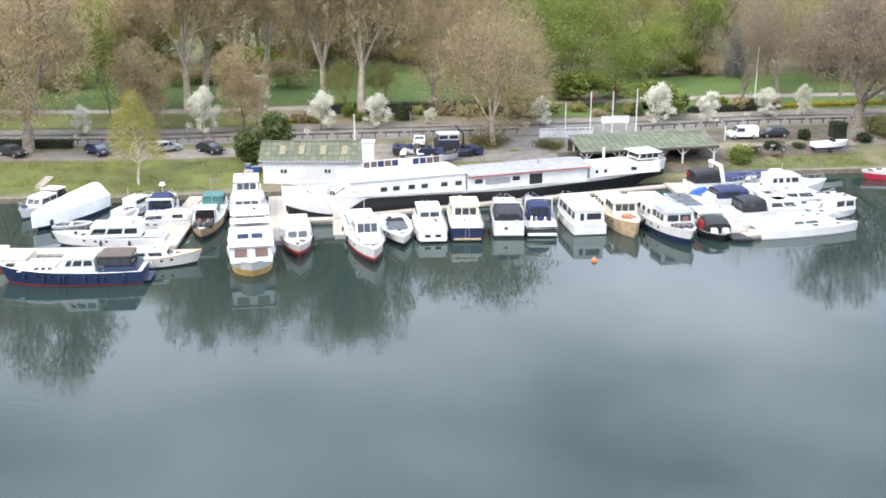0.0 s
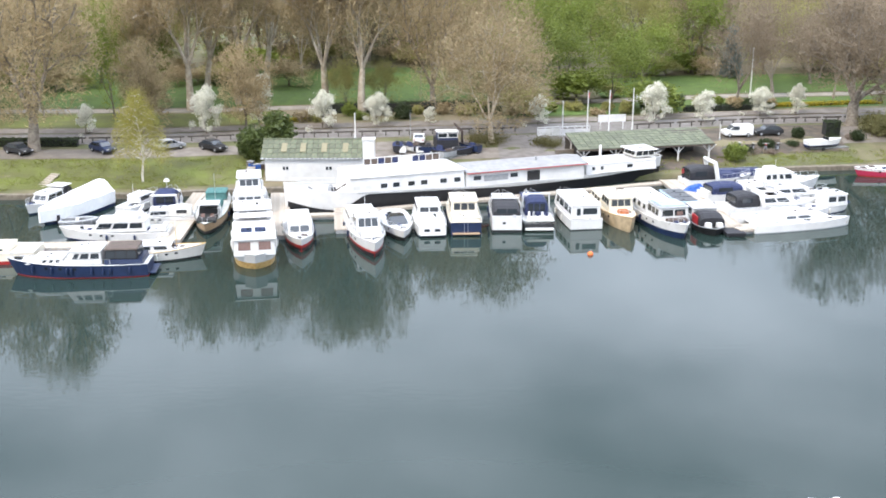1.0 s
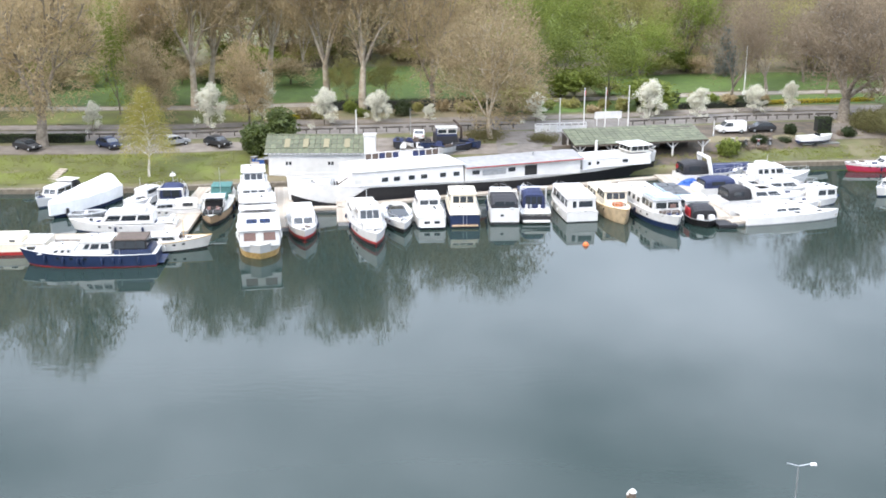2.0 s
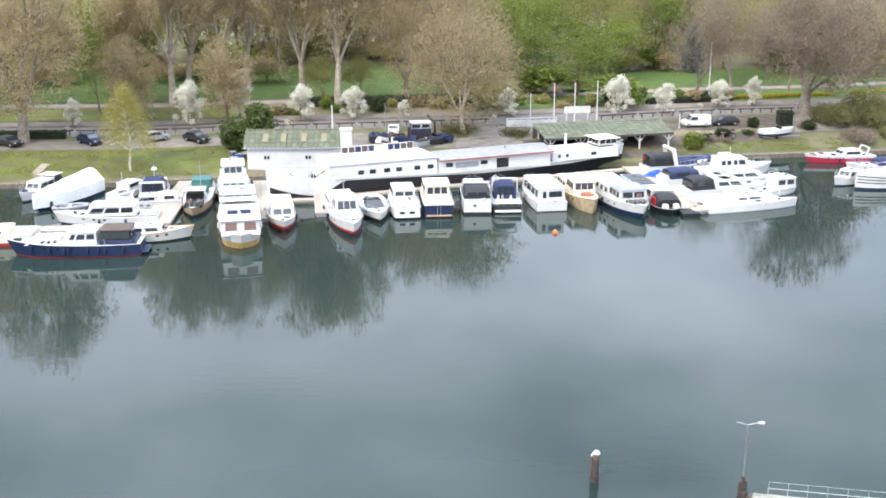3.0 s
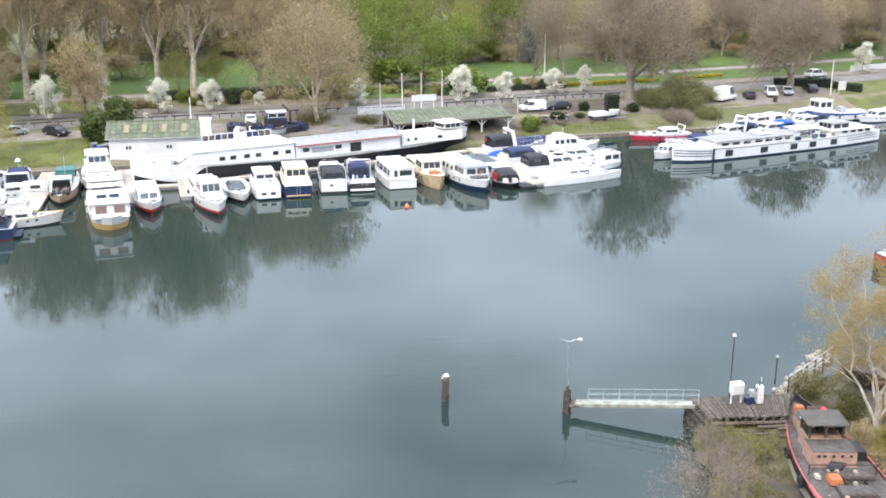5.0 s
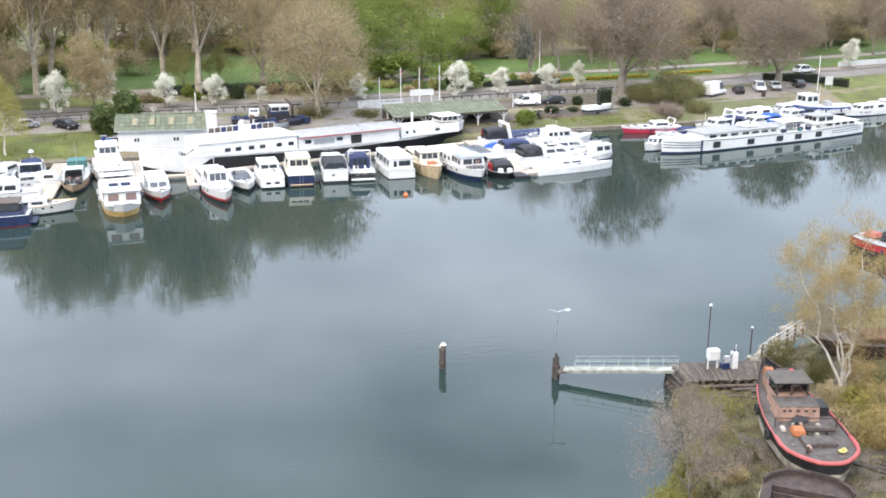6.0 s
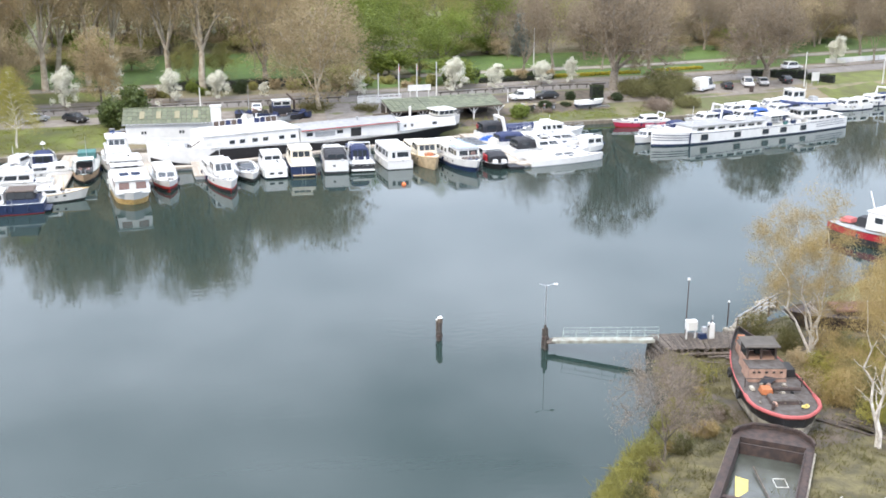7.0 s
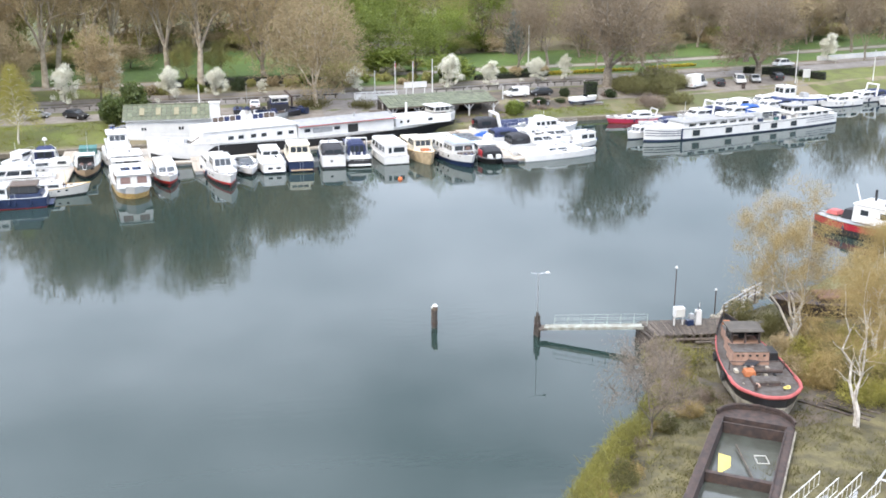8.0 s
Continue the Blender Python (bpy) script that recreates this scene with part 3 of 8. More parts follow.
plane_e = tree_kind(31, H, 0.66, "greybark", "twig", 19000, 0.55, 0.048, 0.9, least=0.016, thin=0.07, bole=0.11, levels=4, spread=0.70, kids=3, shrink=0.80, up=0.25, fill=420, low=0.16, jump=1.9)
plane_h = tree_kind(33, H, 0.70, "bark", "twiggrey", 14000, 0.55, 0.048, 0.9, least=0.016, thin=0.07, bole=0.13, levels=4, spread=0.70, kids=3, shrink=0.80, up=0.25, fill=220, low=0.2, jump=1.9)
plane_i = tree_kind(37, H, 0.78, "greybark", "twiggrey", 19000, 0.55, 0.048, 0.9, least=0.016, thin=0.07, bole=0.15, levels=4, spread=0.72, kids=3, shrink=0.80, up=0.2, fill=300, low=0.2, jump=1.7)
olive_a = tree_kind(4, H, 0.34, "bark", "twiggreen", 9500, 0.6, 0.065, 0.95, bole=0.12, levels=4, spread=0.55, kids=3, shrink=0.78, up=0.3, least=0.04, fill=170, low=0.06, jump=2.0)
green_a = tree_kind(5, H, 0.36, "bark", "leaf", 9500, 0.36, 0.10, 0.90, bole=0.18, levels=4, spread=0.50, kids=3, shrink=0.78, up=0.4, least=0.04, fill=130, low=0.16, jump=2.0, out=0.0)
green_b = tree_kind(6, H, 0.34, "bark", "leaf", 9500, 0.36, 0.10, 0.90, bole=0.08, levels=4, spread=0.66, kids=3, shrink=0.80, up=0.2, least=0.04, fill=190, low=0.05, jump=2.0, out=0.0)
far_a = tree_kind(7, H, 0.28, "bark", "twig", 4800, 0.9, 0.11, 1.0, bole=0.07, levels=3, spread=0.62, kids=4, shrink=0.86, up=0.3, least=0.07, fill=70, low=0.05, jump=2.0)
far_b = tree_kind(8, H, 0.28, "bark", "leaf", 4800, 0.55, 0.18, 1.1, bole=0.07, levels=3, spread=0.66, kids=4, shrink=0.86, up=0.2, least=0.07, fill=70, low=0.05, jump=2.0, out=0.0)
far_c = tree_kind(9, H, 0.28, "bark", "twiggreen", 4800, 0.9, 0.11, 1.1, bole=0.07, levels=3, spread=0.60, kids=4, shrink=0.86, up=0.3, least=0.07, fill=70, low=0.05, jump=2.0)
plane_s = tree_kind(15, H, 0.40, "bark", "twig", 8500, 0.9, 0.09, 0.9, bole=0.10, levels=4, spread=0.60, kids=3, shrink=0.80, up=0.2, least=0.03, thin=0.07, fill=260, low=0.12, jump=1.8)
plane_g = tree_kind(16, H, 0.40, "greybark", "twiggrey", 6500, 0.75, 0.050, 1.4, bole=0.14, levels=4, spread=0.52, kids=3, shrink=0.80, up=0.35, least=0.03, thin=0.05, fill=60, low=0.12, jump=1.9)
shrub_brown = tree_kind(21, H, 0.3, "bark", "twig", 2300, 1.6, 0.165, 2.6, bole=0.04, levels=3, spread=0.8, kids=4, shrink=0.86, up=0.1, least=0.1)
shrub_olive = tree_kind(22, H, 0.3, "bark", "twiggreen", 2300, 1.8, 0.235, 2.6, bole=0.04, levels=3, spread=0.8, kids=4, shrink=0.86, up=0.1, least=0.1)
shrub_green = tree_kind(23, H, 0.3, "bark", "leaf", 2300, 1.8, 0.46, 2.6, bole=0.04, levels=3, spread=0.8, kids=4, shrink=0.86, up=0.1, least=0.1)
PLANES = [plane_a, plane_d, plane_d]
trng = np.random.default_rng(77)


def p_tree(x, d, h, kind, label, width=None, name="plane_tree"):
    px, py = on_bank(x, d)
    return plant(name, kind, label, px, py, h, width, trng.random() * 6.28, ref_h=H)


# single trees that stand out
BROWN = "tall bare plane tree with tan budding twigs"
p_tree(-57.4, 15.6, 28, plane_e, "broad bare riverside plane tree with tan budding twigs", 21)
p_tree(7.4, 14.2, 19.0, plane_c, "rounded bare tree with tan budding twigs behind the moored ship", 18)
p_tree(64.9, 17.2, 22.5, plane_i, "broad bare plane tree with a thick burred trunk", 21)
p_tree(-44.5, 26.8, 13.5, plane_s, "small rounded bare tree with tan twigs beside the road", 9.0)
p_tree(-29.8, 25.2, 13, plane_s, "small rounded bare tree with tan twigs beside the road", 9.0)
for x, d, h, w, k in ((-19.2, 39.8, 32, 19, plane_a), (-13.2, 36.0, 31, 18, plane_b), (-1.5, 36.9, 24, 14, plane_e), (-41.5, 41.9, 31, 17, plane_b), (-40.5, 50, 31, 17, plane_a), (-34.5, 46, 33, 16, plane_b), (-32.3, 62, 34, 17, plane_a),
                      (-72, 34, 27, 18, plane_a), (-85, 30, 28, 19, plane_b), (99.0, 15.0, 18.5, 17, plane_i), (80, 36, 20, 15, plane_g), (50.3, 33.7, 19, 13, plane_g), (59.7, 42.9, 20, 14, plane_g),
                      (69.2, 37.3, 19, 9, plane_g), (106.2, 33.5, 18, 15, plane_h), (118, 38, 20, 16, plane_d), (139.8, 36.5, 24, 15, plane_g), (136.1, 25.5, 17, 10, plane_g), (152, 35, 22, 16, plane_d), (170, 36, 24, 17, plane_b)):
    p_tree(x, d, h, k, BROWN, w)
for k in range(12):
    x = -48 + k * 5.2
    p_tree(x, 90 + 5 * (k % 2) + trng.uniform(-2, 2), trng.uniform(33, 37), (plane_d, far_a, olive_a)[k % 3], "very tall park tree with dense budding twigs behind the lawn", trng.uniform(16, 20), name="park_tree")
for x, d, h, w in ((-52.0, 35.8, 20, 7.5), (-49, 44, 22, 9), (-15.8, 38.5, 9, 6.5), (-9.5, 41, 8, 7)):
    p_tree(x, d, h, green_b if h > 10 else olive_a, "narrow tree in fresh green spring leaf", w, name="park_tree")
# the park wood behind
spots = []
for i in range(1500):
    x, d = trng.uniform(-150, 330), 36 + 105 * trng.random() ** 1.1
    if -24 < x < 7 and d < 86 or -46 < x < -24 and d < 62:
        continue
    if 42 < x < 300 and d < 50:
        continue
    gap = 7.2 if d < 110 else 8.6
    if all((x - a) ** 2 + (d - b) ** 2 > gap ** 2 for a, b, *_ in spots) and len(spots) < 215:
        spots.append((x, d))
for x, d in spots:
    g = 0.8 * noise.noise((x * 0.02 + 3.1, d * 0.02, 4.0)) + (0.58 if 10 < x < 34 and d < 90 else 0.35 if 8 < x < 50 and d < 90 else -0.22 if x > 50 else 0.04)
    u = trng.random()
    far = d > 78
    h = trng.uniform(17, 24) if not far else trng.uniform(18, 25)
    w = h * trng.uniform(0.62, 0.8)
    if 8 < x < 60 and d < 60:
        h = trng.uniform(13, 17)
    elif x >= 60 and not far:
        h = trng.uniform(13, 18)
    if g > 0.25 and u < 0.85:
        p_tree(x, d, h * 0.9, far_b if far else (green_a, green_b)[int(u * 40) % 2], "tree in fresh yellow-green spring leaf", w, name="park_tree")
    elif g > 0.10:
        p_tree(x, d, h, far_c if far else olive_a, "tree with olive-green budding twigs", w, name="park_tree")
    else:
        p_tree(x, d, h, far_a if far else (plane_g if x > 50 and u < 0.8 else PLANES[int(u * 30) % 3]), BROWN, w)
for k in range(30):
    x, d = trng.uniform(66, 175), trng.uniform(47, 84)
    h = trng.uniform(12, 17)
    p_tree(x, d, h, (plane_g, plane_h, plane_g)[k % 3], "bare park tree with hazy brown twigs on the lawn", h * trng.uniform(0.75, 0.95), name="park_tree")
# undergrowth
for i in range(110):
    x, d = trng.uniform(-120, 200), trng.uniform(62, 115)
    if 8 < x < 44 and i % 3:
        d = trng.uniform(29, 48)
    if -24 < x < 7 and d < 84:
        d = trng.uniform(84, 100)
    k = (shrub_brown, shrub_olive, shrub_brown, shrub_green)[int(trng.random() * 4)] if not 8 < x < 50 else (shrub_olive, shrub_green)[i % 2]
    h = trng.uniform(2.5, 5.5)
    px, py = on_bank(x, d)
    plant("undergrowth_shrub", k, "low tangled shrub under the park trees", px, py, h, h * 1.8, trng.random() * 6, ref_h=H)

for i in range(40):
    x, d = (trng.uniform(-95, -48), trng.uniform(58, 75)) if i < 14 else (trng.uniform(50, 160), trng.uniform(54, 72))
    h = trng.uniform(2.5, 4.5)
    px, py = on_bank(x, d)
    plant("undergrowth_shrub", (shrub_brown, shrub_brown, shrub_olive)[i % 3], "tangled brown thicket under the park trees", px, py, h, h * 1.5, trng.random() * 6, ref_h=H)

# blossom trees along the road
BL_H = 6.5


def blossom_kind(seed):
    rng = np.random.default_rng(seed)
    segs, tips = grow(rng, BL_H, 0.13, bole=0.22, levels=3, spread=0.5, kids=3, shrink=0.74, up=0.5)
    segs, tips = fit_height(segs, tips, BL_H * 0.93)
    segs, tips = fit_width(segs, tips, 1.7)
    pts = [t for t in tips if t.z > 1.3] + [Vector((rng.normal() * 0.8, rng.normal() * 0.8, 3.2 + rng.normal() * 1.2)) for k in range(30)]
    pts = [Vector((t.x * (1.42 - 0.85 * t.z / BL_H), t.y * (1.42 - 0.85 * t.z / BL_H), t.z)) for t in pts]
    return limb_mesh("trunk", segs, M["bark"]), tri_mesh("crown", shards(rng, pts, [0.46] * len(pts), 84, 0.17, 0.105), M["blossom"])


BLOSSOMS = [blossom_kind(s) for s in (11, 12, 13)]
for i, (x, d, h, w) in enumerate(((-53, 24.5, 4.6, 3.4), (-35.2, 23.9, 7.2, 5.4), (-28, 27.5, 8.2, 6), (-18.4, 24.6, 6.0, 5.2), (-10.1, 26.0, 5.2, 5.4), (-2.0, 26.4, 2.8, 2.8),
                                  (14.8, 23.6, 4.8, 4.2), (33.3, 22.4, 6.6, 6.2), (41.4, 21.6, 5.2, 4.9), (51.8, 24.3, 4.8, 5.2), (58.1, 24.5, 5.2, 3.8), (126, 27, 6.5, 6), (152, 27, 6, 5.4))):
    px, py = on_bank(x, d)
    plant("blossom_tree", BLOSSOMS[i % 3], "small street tree covered in white blossom", px, py, h, w * 0.88, i * 1.9, group="blossom trees along the road", ref_h=BL_H, ref_w=4.6)


# ---- boats ----
class Hull:
    """A boat's hull: bow along +x, waterline at z = 0."""

    def __init__(self, L, B, stern_h, bow_h, transom=0.85, full=2.4, mid=0.45, rake=0.06, flare=0.25, draft=0.5, sheer=2.0, tuck=0.0, aft=0.0):
        self.L, self.B, self.h0, self.h1, self.tr, self.full, self.mid = L, B, stern_h, bow_h, transom, full, mid
        self.rake, self.flare, self.draft, self.sh, self.tuck, self.aft = rake, flare, draft, sheer, tuck, aft

    def top(self, s):
        return self.h0 + (self.h1 - self.h0) * max(0.0, (s - 0.25) / 0.75) ** self.sh + self.aft * max(0.0, (0.2 - s) / 0.2) ** 1.4

    def half(self, s):
        b = self.B / 2
        if s < self.mid:
            k = s / self.mid
            return b * (self.tr + (1 - self.tr) * math.sin(min(1, k * 1.6) * math.pi / 2) ** 0.8)
        k = (s - self.mid) / (1 - self.mid)
        return max(0.015, b * (1 - k ** self.full))

    def at(self, s, f):
        """Point on the starboard side (y < 0): s from stern to bow, f from keel (-1) over the waterline (0) to the sheer (1)."""
        b = self.half(s)
        bw = b * (1 - self.flare * s ** 2.5) * (1 - self.tuck * (1 - s) ** 4)
        x = -self.L / 2 + s * self.L
        if f >= 0:
            hb = bw + (b - bw) * f
            z = f * self.top(s)
            x -= self.rake * self.L * s ** 8 * (1 - f)
        else:
            g = -f
            hb = bw * (1 - 0.75 * g ** 2)
            z = -self.draft * g
            x -= self.rake * self.L * s ** 8 * (1 + g)
        return Vector((x, -hb, z))

    def stations(self, n=18):
        return [0.0, 0.008, 0.022] + [i / n for i in range(1, n)] + [1 - 0.5 / n, 1 - 0.15 / n, 1.0]

    def shell(self, f0, f1, out=0.0, rows=3, cap=True):
        bm = bmesh.new()
        fs = [f0 + (f1 - f0) * k / rows for k in range(rows + 1)]
        rings = []
        for s in self.stations():
            a = [self.at(s, f) + Vector((out * (1 if s > 0.9 else 0), -out, 0)) for f in fs]
            rings.append([bm.verts.new(p) for p in a] + [bm.verts.new((p.x, -p.y, p.z)) for p in reversed(a)])
        n = len(rings[0])
        h = n // 2
        for a, b in zip(rings, rings[1:]):
            for k in list(range(h - 1)) + list(range(h, n - 1)):
                bm.faces.new((a[k], a[k + 1], b[k + 1], b[k]))
        if cap:
            for k in range(h - 1):
                bm.faces.new((rings[0][k], rings[0][k + 1], rings[0][n - 2 - k], rings[0][n - 1 - k]))
                bm.faces.new((rings[-1][k], rings[-1][k + 1], rings[-1][n - 2 - k], rings[-1][n - 1 - k]))
        return bm

    def band(self, s0, s1, low, high, out=0.02, n=24, both=True):
        """A painted strip between two heights that may change along the hull; low and high map s to f."""
        bm = bmesh.new()
        for sg in ((1, -1) if both else (1,)):
            prev = None
            for k in range(n + 1):
                s = s0 + (s1 - s0) * k / n
                pts = [self.at(s, low(s) + (high(s) - low(s)) * j / 3) for j in range(4)]
                row = [bm.verts.new((p.x, sg * (p.y - out), p.z)) for p in pts]
                if prev:
                    for j in range(3):
                        bm.faces.new((prev[j], row[j], row[j + 1], prev[j + 1]))
                prev = row
        return bm

    def deck(self, f=0.96, inset=0.97, s0=0.0, s1=1.0):
        bm = bmesh.new()
        prev = None
        for s in self.stations():
            if s < s0 - 1e-6 or s > s1 + 1e-6:
                continue
            p = self.at(s, f)
            a, b = bm.verts.new((p.x * 0.995, p.y * inset, p.z)), bm.verts.new((p.x * 0.995, -p.y * inset, p.z))
            if prev:
                bm.faces.new((prev[0], a, b, prev[1]))
            prev = (a, b)
        return bm

    def rim(self, r=0.05, f=1.0):
        a = [self.at(s, f) for s in self.stations()]
        return chain([(p.x, p.y, p.z) for p in a] + [(p.x, -p.y, p.z) for p in reversed(a)], r, 5, True)

    def rail(self, s0, s1, hgt, r=0.025, n=7, both=True):
        bm = bmesh.new()
        ss = [s0 + (s1 - s0) * k / n for k in range(n + 1)]
        for sg in ((1, -1) if both else (1,)):
            prev = None
            for s in ss:
                p = self.at(s, 1.0)
                b = Vector((p.x * 0.985, sg * p.y * 0.94, p.z))
                t = b + Vector((0, 0, hgt))
                tube(bm, b, t, r, r, 4)
                if prev:
                    tube(bm, prev, t, r, r, 4)
                    tube(bm, prev - Vector((0, 0, hgt * 0.5)), t - Vector((0, 0, hgt * 0.5)), r * 0.6, r * 0.6, 4)
                prev = t
        return bm

    def patch(self, s0, s1, f0, f1, side=-1, out=0.02):
        """A plate on the hull's side."""
        c = [self.at(s0, f0), self.at(s1, f0), self.at(s1, f1), self.at(s0, f1)]
        o = Vector((0, -out, 0))
        inn = [Vector((p.x, p.y, p.z)) for p in c]
        outer = [p + o for p in inn]
        if side > 0:
            inn, outer = [Vector((p.x, -p.y, p.z)) for p in inn], [Vector((p.x, -p.y, p.z)) for p in outer]
        return loft(bmesh.new(), [inn, outer])


def cabin(parent, x0, x1, w, z0, h, mat="white", roof=None, front=0.35, back=0.1, tumble=0.10, side=(), fwin=0, bwin=0, over=0.08,
          wz=(0.35, 0.85), name="cabin", glass="glass", roof_h=0.07, cam_=0.06, bz=None):
    """A deckhouse from x0 (aft) to x1 (fore), raked ends, with real panes on its sides and ends."""
    hw, tw = w / 2, w / 2 - tumble
    bot = [(x0, -hw, z0), (x1, -hw, z0), (x1, hw, z0), (x0, hw, z0)]
    top = [(x0 + back, -tw, z0 + h), (x1 - front, -tw, z0 + h), (x1 - front, tw, z0 + h), (x0 + back, tw, z0 + h)]
    bm = loft(bmesh.new(), [bot, top])
    bmesh.ops.bevel(bm, geom=list(bm.edges), offset=min(0.06, h * 0.1), segments=2, affect="EDGES")
    c = part(name, bm, mat, parent)
    if roof:
        rings = []
        for k, zz in ((over, 0.0), (over, roof_h * 0.6), (over - 0.10, roof_h + cam_)):
            rings.append([(x0 + back - k, -tw - k, z0 + h + zz), (x1 - front + k * 1.5, -tw - k, z0 + h + zz), (x1 - front + k * 1.5, tw + k, z0 + h + zz), (x0 + back - k, tw + k, z0 + h + zz)])
        part("cabin_roof", loft(bmesh.new(), rings), roof, c)
    B_, T_ = [Vector(p) for p in bot], [Vector(p) for p in top]
    if roof and x1 - x0 < 10 and mat in ("white", "cream", "offwhite"):
        r = random.Random(int(abs(x0 * 37 + x1 * 91 + w * 53)))
        for k in range(3):
            px, py, q = r.uniform(x0 + back + 0.4, x1 - front - 0.6), r.uniform(-tw * 0.7, tw * 0.5), r.uniform(0.14, 0.3)
            part(r.choice(["roof_hatch", "roof_vent", "roof_box"]), blk((px, py, z0 + h + roof_h * 0.5), (px + q * 1.6, py + q, z0 + h + roof_h + cam_ + r.uniform(0.05, 0.16)), 0.02), r.choice(["glass", "grey", "offwhite", "browncover", "metal"]), c)
        for sg in (-1, 1):
            part("grab_rail", rod((x0 + back + 0.2, sg * (tw - 0.1), z0 + h + roof_h + 0.12), (x1 - front - 0.2, sg * (tw - 0.1), z0 + h + roof_h + 0.12), 0.018, n=4), "metal", c)

    def pane(a, b, a2, b2, u0, u1, v0, v1):
        q = [a.lerp(b, u0).lerp(a2.lerp(b2, u0), v0), a.lerp(b, u1).lerp(a2.lerp(b2, u1), v0), a.lerp(b, u1).lerp(a2.lerp(b2, u1), v1), a.lerp(b, u0).lerp(a2.lerp(b2, u0), v1)]
        nn = (q[1] - q[0]).cross(q[2] - q[0]).normalized()
        part("window", slab([p - nn * 0.01 for p in q], 0.035), glass, c)

    for u0, u1 in side:
        pane(B_[0], B_[1], T_[0], T_[1], u0, u1, *wz)
        pane(B_[2], B_[3], T_[2], T_[3], 1 - u1, 1 - u0, *wz)
    for cnt, (a, b, a2, b2), zz in ((fwin, (B_[1], B_[2], T_[1], T_[2]), wz), (bwin, (B_[3], B_[0], T_[3], T_[0]), bz or wz)):
        for k in range(cnt):
            pane(a, b, a2, b2, 0.08 + 0.84 * (k + 0.06) / cnt, 0.08 + 0.84 * (k + 0.94) / cnt, *zz)
    return c


def hood(parent, x0, x1, w, z0, h, mat, name="canopy", back_drop=0.15, front_drop=0.5, windows=True, aft=0):
    """A cloth canopy on hoops."""
    bm = bmesh.new()
    rings = []
    n = 8
    for k in range(7):
        u = k / 6
        hh = h * (1 - back_drop * (1 - min(1, u * 3)) ** 2 - front_drop * max(0, (u - 0.6) / 0.4) ** 2) * (1 - 0.03 * (k % 2))
        ring = []
        for j in range(n + 1):
            a = math.pi * j / n
            ring.append((x0 + (x1 - x0) * u, -math.copysign(abs(math.cos(a)) ** 0.5, math.cos(a)) * w / 2, z0 + hh * math.sin(a) ** 0.45))
        rings.append(ring)
    loft(bm, rings, close=False)
    for r in (0, -1):
        bm.verts.ensure_lookup_table()
        base = 0 if r == 0 else 6 * (n + 1)
        bm.faces.new([bm.verts[base + j] for j in (range(n + 1) if r == 0 else range(n, -1, -1))])
    c = part(name, bm, mat, parent)
    for k in range(aft):
        a = -w * 0.38 + w * 0.76 * k / aft
        part("window", blk((x0 - 0.03, a + 0.06, z0 + h * 0.25), (x0 + 0.02, a + w * 0.76 / aft - 0.06, z0 + h * 0.72)), "glass", c)
    if windows:
        for sg in (-1, 1):
            y = sg * (w / 2 + 0.01)
            part("window", blk((x0 + (x1 - x0) * 0.2, min(y, y - sg * 0.05), z0 + h * 0.30), (x0 + (x1 - x0) * 0.65, max(y, y - sg * 0.05), z0 + h * 0.68)), "glass", c)
    return c


def boat(name, label, x, y, heading, L, B, hull="white", stripe="navy", deck="white", stern_h=0.9, bow_h=1.4, rub="white", rail=(0.5, 0.97), group="boats at the pontoon",
         band=None, z=0.0, pitch=0.0, sf=0.16, **kw):
    ob = thing(name, label, "boat", pose(x, y, z, 0, pitch, heading), group)
    hl = Hull(L, B, stern_h, bow_h, **kw)
    f = sf
    part("hull", hl.shell(f, 1.0), hull, ob)
    # boot paint; dark ones also paint in the overhang's shade at the waterline
    part("boot_stripe", hl.shell(-1.0, f, 0.006), stripe, ob)
    part("deck", hl.deck(), deck, ob)
    part("rubbing_strake", hl.rim(0.045), rub, ob)
    if 7.5 < L < 17 and z == 0:
        for s in (0.50, 0.60, 0.70):
            for sd in (-1, 1):
                part("porthole", hl.patch(s - 0.16 / L, s + 0.16 / L, 0.62, 0.80, sd, 0.015), "glass", ob)
    if band:
        part("sheer_band", hl.shell(0.72, 0.93, 0.012, 1), band, ob)
    if L < 20 and z == 0:
        deck_gear(ob, hl, 6, int(abs(x * 31 + y * 17)))
        deck_gear(ob, hl, 6, int(abs(x * 13 + y * 7)), 0.02, 0.3)
        fenders(ob, hl, (0.25, 0.5), "navy" if int(x * 3) % 2 else "offwhite", -1)
        fenders(ob, hl, (0.3, 0.55), "navy" if int(y * 3) % 2 else "offwhite", 1)
    if rail:
        for sg in (1, -1):
            tops = []
            for k in range(7):
                p = hl.at(rail[0] + (rail[1] - rail[0]) * k / 6, 1.0)
                b = Vector((p.x * 0.985, sg * p.y * 0.94, p.z))
                tops.append(b + Vector((0, 0, 0.6)))
                part("stanchion", rod(b, tops[-1], 0.025, 0.025, 4), "metal", ob)
            part("guard_rail", chain(tops, 0.025, 4), "metal", ob)
    return ob, hl


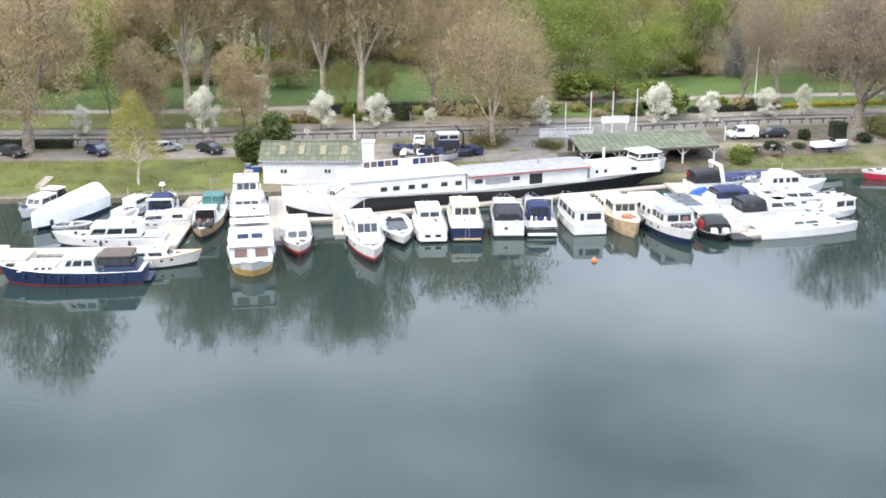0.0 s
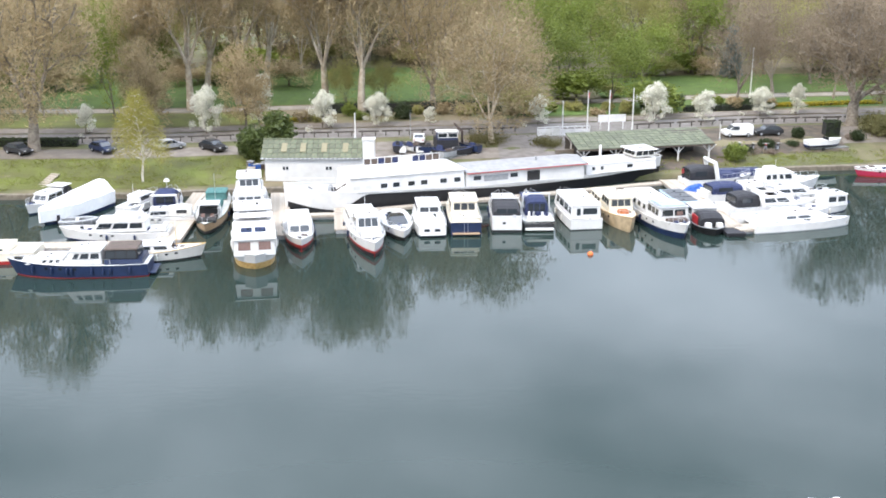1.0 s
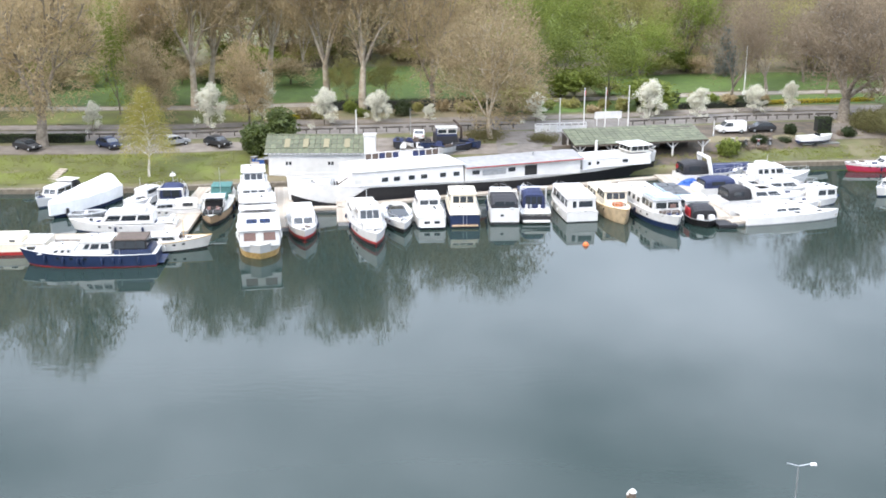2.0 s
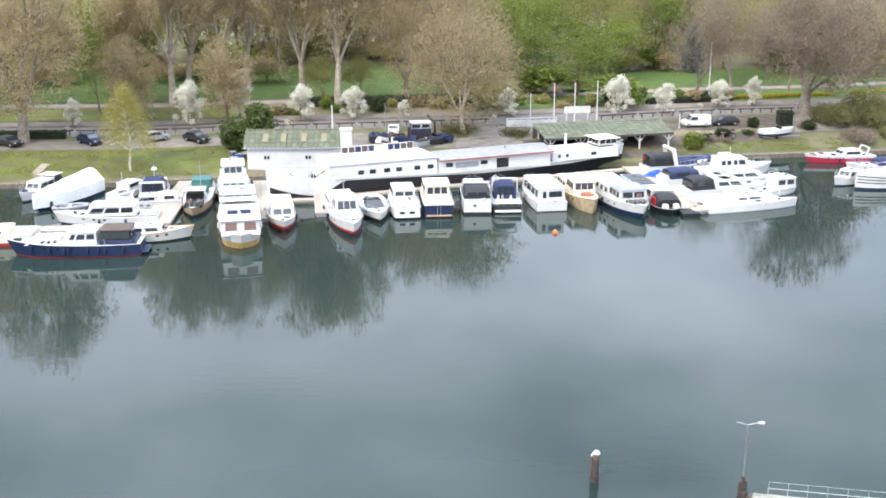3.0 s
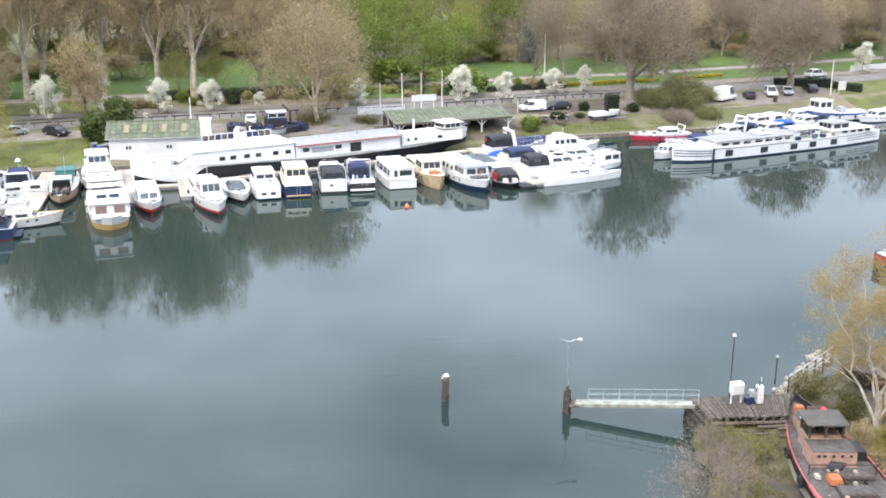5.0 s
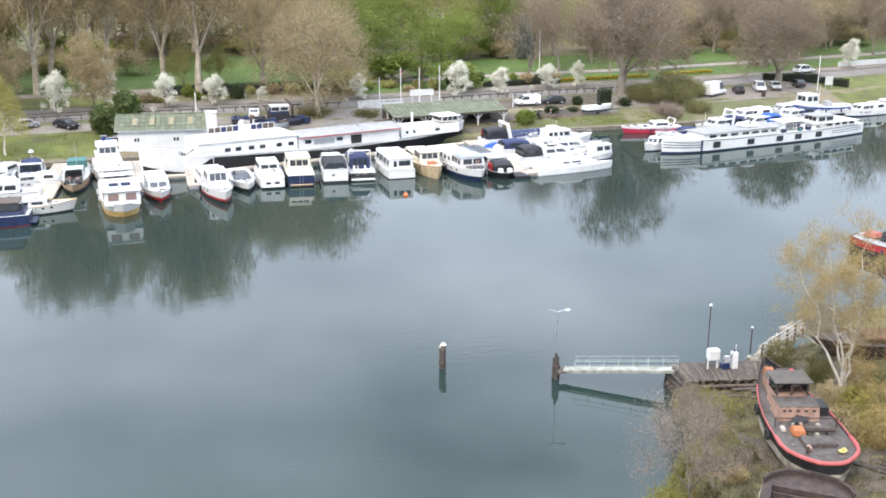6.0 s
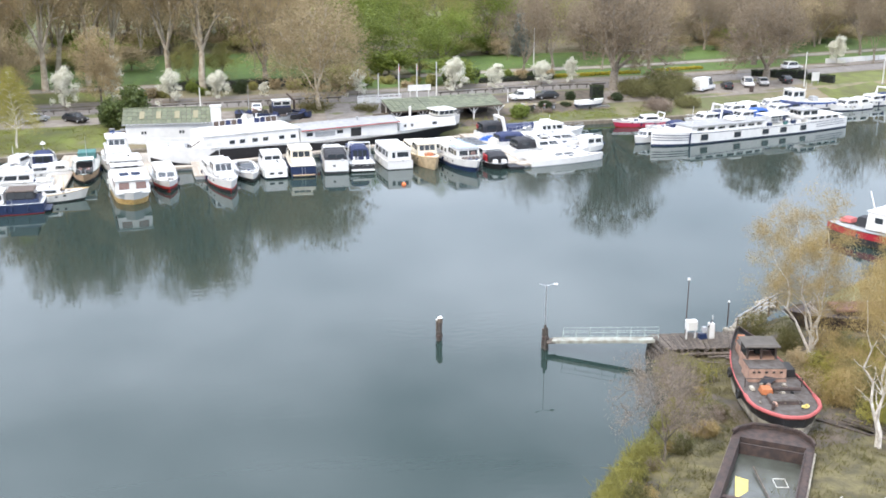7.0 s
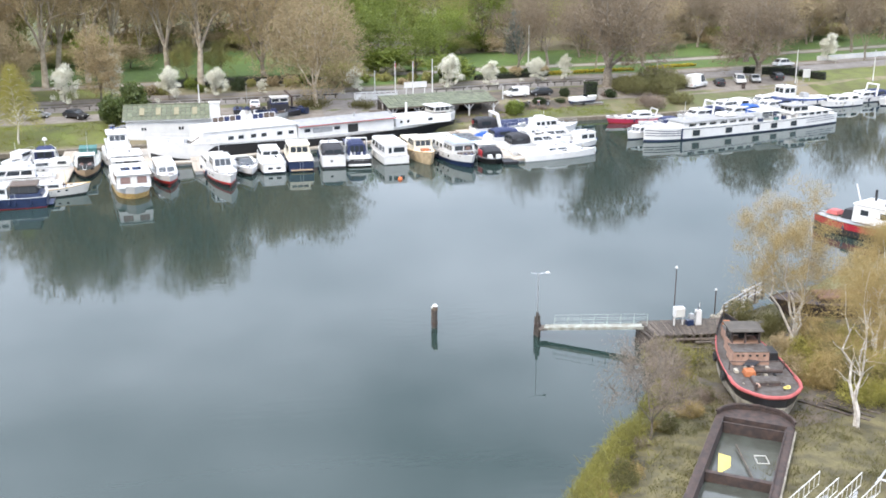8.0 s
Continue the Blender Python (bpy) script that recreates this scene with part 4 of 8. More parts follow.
def deck_gear(ob, hl, n, seed, s0=0.55, s1=0.92):
    """Hatches, coils and boxes on a foredeck."""
    r = random.Random(seed)
    for k in range(n):
        s = r.uniform(s0, s1)
        p = hl.at(s, 0.97)
        y = r.uniform(-0.55, 0.55) * abs(p.y)
        w = r.uniform(0.18, 0.4)
        nm, mt = r.choice([("deck_hatch", "glass"), ("rope_coil", "browncover"), ("deck_box", "offwhite"), ("deck_hatch", "grey"), ("deck_cushion", "navycover")])
        part(nm, blk((p.x - w, y - w * 0.7, p.z - 0.05), (p.x + w, y + w * 0.7, p.z + r.uniform(0.05, 0.22)), 0.03), mt, ob)


def fenders(ob, hl, places, mat="navy", side=-1):
    for s in places:
        p = hl.at(s, 0.75)
        bm = bmesh.new()
        y = (p.y - 0.13) * (1 if side < 0 else -1)
        rings = []
        for zz, r in ((-0.35, 0.03), (-0.28, 0.12), (0.0, 0.14), (0.28, 0.12), (0.36, 0.03)):
            rings.append([(p.x + r * math.cos(k * 1.0472), y + r * math.sin(k * 1.0472), p.z - 0.25 + zz) for k in range(6)])
        part("fender", loft(bm, rings), mat, ob)


def arch(ob, x, w, z0, h, mat="white", t=0.12):
    part("radar_arch", chain([(x, -w / 2, z0), (x - 0.5, -w / 2 + 0.1, z0 + h), (x - 0.5, w / 2 - 0.1, z0 + h), (x, w / 2, z0)], t), mat, ob)


def mast(ob, x, z0, h, y=0.0, r=0.04, mat="white"):
    part("mast", rod((x, y, z0), (x, y, z0 + h), r, r * 0.6), mat, ob)


def well(ob, x0, x1, w, z, mat="dark"):
    """A cockpit's sunken sole with seats round it."""
    part("cockpit_sole", blk((x0, -w / 2, z), (x1, w / 2, z + 0.012)), mat, ob)
    part("cockpit_seat", blk((x0 + 0.1, -w / 2 + 0.1, z), (x0 + 0.6, w / 2 - 0.1, z + 0.4), 0.03), "offwhite", ob)


# left group, round the diagonal pontoon
o, h = boat("motor_cruiser", "white motor cruiser with dark windscreen moored at the grass bank", -48.8, 123.6, 256, 8.2, 2.8, bow_h=1.4)
cabin(o, -2.4, 1.6, 2.1, 0.95, 1.0, "white", "white", 0.7, side=((0.1, 0.45), (0.5, 0.9)), fwin=2, bwin=1)
hood(o, -4.0, -2.2, 2.2, 0.95, 1.3, "blackcover", front_drop=0.1)
part("hard_top", blk((-4.0, -1.15, 2.28), (-1.9, 1.15, 2.36), 0.03), "white", o)
o = thing("rubber_dinghy", "small grey rubber dinghy with a dark floor", "dinghy", pose(-42.4, 116.4, 0, 0, 0, 10), "boats at the pontoon")
hl = Hull(4.2, 1.9, 0.45, 0.6, transom=0.85, draft=0.2)
part("hull", hl.shell(-1, 1), "grey", o)
part("tube", hl.rim(0.2, 0.9), "grey", o)
part("floor", hl.deck(0.6, 0.85), "dark", o)
part("outboard", blk((-2.5, -0.2, 0.3), (-2.1, 0.2, 1.1), 0.06), "blackcover", o)
part("bench", blk((-0.4, -0.7, 0.4), (-0.05, 0.7, 0.55), 0.02), "offwhite", o)
o = thing("covered_boat", "boat shrouded in a white tarpaulin", "boat", pose(-44.3, 120.2, 0, 0, 0, 248), "boats at the pontoon")
hl = Hull(11.5, 3.6, 1.0, 1.5)
part("hull", hl.shell(-0.6, 0.62), "navy", o)
rings = []
for k in range(13):
    u = k / 12
    w_ = hl.half(min(0.985, u)) * 1.03
    hh = 2.25 + 1.25 * min(1, (1 - u) * 1.2) ** 0.8 - 1.2 * max(0, 0.12 - u) + 0.06 * math.sin(k * 2.3)
    row = []
    for j in range(9):
        v = (j - 4) / 4
        edge = 1.85
        zz = edge + (hh - edge) * (1 - abs(v) / 0.78) + (0.0 if abs(v) > 0.1 else -0.06) - 0.07 * math.sin(j * 2.1 + k * 1.7) if abs(v) < 0.8 else 0.45
        row.append((-5.75 + u * 11.5, w_ * min(1.0, abs(v) / 0.75) * (1 if v > 0 else -1) * (1 + 0.03 * math.sin(j * 2 + k)), zz))
    rings.append(row)
tp = loft(bmesh.new(), rings, close=False)
tp.verts.ensure_lookup_table()
tp.faces.new([tp.verts[j] for j in range(9)])
tp.faces.new([tp.verts[12 * 9 + j] for j in range(8, -1, -1)])
part("tarpaulin", tp, "whitecover", o, "white wrinkled tarpaulin")
o, h = boat("small_cruiser", "small white cabin boat beside the shrouded boat", -37.2, 123.8, 72, 7.5, 2.6, bow_h=1.3)
cabin(o, -1.6, 1.8, 1.9, 0.95, 0.85, "white", "white", 0.6, side=((0.1, 0.9),), fwin=2)
mast(o, -1.5, 1.8, 1.6)
o, h = boat("flybridge_cruiser", "white flybridge cruiser lying along the pontoon arm", -36.4, 110.4, 186, 12.0, 3.6, bow_h=1.5, stripe="navy")
cabin(o, -3.6, 2.6, 2.8, 1.0, 1.15, "white", "white", 1.0, side=((0.06, 0.3), (0.34, 0.62), (0.66, 0.92)), fwin=2)
cabin(o, -3.2, 0.4, 2.3, 2.2, 0.55, "white", None, 0.5, name="flybridge")
arch(o, -2.6, 2.4, 2.3, 1.1)
well(o, -5.8, -3.8, 2.8, 1.0, "offwhite")
o, h = boat("small_cruiser", "small white sport boat in the inner berth", -33.0, 116.8, 190, 8.5, 2.8, bow_h=1.25)
cabin(o, -1.0, 1.8, 2.0, 0.95, 0.7, "white", "white", 0.8, side=((0.1, 0.85),), fwin=2)
hood(o, -3.6, -1.0, 2.1, 0.95, 1.1, "offwhite", front_drop=0.1)
o, h = boat("canopied_cruiser", "white cruiser under a navy canopy with a radar mast", -33.6, 123.0, 96, 10.0, 3.3, bow_h=1.5)
cabin(o, -1.5, 3.0, 2.5, 1.0, 0.9, "white", "white", 0.9, side=((0.1, 0.5), (0.55, 0.9)), fwin=2)
part("cockpit_sole", blk((-4.7, -1.2, 0.97), (-2.8, 1.2, 1.0)), "dark", o)
part("cockpit_seat", blk((-4.6, -1.1, 1.0), (-4.1, 1.1, 1.4), 0.05), "offwhite", o)
hood(o, -2.8, 0.2, 2.8, 1.0, 1.9, "navycover", front_drop=0.2, aft=2)
arch(o, -3.0, 3.1, 1.0, 1.6, t=0.16)
mast(o, -0.4, 2.6, 1.6)
part("radar_dome", blk((-0.75, -0.35, 3.6), (-0.05, 0.35, 3.9), 0.12), "white", o)
o, h = boat("river_boat", "varnished wooden boat with teal deck covers", -27.4, 119.2, 276, 17.5, 3.7, hull="teak", stripe="black", deck="offwhite", rub="greenpaint", stern_h=1.0, bow_h=1.5, transom=0.6, full=3.0, sf=0.3, rail=(0.3, 0.97))
part("cockpit_well", blk((4.4, -1.1, 1.2), (7.2, 1.1, 1.55), 0.05), "dark", o)
for py in (-0.7, 0.3):
    part("cockpit_seat", blk((5.2, py, 1.5), (5.8, py + 0.5, 1.85), 0.06), "curtain", o)
part("awning", blk((3.0, -1.3, 2.75), (5.0, 1.3, 2.85), 0.04), "white", o)
for px in (3.1, 4.9):
    for py in (-1.2, 1.2):
        part("awning_post", rod((px, py, 1.2), (px, py, 2.76), 0.04), "white", o)
part("deckhouse", blk((2.6, -1.1, 1.2), (4.3, 1.1, 2.2), 0.06), "dark", o)
cabin(o, -2.6, 0.2, 2.2, 1.1, 0.6, "tealcover", None, 0.2, name="hatch_cover")
cabin(o, 0.5, 2.8, 2.3, 1.1, 0.5, "white", None, 0.2, name="fore_hatch")
cabin(o, -7.0, -4.2, 2.6, 1.1, 0.8, "tealcover", "tealcover", 0.2, side=((0.1, 0.9),), name="aft_cabin")
mast(o, -3.5, 1.2, 3.4, mat="metal")
o, h = boat("river_cruiser", "navy-hulled cruiser with white wheelhouse and brown canopy", -36.2, 97.8, 184, 14.0, 4.0, hull="navy", stripe="red", sf=0.08, deck="offwhite", rub="white", stern_h=1.3, bow_h=1.75, transom=0.8, full=2.6, rail=(0.25, 0.97))
cabin(o, -2.6, 1.4, 3.1, 1.3, 1.3, "white", "white", 1.0, side=((0.06, 0.30), (0.36, 0.60), (0.66, 0.80)), fwin=3, wz=(0.45, 0.85))
cabin(o, 1.2, 5.0, 2.6, 1.3, 0.5, "white", "white", 0.9, side=((0.1, 0.2), (0.3, 0.4), (0.5, 0.6)), name="fore_cabin")
cabin(o, -6.6, -2.8, 3.3, 1.25, 0.5, "navy", None, 0.05, name="aft_coaming")
cabin(o, -6.1, -2.8, 3.0, 1.75, 0.95, "blackcover", "browncover", 0.15, side=((0.04, 0.30), (0.34, 0.64), (0.68, 0.96)), bwin=2, wz=(0.12, 0.9), name="aft_canopy")
fenders(o, h, (0.12, 0.25, 0.38, 0.52, 0.66, 0.8), "navy", 1)
part("swim_platform", blk((-7.7, -1.5, 0.25), (-6.95, 1.5, 0.35)), "navy", o)
o, h = boat("river_barge", "long low white river barge with a broad cream deck", -52.5, 101.9, 184, 21.0, 4.2, hull="cream", stripe="red", deck="cream", stern_h=1.2, bow_h=1.5, sf=0.3, rail=None, full=4.0)
cabin(o, -8.0, 4.0, 3.2, 1.2, 0.4, "cream", "cream", 0.3, side=((0.05, 0.10), (0.18, 0.23), (0.31, 0.36), (0.44, 0.49), (0.57, 0.62), (0.70, 0.75), (0.83, 0.88)), wz=(0.3, 0.8), name="long_trunk")
cabin(o, 4.2, 7.0, 2.6, 1.2, 0.5, "white", "white", 0.4, side=((0.1, 0.45), (0.55, 0.9)), fwin=2, name="fore_cabin")
# the black stripe paints the shadow low on the launch's hull
o, h = boat("wooden_launch", "white open launch with a varnished gold rim", -29.6, 102.6, 8, 9.8, 3.0, hull="offwhite", stripe="black", deck="offwhite", rub="gold", stern_h=1.0, bow_h=1.5, transom=0.45, full=2.0, rail=None)
cabin(o, -2.2, 1.8, 2.0, 1.0, 0.65, "white", "white", 0.4, side=((0.1, 0.4), (0.5, 0.85)), fwin=2)
mast(o, 1.9, 1.0, 2.2, mat="gold")
part("engine_box", blk((-4.0, -0.8, 0.95), (-2.6, 0.8, 1.5), 0.06, 0.04), "gold", o)

# houseboats with the gold hull
o, h = boat("houseboat", "white two-tier houseboat with a varnished gold hull", -20.1, 105.6, 280.5, 15.5, 4.6, hull="white", stripe="gold", sf=0.42, deck="offwhite", rub="white", stern_h=1.5, bow_h=1.75, transom=0.9, full=5.0, mid=0.6, rail=None)
cabin(o, 0.2, 7.0, 4.2, 1.45, 1.7, "white", "offwhite", 0.25, back=0.05, side=((0.08, 0.3), (0.38, 0.6), (0.68, 0.9)), fwin=2, wz=(0.35, 0.85), over=0.2, glass="curtain")
part("solar_panel", blk((3.1, -1.3, 3.32), (4.6, -0.2, 3.38)), "solar", o)
part("solar_panel", blk((3.1, 0.1, 3.32), (4.6, 1.2, 3.38)), "solar", o)
part("door", blk((6.93, -0.42, 1.5), (7.0, 0.42, 2.9), 0.02), "offwhite", o, "white panelled front door")
# solid brown block stands in for the shade in the open deck
part("deck_well", blk((-2.6, -1.8, 1.46), (0.0, 1.8, 1.9)), "browncover", o, "brown block painting in the shaded open deck")
for k in range(5):
    part("plant_pot", blk((-0.5, -1.6 + k * 0.7, 1.9), (-0.1, -1.2 + k * 0.7, 2.4), 0.08), ("tealcover", "red", "offwhite", "tan", "grey")[k], o)
part("awning", blk((-3.2, -2.1, 3.35), (-0.9, 2.1, 3.47), 0.05), "white", o)
for py in (-1.9, 1.9):
    part("awning_post", rod((-1.0, py, 1.5), (-1.0, py, 3.36), 0.05), "white", o)
cabin(o, -6.6, -2.8, 3.8, 1.45, 2.35, "white", "white", 0.15, side=((0.1, 0.46), (0.54, 0.9)), fwin=3, over=0.25, wz=(0.55, 0.9), name="wheelhouse")
part("deck_rail", chain([(6.9, -1.9, 3.9), (3.0, -1.9, 3.9), (0.8, -1.9, 3.9)], 0.03), "metal", o)
o, h = boat("trawler_yacht", "white trawler yacht with an upper wheelhouse, behind the houseboat", -23.4, 122.0, 280, 13.5, 4.2, hull="white", stripe="navy", stern_h=1.4, bow_h=1.9)
cabin(o, -4.0, 4.0, 3.4, 1.4, 1.5, "white", "white", 0.5, side=((0.06, 0.3), (0.36, 0.62), (0.68, 0.92)), fwin=3)
cabin(o, -3.0, 1.4, 2.8, 3.0, 1.4, "white", "white", 0.4, side=((0.1, 0.45), (0.55, 0.9)), fwin=3, over=0.2, name="wheelhouse")

# row at the ship's side, from the small red boat on
o, h = boat("cabin_launch", "white cabin launch with a red hull bottom and red bow", -16.0, 110.6, 280, 13.0, 3.3, sf=0.5, hull="white", stripe="red", stern_h=1.0, bow_h=1.6, full=2.8, rail=(0.5, 0.97))
part("black_bottom", h.band(0.0, 0.995, lambda s: -0.2, lambda s: 0.26, 0.02), "black", o)
cabin(o, -3.8, 3.2, 2.7, 1.05, 1.1, "white", "offwhite", 0.9, side=((0.06, 0.24), (0.3, 0.5), (0.56, 0.76), (0.8, 0.94)), fwin=2)
o, h = boat("pilot_boat", "white pilot boat with a dark red waterline band", -8.5, 110.0, 281, 16.5, 3.8, sf=0.40, hull="white", stripe="red", stern_h=1.2, bow_h=1.9, transom=0.8, full=2.4, rub="white", rail=(0.45, 0.98))
cabin(o, -1.5, 2.6, 2.7, 1.4, 1.6, "white", "white", 0.6, side=((0.1, 0.45), (0.55, 0.9)), fwin=3, wz=(0.4, 0.92), name="wheelhouse")
cabin(o, -7.0, -1.7, 3.2, 1.3, 0.8, "white", "offwhite", 0.1, side=((0.1, 0.4), (0.5, 0.9)))
cabin(o, 2.6, 5.6, 2.2, 1.7, 0.4, "white", None, 0.5, name="foredeck_trunk")
mast(o, -0.5, 3.2, 1.8)
part("black_bottom", h.band(0.0, 0.995, lambda s: -0.2, lambda s: 0.24, 0.02), "black", o)
part("life_ring", chain([(-3.8 + 0.32 * math.cos(a * 0.7854), 1.0, 2.5 + 0.32 * math.sin(a * 0.7854)) for a in range(8)], 0.07, 6, True), "white", o)
o, h = boat("speedboat", "white speedboat with a black windscreen and bathing platform", -5.2, 113.4, 281, 10.5, 3.8, hull="white", stripe="black", sf=0.36, stern_h=1.0, bow_h=1.35, full=1.9, mid=0.35, rail=(0.5, 0.97))
cabin(o, -1.2, 1.4, 2.3, 1.05, 0.75, "glass", None, 0.9, tumble=0.3, name="windscreen")
well(o, -4.6, -1.4, 2.5, 0.98, "offwhite")
o, h = boat("motor_cruiser", "white aft-cabin motor cruiser with a stern ladder", -1.7, 116.2, 96, 10.8, 3.6, stern_h=1.25, bow_h=1.6, stripe="navy", rail=(0.0, 0.97))
cabin(o, -1.6, 3.0, 2.8, 1.3, 1.25, "white", "white", 0.7, side=((0.08, 0.45), (0.52, 0.9)), fwin=3, bwin=2)
cabin(o, -4.8, -1.8, 3.0, 1.25, 0.55, "white", "white", 0.1, bwin=0, name="aft_cabin")
part("stern_window", blk((-5.43, -0.9, 0.55), (-5.39, -0.25, 0.85)), "glass", o)
part("stern_window", blk((-5.43, 0.25, 0.55), (-5.39, 0.9, 0.85)), "glass", o)
part("bathing_platform", blk((-5.95, -1.4, 0.25), (-5.38, 1.4, 0.34)), "white", o)
o, h = boat("river_cruiser", "navy and cream river cruiser with a glazed wheelhouse", 2.3, 117.8, 93, 13.0, 3.7, hull="navy", stripe="navy", deck="cream", stern_h=1.5, bow_h=1.9, transom=0.92, rub="cream", rail=(0.0, 0.97))
cabin(o, -3.6, 0.6, 3.1, 1.5, 1.7, "cream", "cream", 0.35, back=0.1, side=((0.08, 0.34), (0.4, 0.64), (0.7, 0.92)), fwin=3, bwin=3, wz=(0.4, 0.86), over=0.15, name="wheelhouse")
cabin(o, -6.2, -3.7, 3.2, 1.45, 0.45, "cream", "cream", 0.05, name="aft_cabin")
cabin(o, 0.6, 4.4, 2.6, 1.6, 0.65, "cream", "cream", 0.5, side=((0.1, 0.4), (0.5, 0.85)), name="fore_cabin")
part("stern_ladder", chain([(-6.55, -0.2, 0.1), (-6.55, -0.2, 1.7), (-6.55, 0.2, 1.7), (-6.55, 0.2, 0.1)], 0.03), "metal", o)
part("bathing_platform", blk((-7.0, -1.5, 0.22), (-6.48, 1.5, 0.32)), "teak", o)
o, h = boat("motor_cruiser", "white cruiser with a slab stern and black cockpit cover", 7.2, 117.9, 91, 11.0, 3.5, hull="white", stripe="black", stern_h=1.9, bow_h=1.9, transom=0.95, rail=(0.35, 0.97))
hood(o, -4.9, 0.8, 3.2, 1.8, 1.15, "blackcover", front_drop=0.35, back_drop=0.5, aft=2)
arch(o, -1.2, 3.3, 1.8, 1.3, t=0.1)
cabin(o, 0.4, 3.8, 2.6, 1.8, 0.6, "white", "white", 0.7, side=((0.1, 0.8),), fwin=2)
part("stern_port", blk((-5.54, 0.15, 1.0), (-5.49, 0.5, 1.25)), "glass", o)
o, h = boat("motor_cruiser", "black and white cruiser with a tall navy canopy", 10.8, 119.2, 92, 11.8, 3.7, hull="black", stripe="black", deck="white", stern_h=1.1, bow_h=1.7, rub="white", transom=0.92, band="white", rail=(0.0, 0.97))
hood(o, -3.3, -0.2, 2.7, 1.1, 1.95, "navycover", front_drop=0.15, aft=3)
well(o, -5.6, -3.4, 2.9, 1.08, "offwhite")
for k in range(5):
    part("deck_chair", blk((-4.6 + 0.1 * k, -1.2 + k * 0.5, 1.1), (-4.2 + 0.1 * k, -0.9 + k * 0.5, 1.75), 0.05), ("navycover", "white", "navycover", "grey", "white")[k], o)
cabin(o, -0.8, 3.6, 2.8, 1.2, 1.1, "white", "navycover", 0.8, side=((0.1, 0.45), (0.52, 0.9)), fwin=2)
part("bathing_platform", blk((-6.6, -1.6, 0.2), (-5.88, 1.6, 0.34)), "white", o)
arch(o, -2.0, 3.2, 1.2, 2.3)
part("life_ring", chain([(-0.3, 0.9 + 0.32 * math.cos(a * 0.7854), 3.0 + 0.32 * math.sin(a * 0.7854)) for a in range(8)], 0.06, 6, True), "white", o)
o, h = boat("river_cruiser", "long white cruiser with a square glazed stern cabin", 15.6, 119.4, 98, 12.0, 3.9, hull="white", stripe="black", sf=0.1, stern_h=1.2, bow_h=1.8, transom=0.95, rail=(0.6, 0.97))
cabin(o, -5.6, 2.6, 3.5, 1.2, 1.55, "white", "white", 0.8, back=0.05, side=((0.04, 0.16), (0.22, 0.42), (0.48, 0.7), (0.75, 0.9)), fwin=3, wz=(0.35, 0.85), over=0.08, cam_=0.14)
part("stern_window", blk((-5.62, -1.3, 1.75), (-5.54, 0.35, 2.45), 0.02), "glass", o)
part("stern_door_window", blk((-5.62, 0.65, 1.65), (-5.54, 1.1, 2.45), 0.02), "glass", o)
part("roof_hatch", blk((-1.6, -0.6, 2.9), (-0.4, 0.6, 3.02), 0.06), "offwhite", o)
o, h = boat("wooden_cruiser", "tan wooden trawler with a cream wheelhouse", 20.5, 118.9, 276, 15.0, 3.8, hull="tan", stripe="tan", deck="cream", stern_h=1.2, bow_h=2.0, transom=0.7, rub="gold", rail=(0.3, 0.97))
cabin(o, -1.2, 2.6, 2.9, 1.3, 1.7, "cream", "cream", 0.3, side=((0.08, 0.34), (0.4, 0.64), (0.7, 0.92)), fwin=3, wz=(0.45, 0.88), over=0.18, name="wheelhouse")
cabin(o, -6.0, -1.3, 3.0, 1.25, 0.9, "cream", "cream", 0.1, side=((0.1, 0.3), (0.4, 0.6), (0.7, 0.9)))
part("deck_box", blk((3.0, -0.6, 1.45), (4.0, 0.6, 1.9), 0.05, 0.04), "rustorange", o, "varnished orange deck locker")
o, h = boat("dutch_barge", "white and blue converted barge with roof windows and solar panels", 25.2, 116.8, 281, 16.5, 4.3, hull="white", stripe="navy", deck="offwhite", stern_h=1.3, bow_h=1.9, transom=0.6, full=3.2, rub="white", sf=0.42, rail=(0.75, 0.98))
cabin(o, 0.8, 4.6, 3.6, 1.35, 1.55, "white", "grey", 0.2, side=((0.08, 0.34), (0.4, 0.64), (0.7, 0.92)), fwin=2, wz=(0.4, 0.85), over=0.12, name="wheelhouse")
cabin(o, -7.0, 0.7, 3.6, 1.35, 1.1, "white", "offwhite", 0.05, side=((0.05, 0.15), (0.25, 0.35), (0.45, 0.55), (0.65, 0.75), (0.85, 0.95)))
part("solar_panel", blk((1.2, -1.3, 3.06), (2.6, 1.3, 3.11)), "paleblue", o)
part("solar_panel", blk((2.75, -1.3, 3.06), (4.2, 1.3, 3.11)), "paleblue", o)
part("cockpit_table", blk((5.0, -1.2, 1.45), (6.2, 1.2, 1.9), 0.04), "browncover", o)
part("curtain", blk((4.62, 0.3, 2.05), (4.68, 1.0, 2.5)), "curtain", o)
part("roof_rail", rod((0.7, -1.6, 3.2), (4.4, -1.6, 3.2), 0.04), "paleblue", o)
o, h = boat("tender", "black pontoon tender under a black hood with a red side panel", 30.3, 114.6, 274, 8.0, 3.4, hull="black", stripe="black", deck="black", stern_h=0.7, bow_h=0.9, rub="grey", transom=0.95, full=4.0, rail=None)
hood(o, -0.6, 2.3, 2.9, 0.7, 1.45, "blackcover", front_drop=0.3, windows=False)
part("side_panel", blk((-0.5, -1.52, 0.75), (1.5, -1.44, 1.7)), "brightred", o)
cabin(o, -3.6, -0.5, 2.9, 0.7, 1.5, "white", "white", 0.1, side=((0.2, 0.8),), over=0.2, name="aft_cabin")
part("seat", blk((2.5, -1.0, 0.8), (3.2, -0.3, 1.3), 0.05), "white", o)
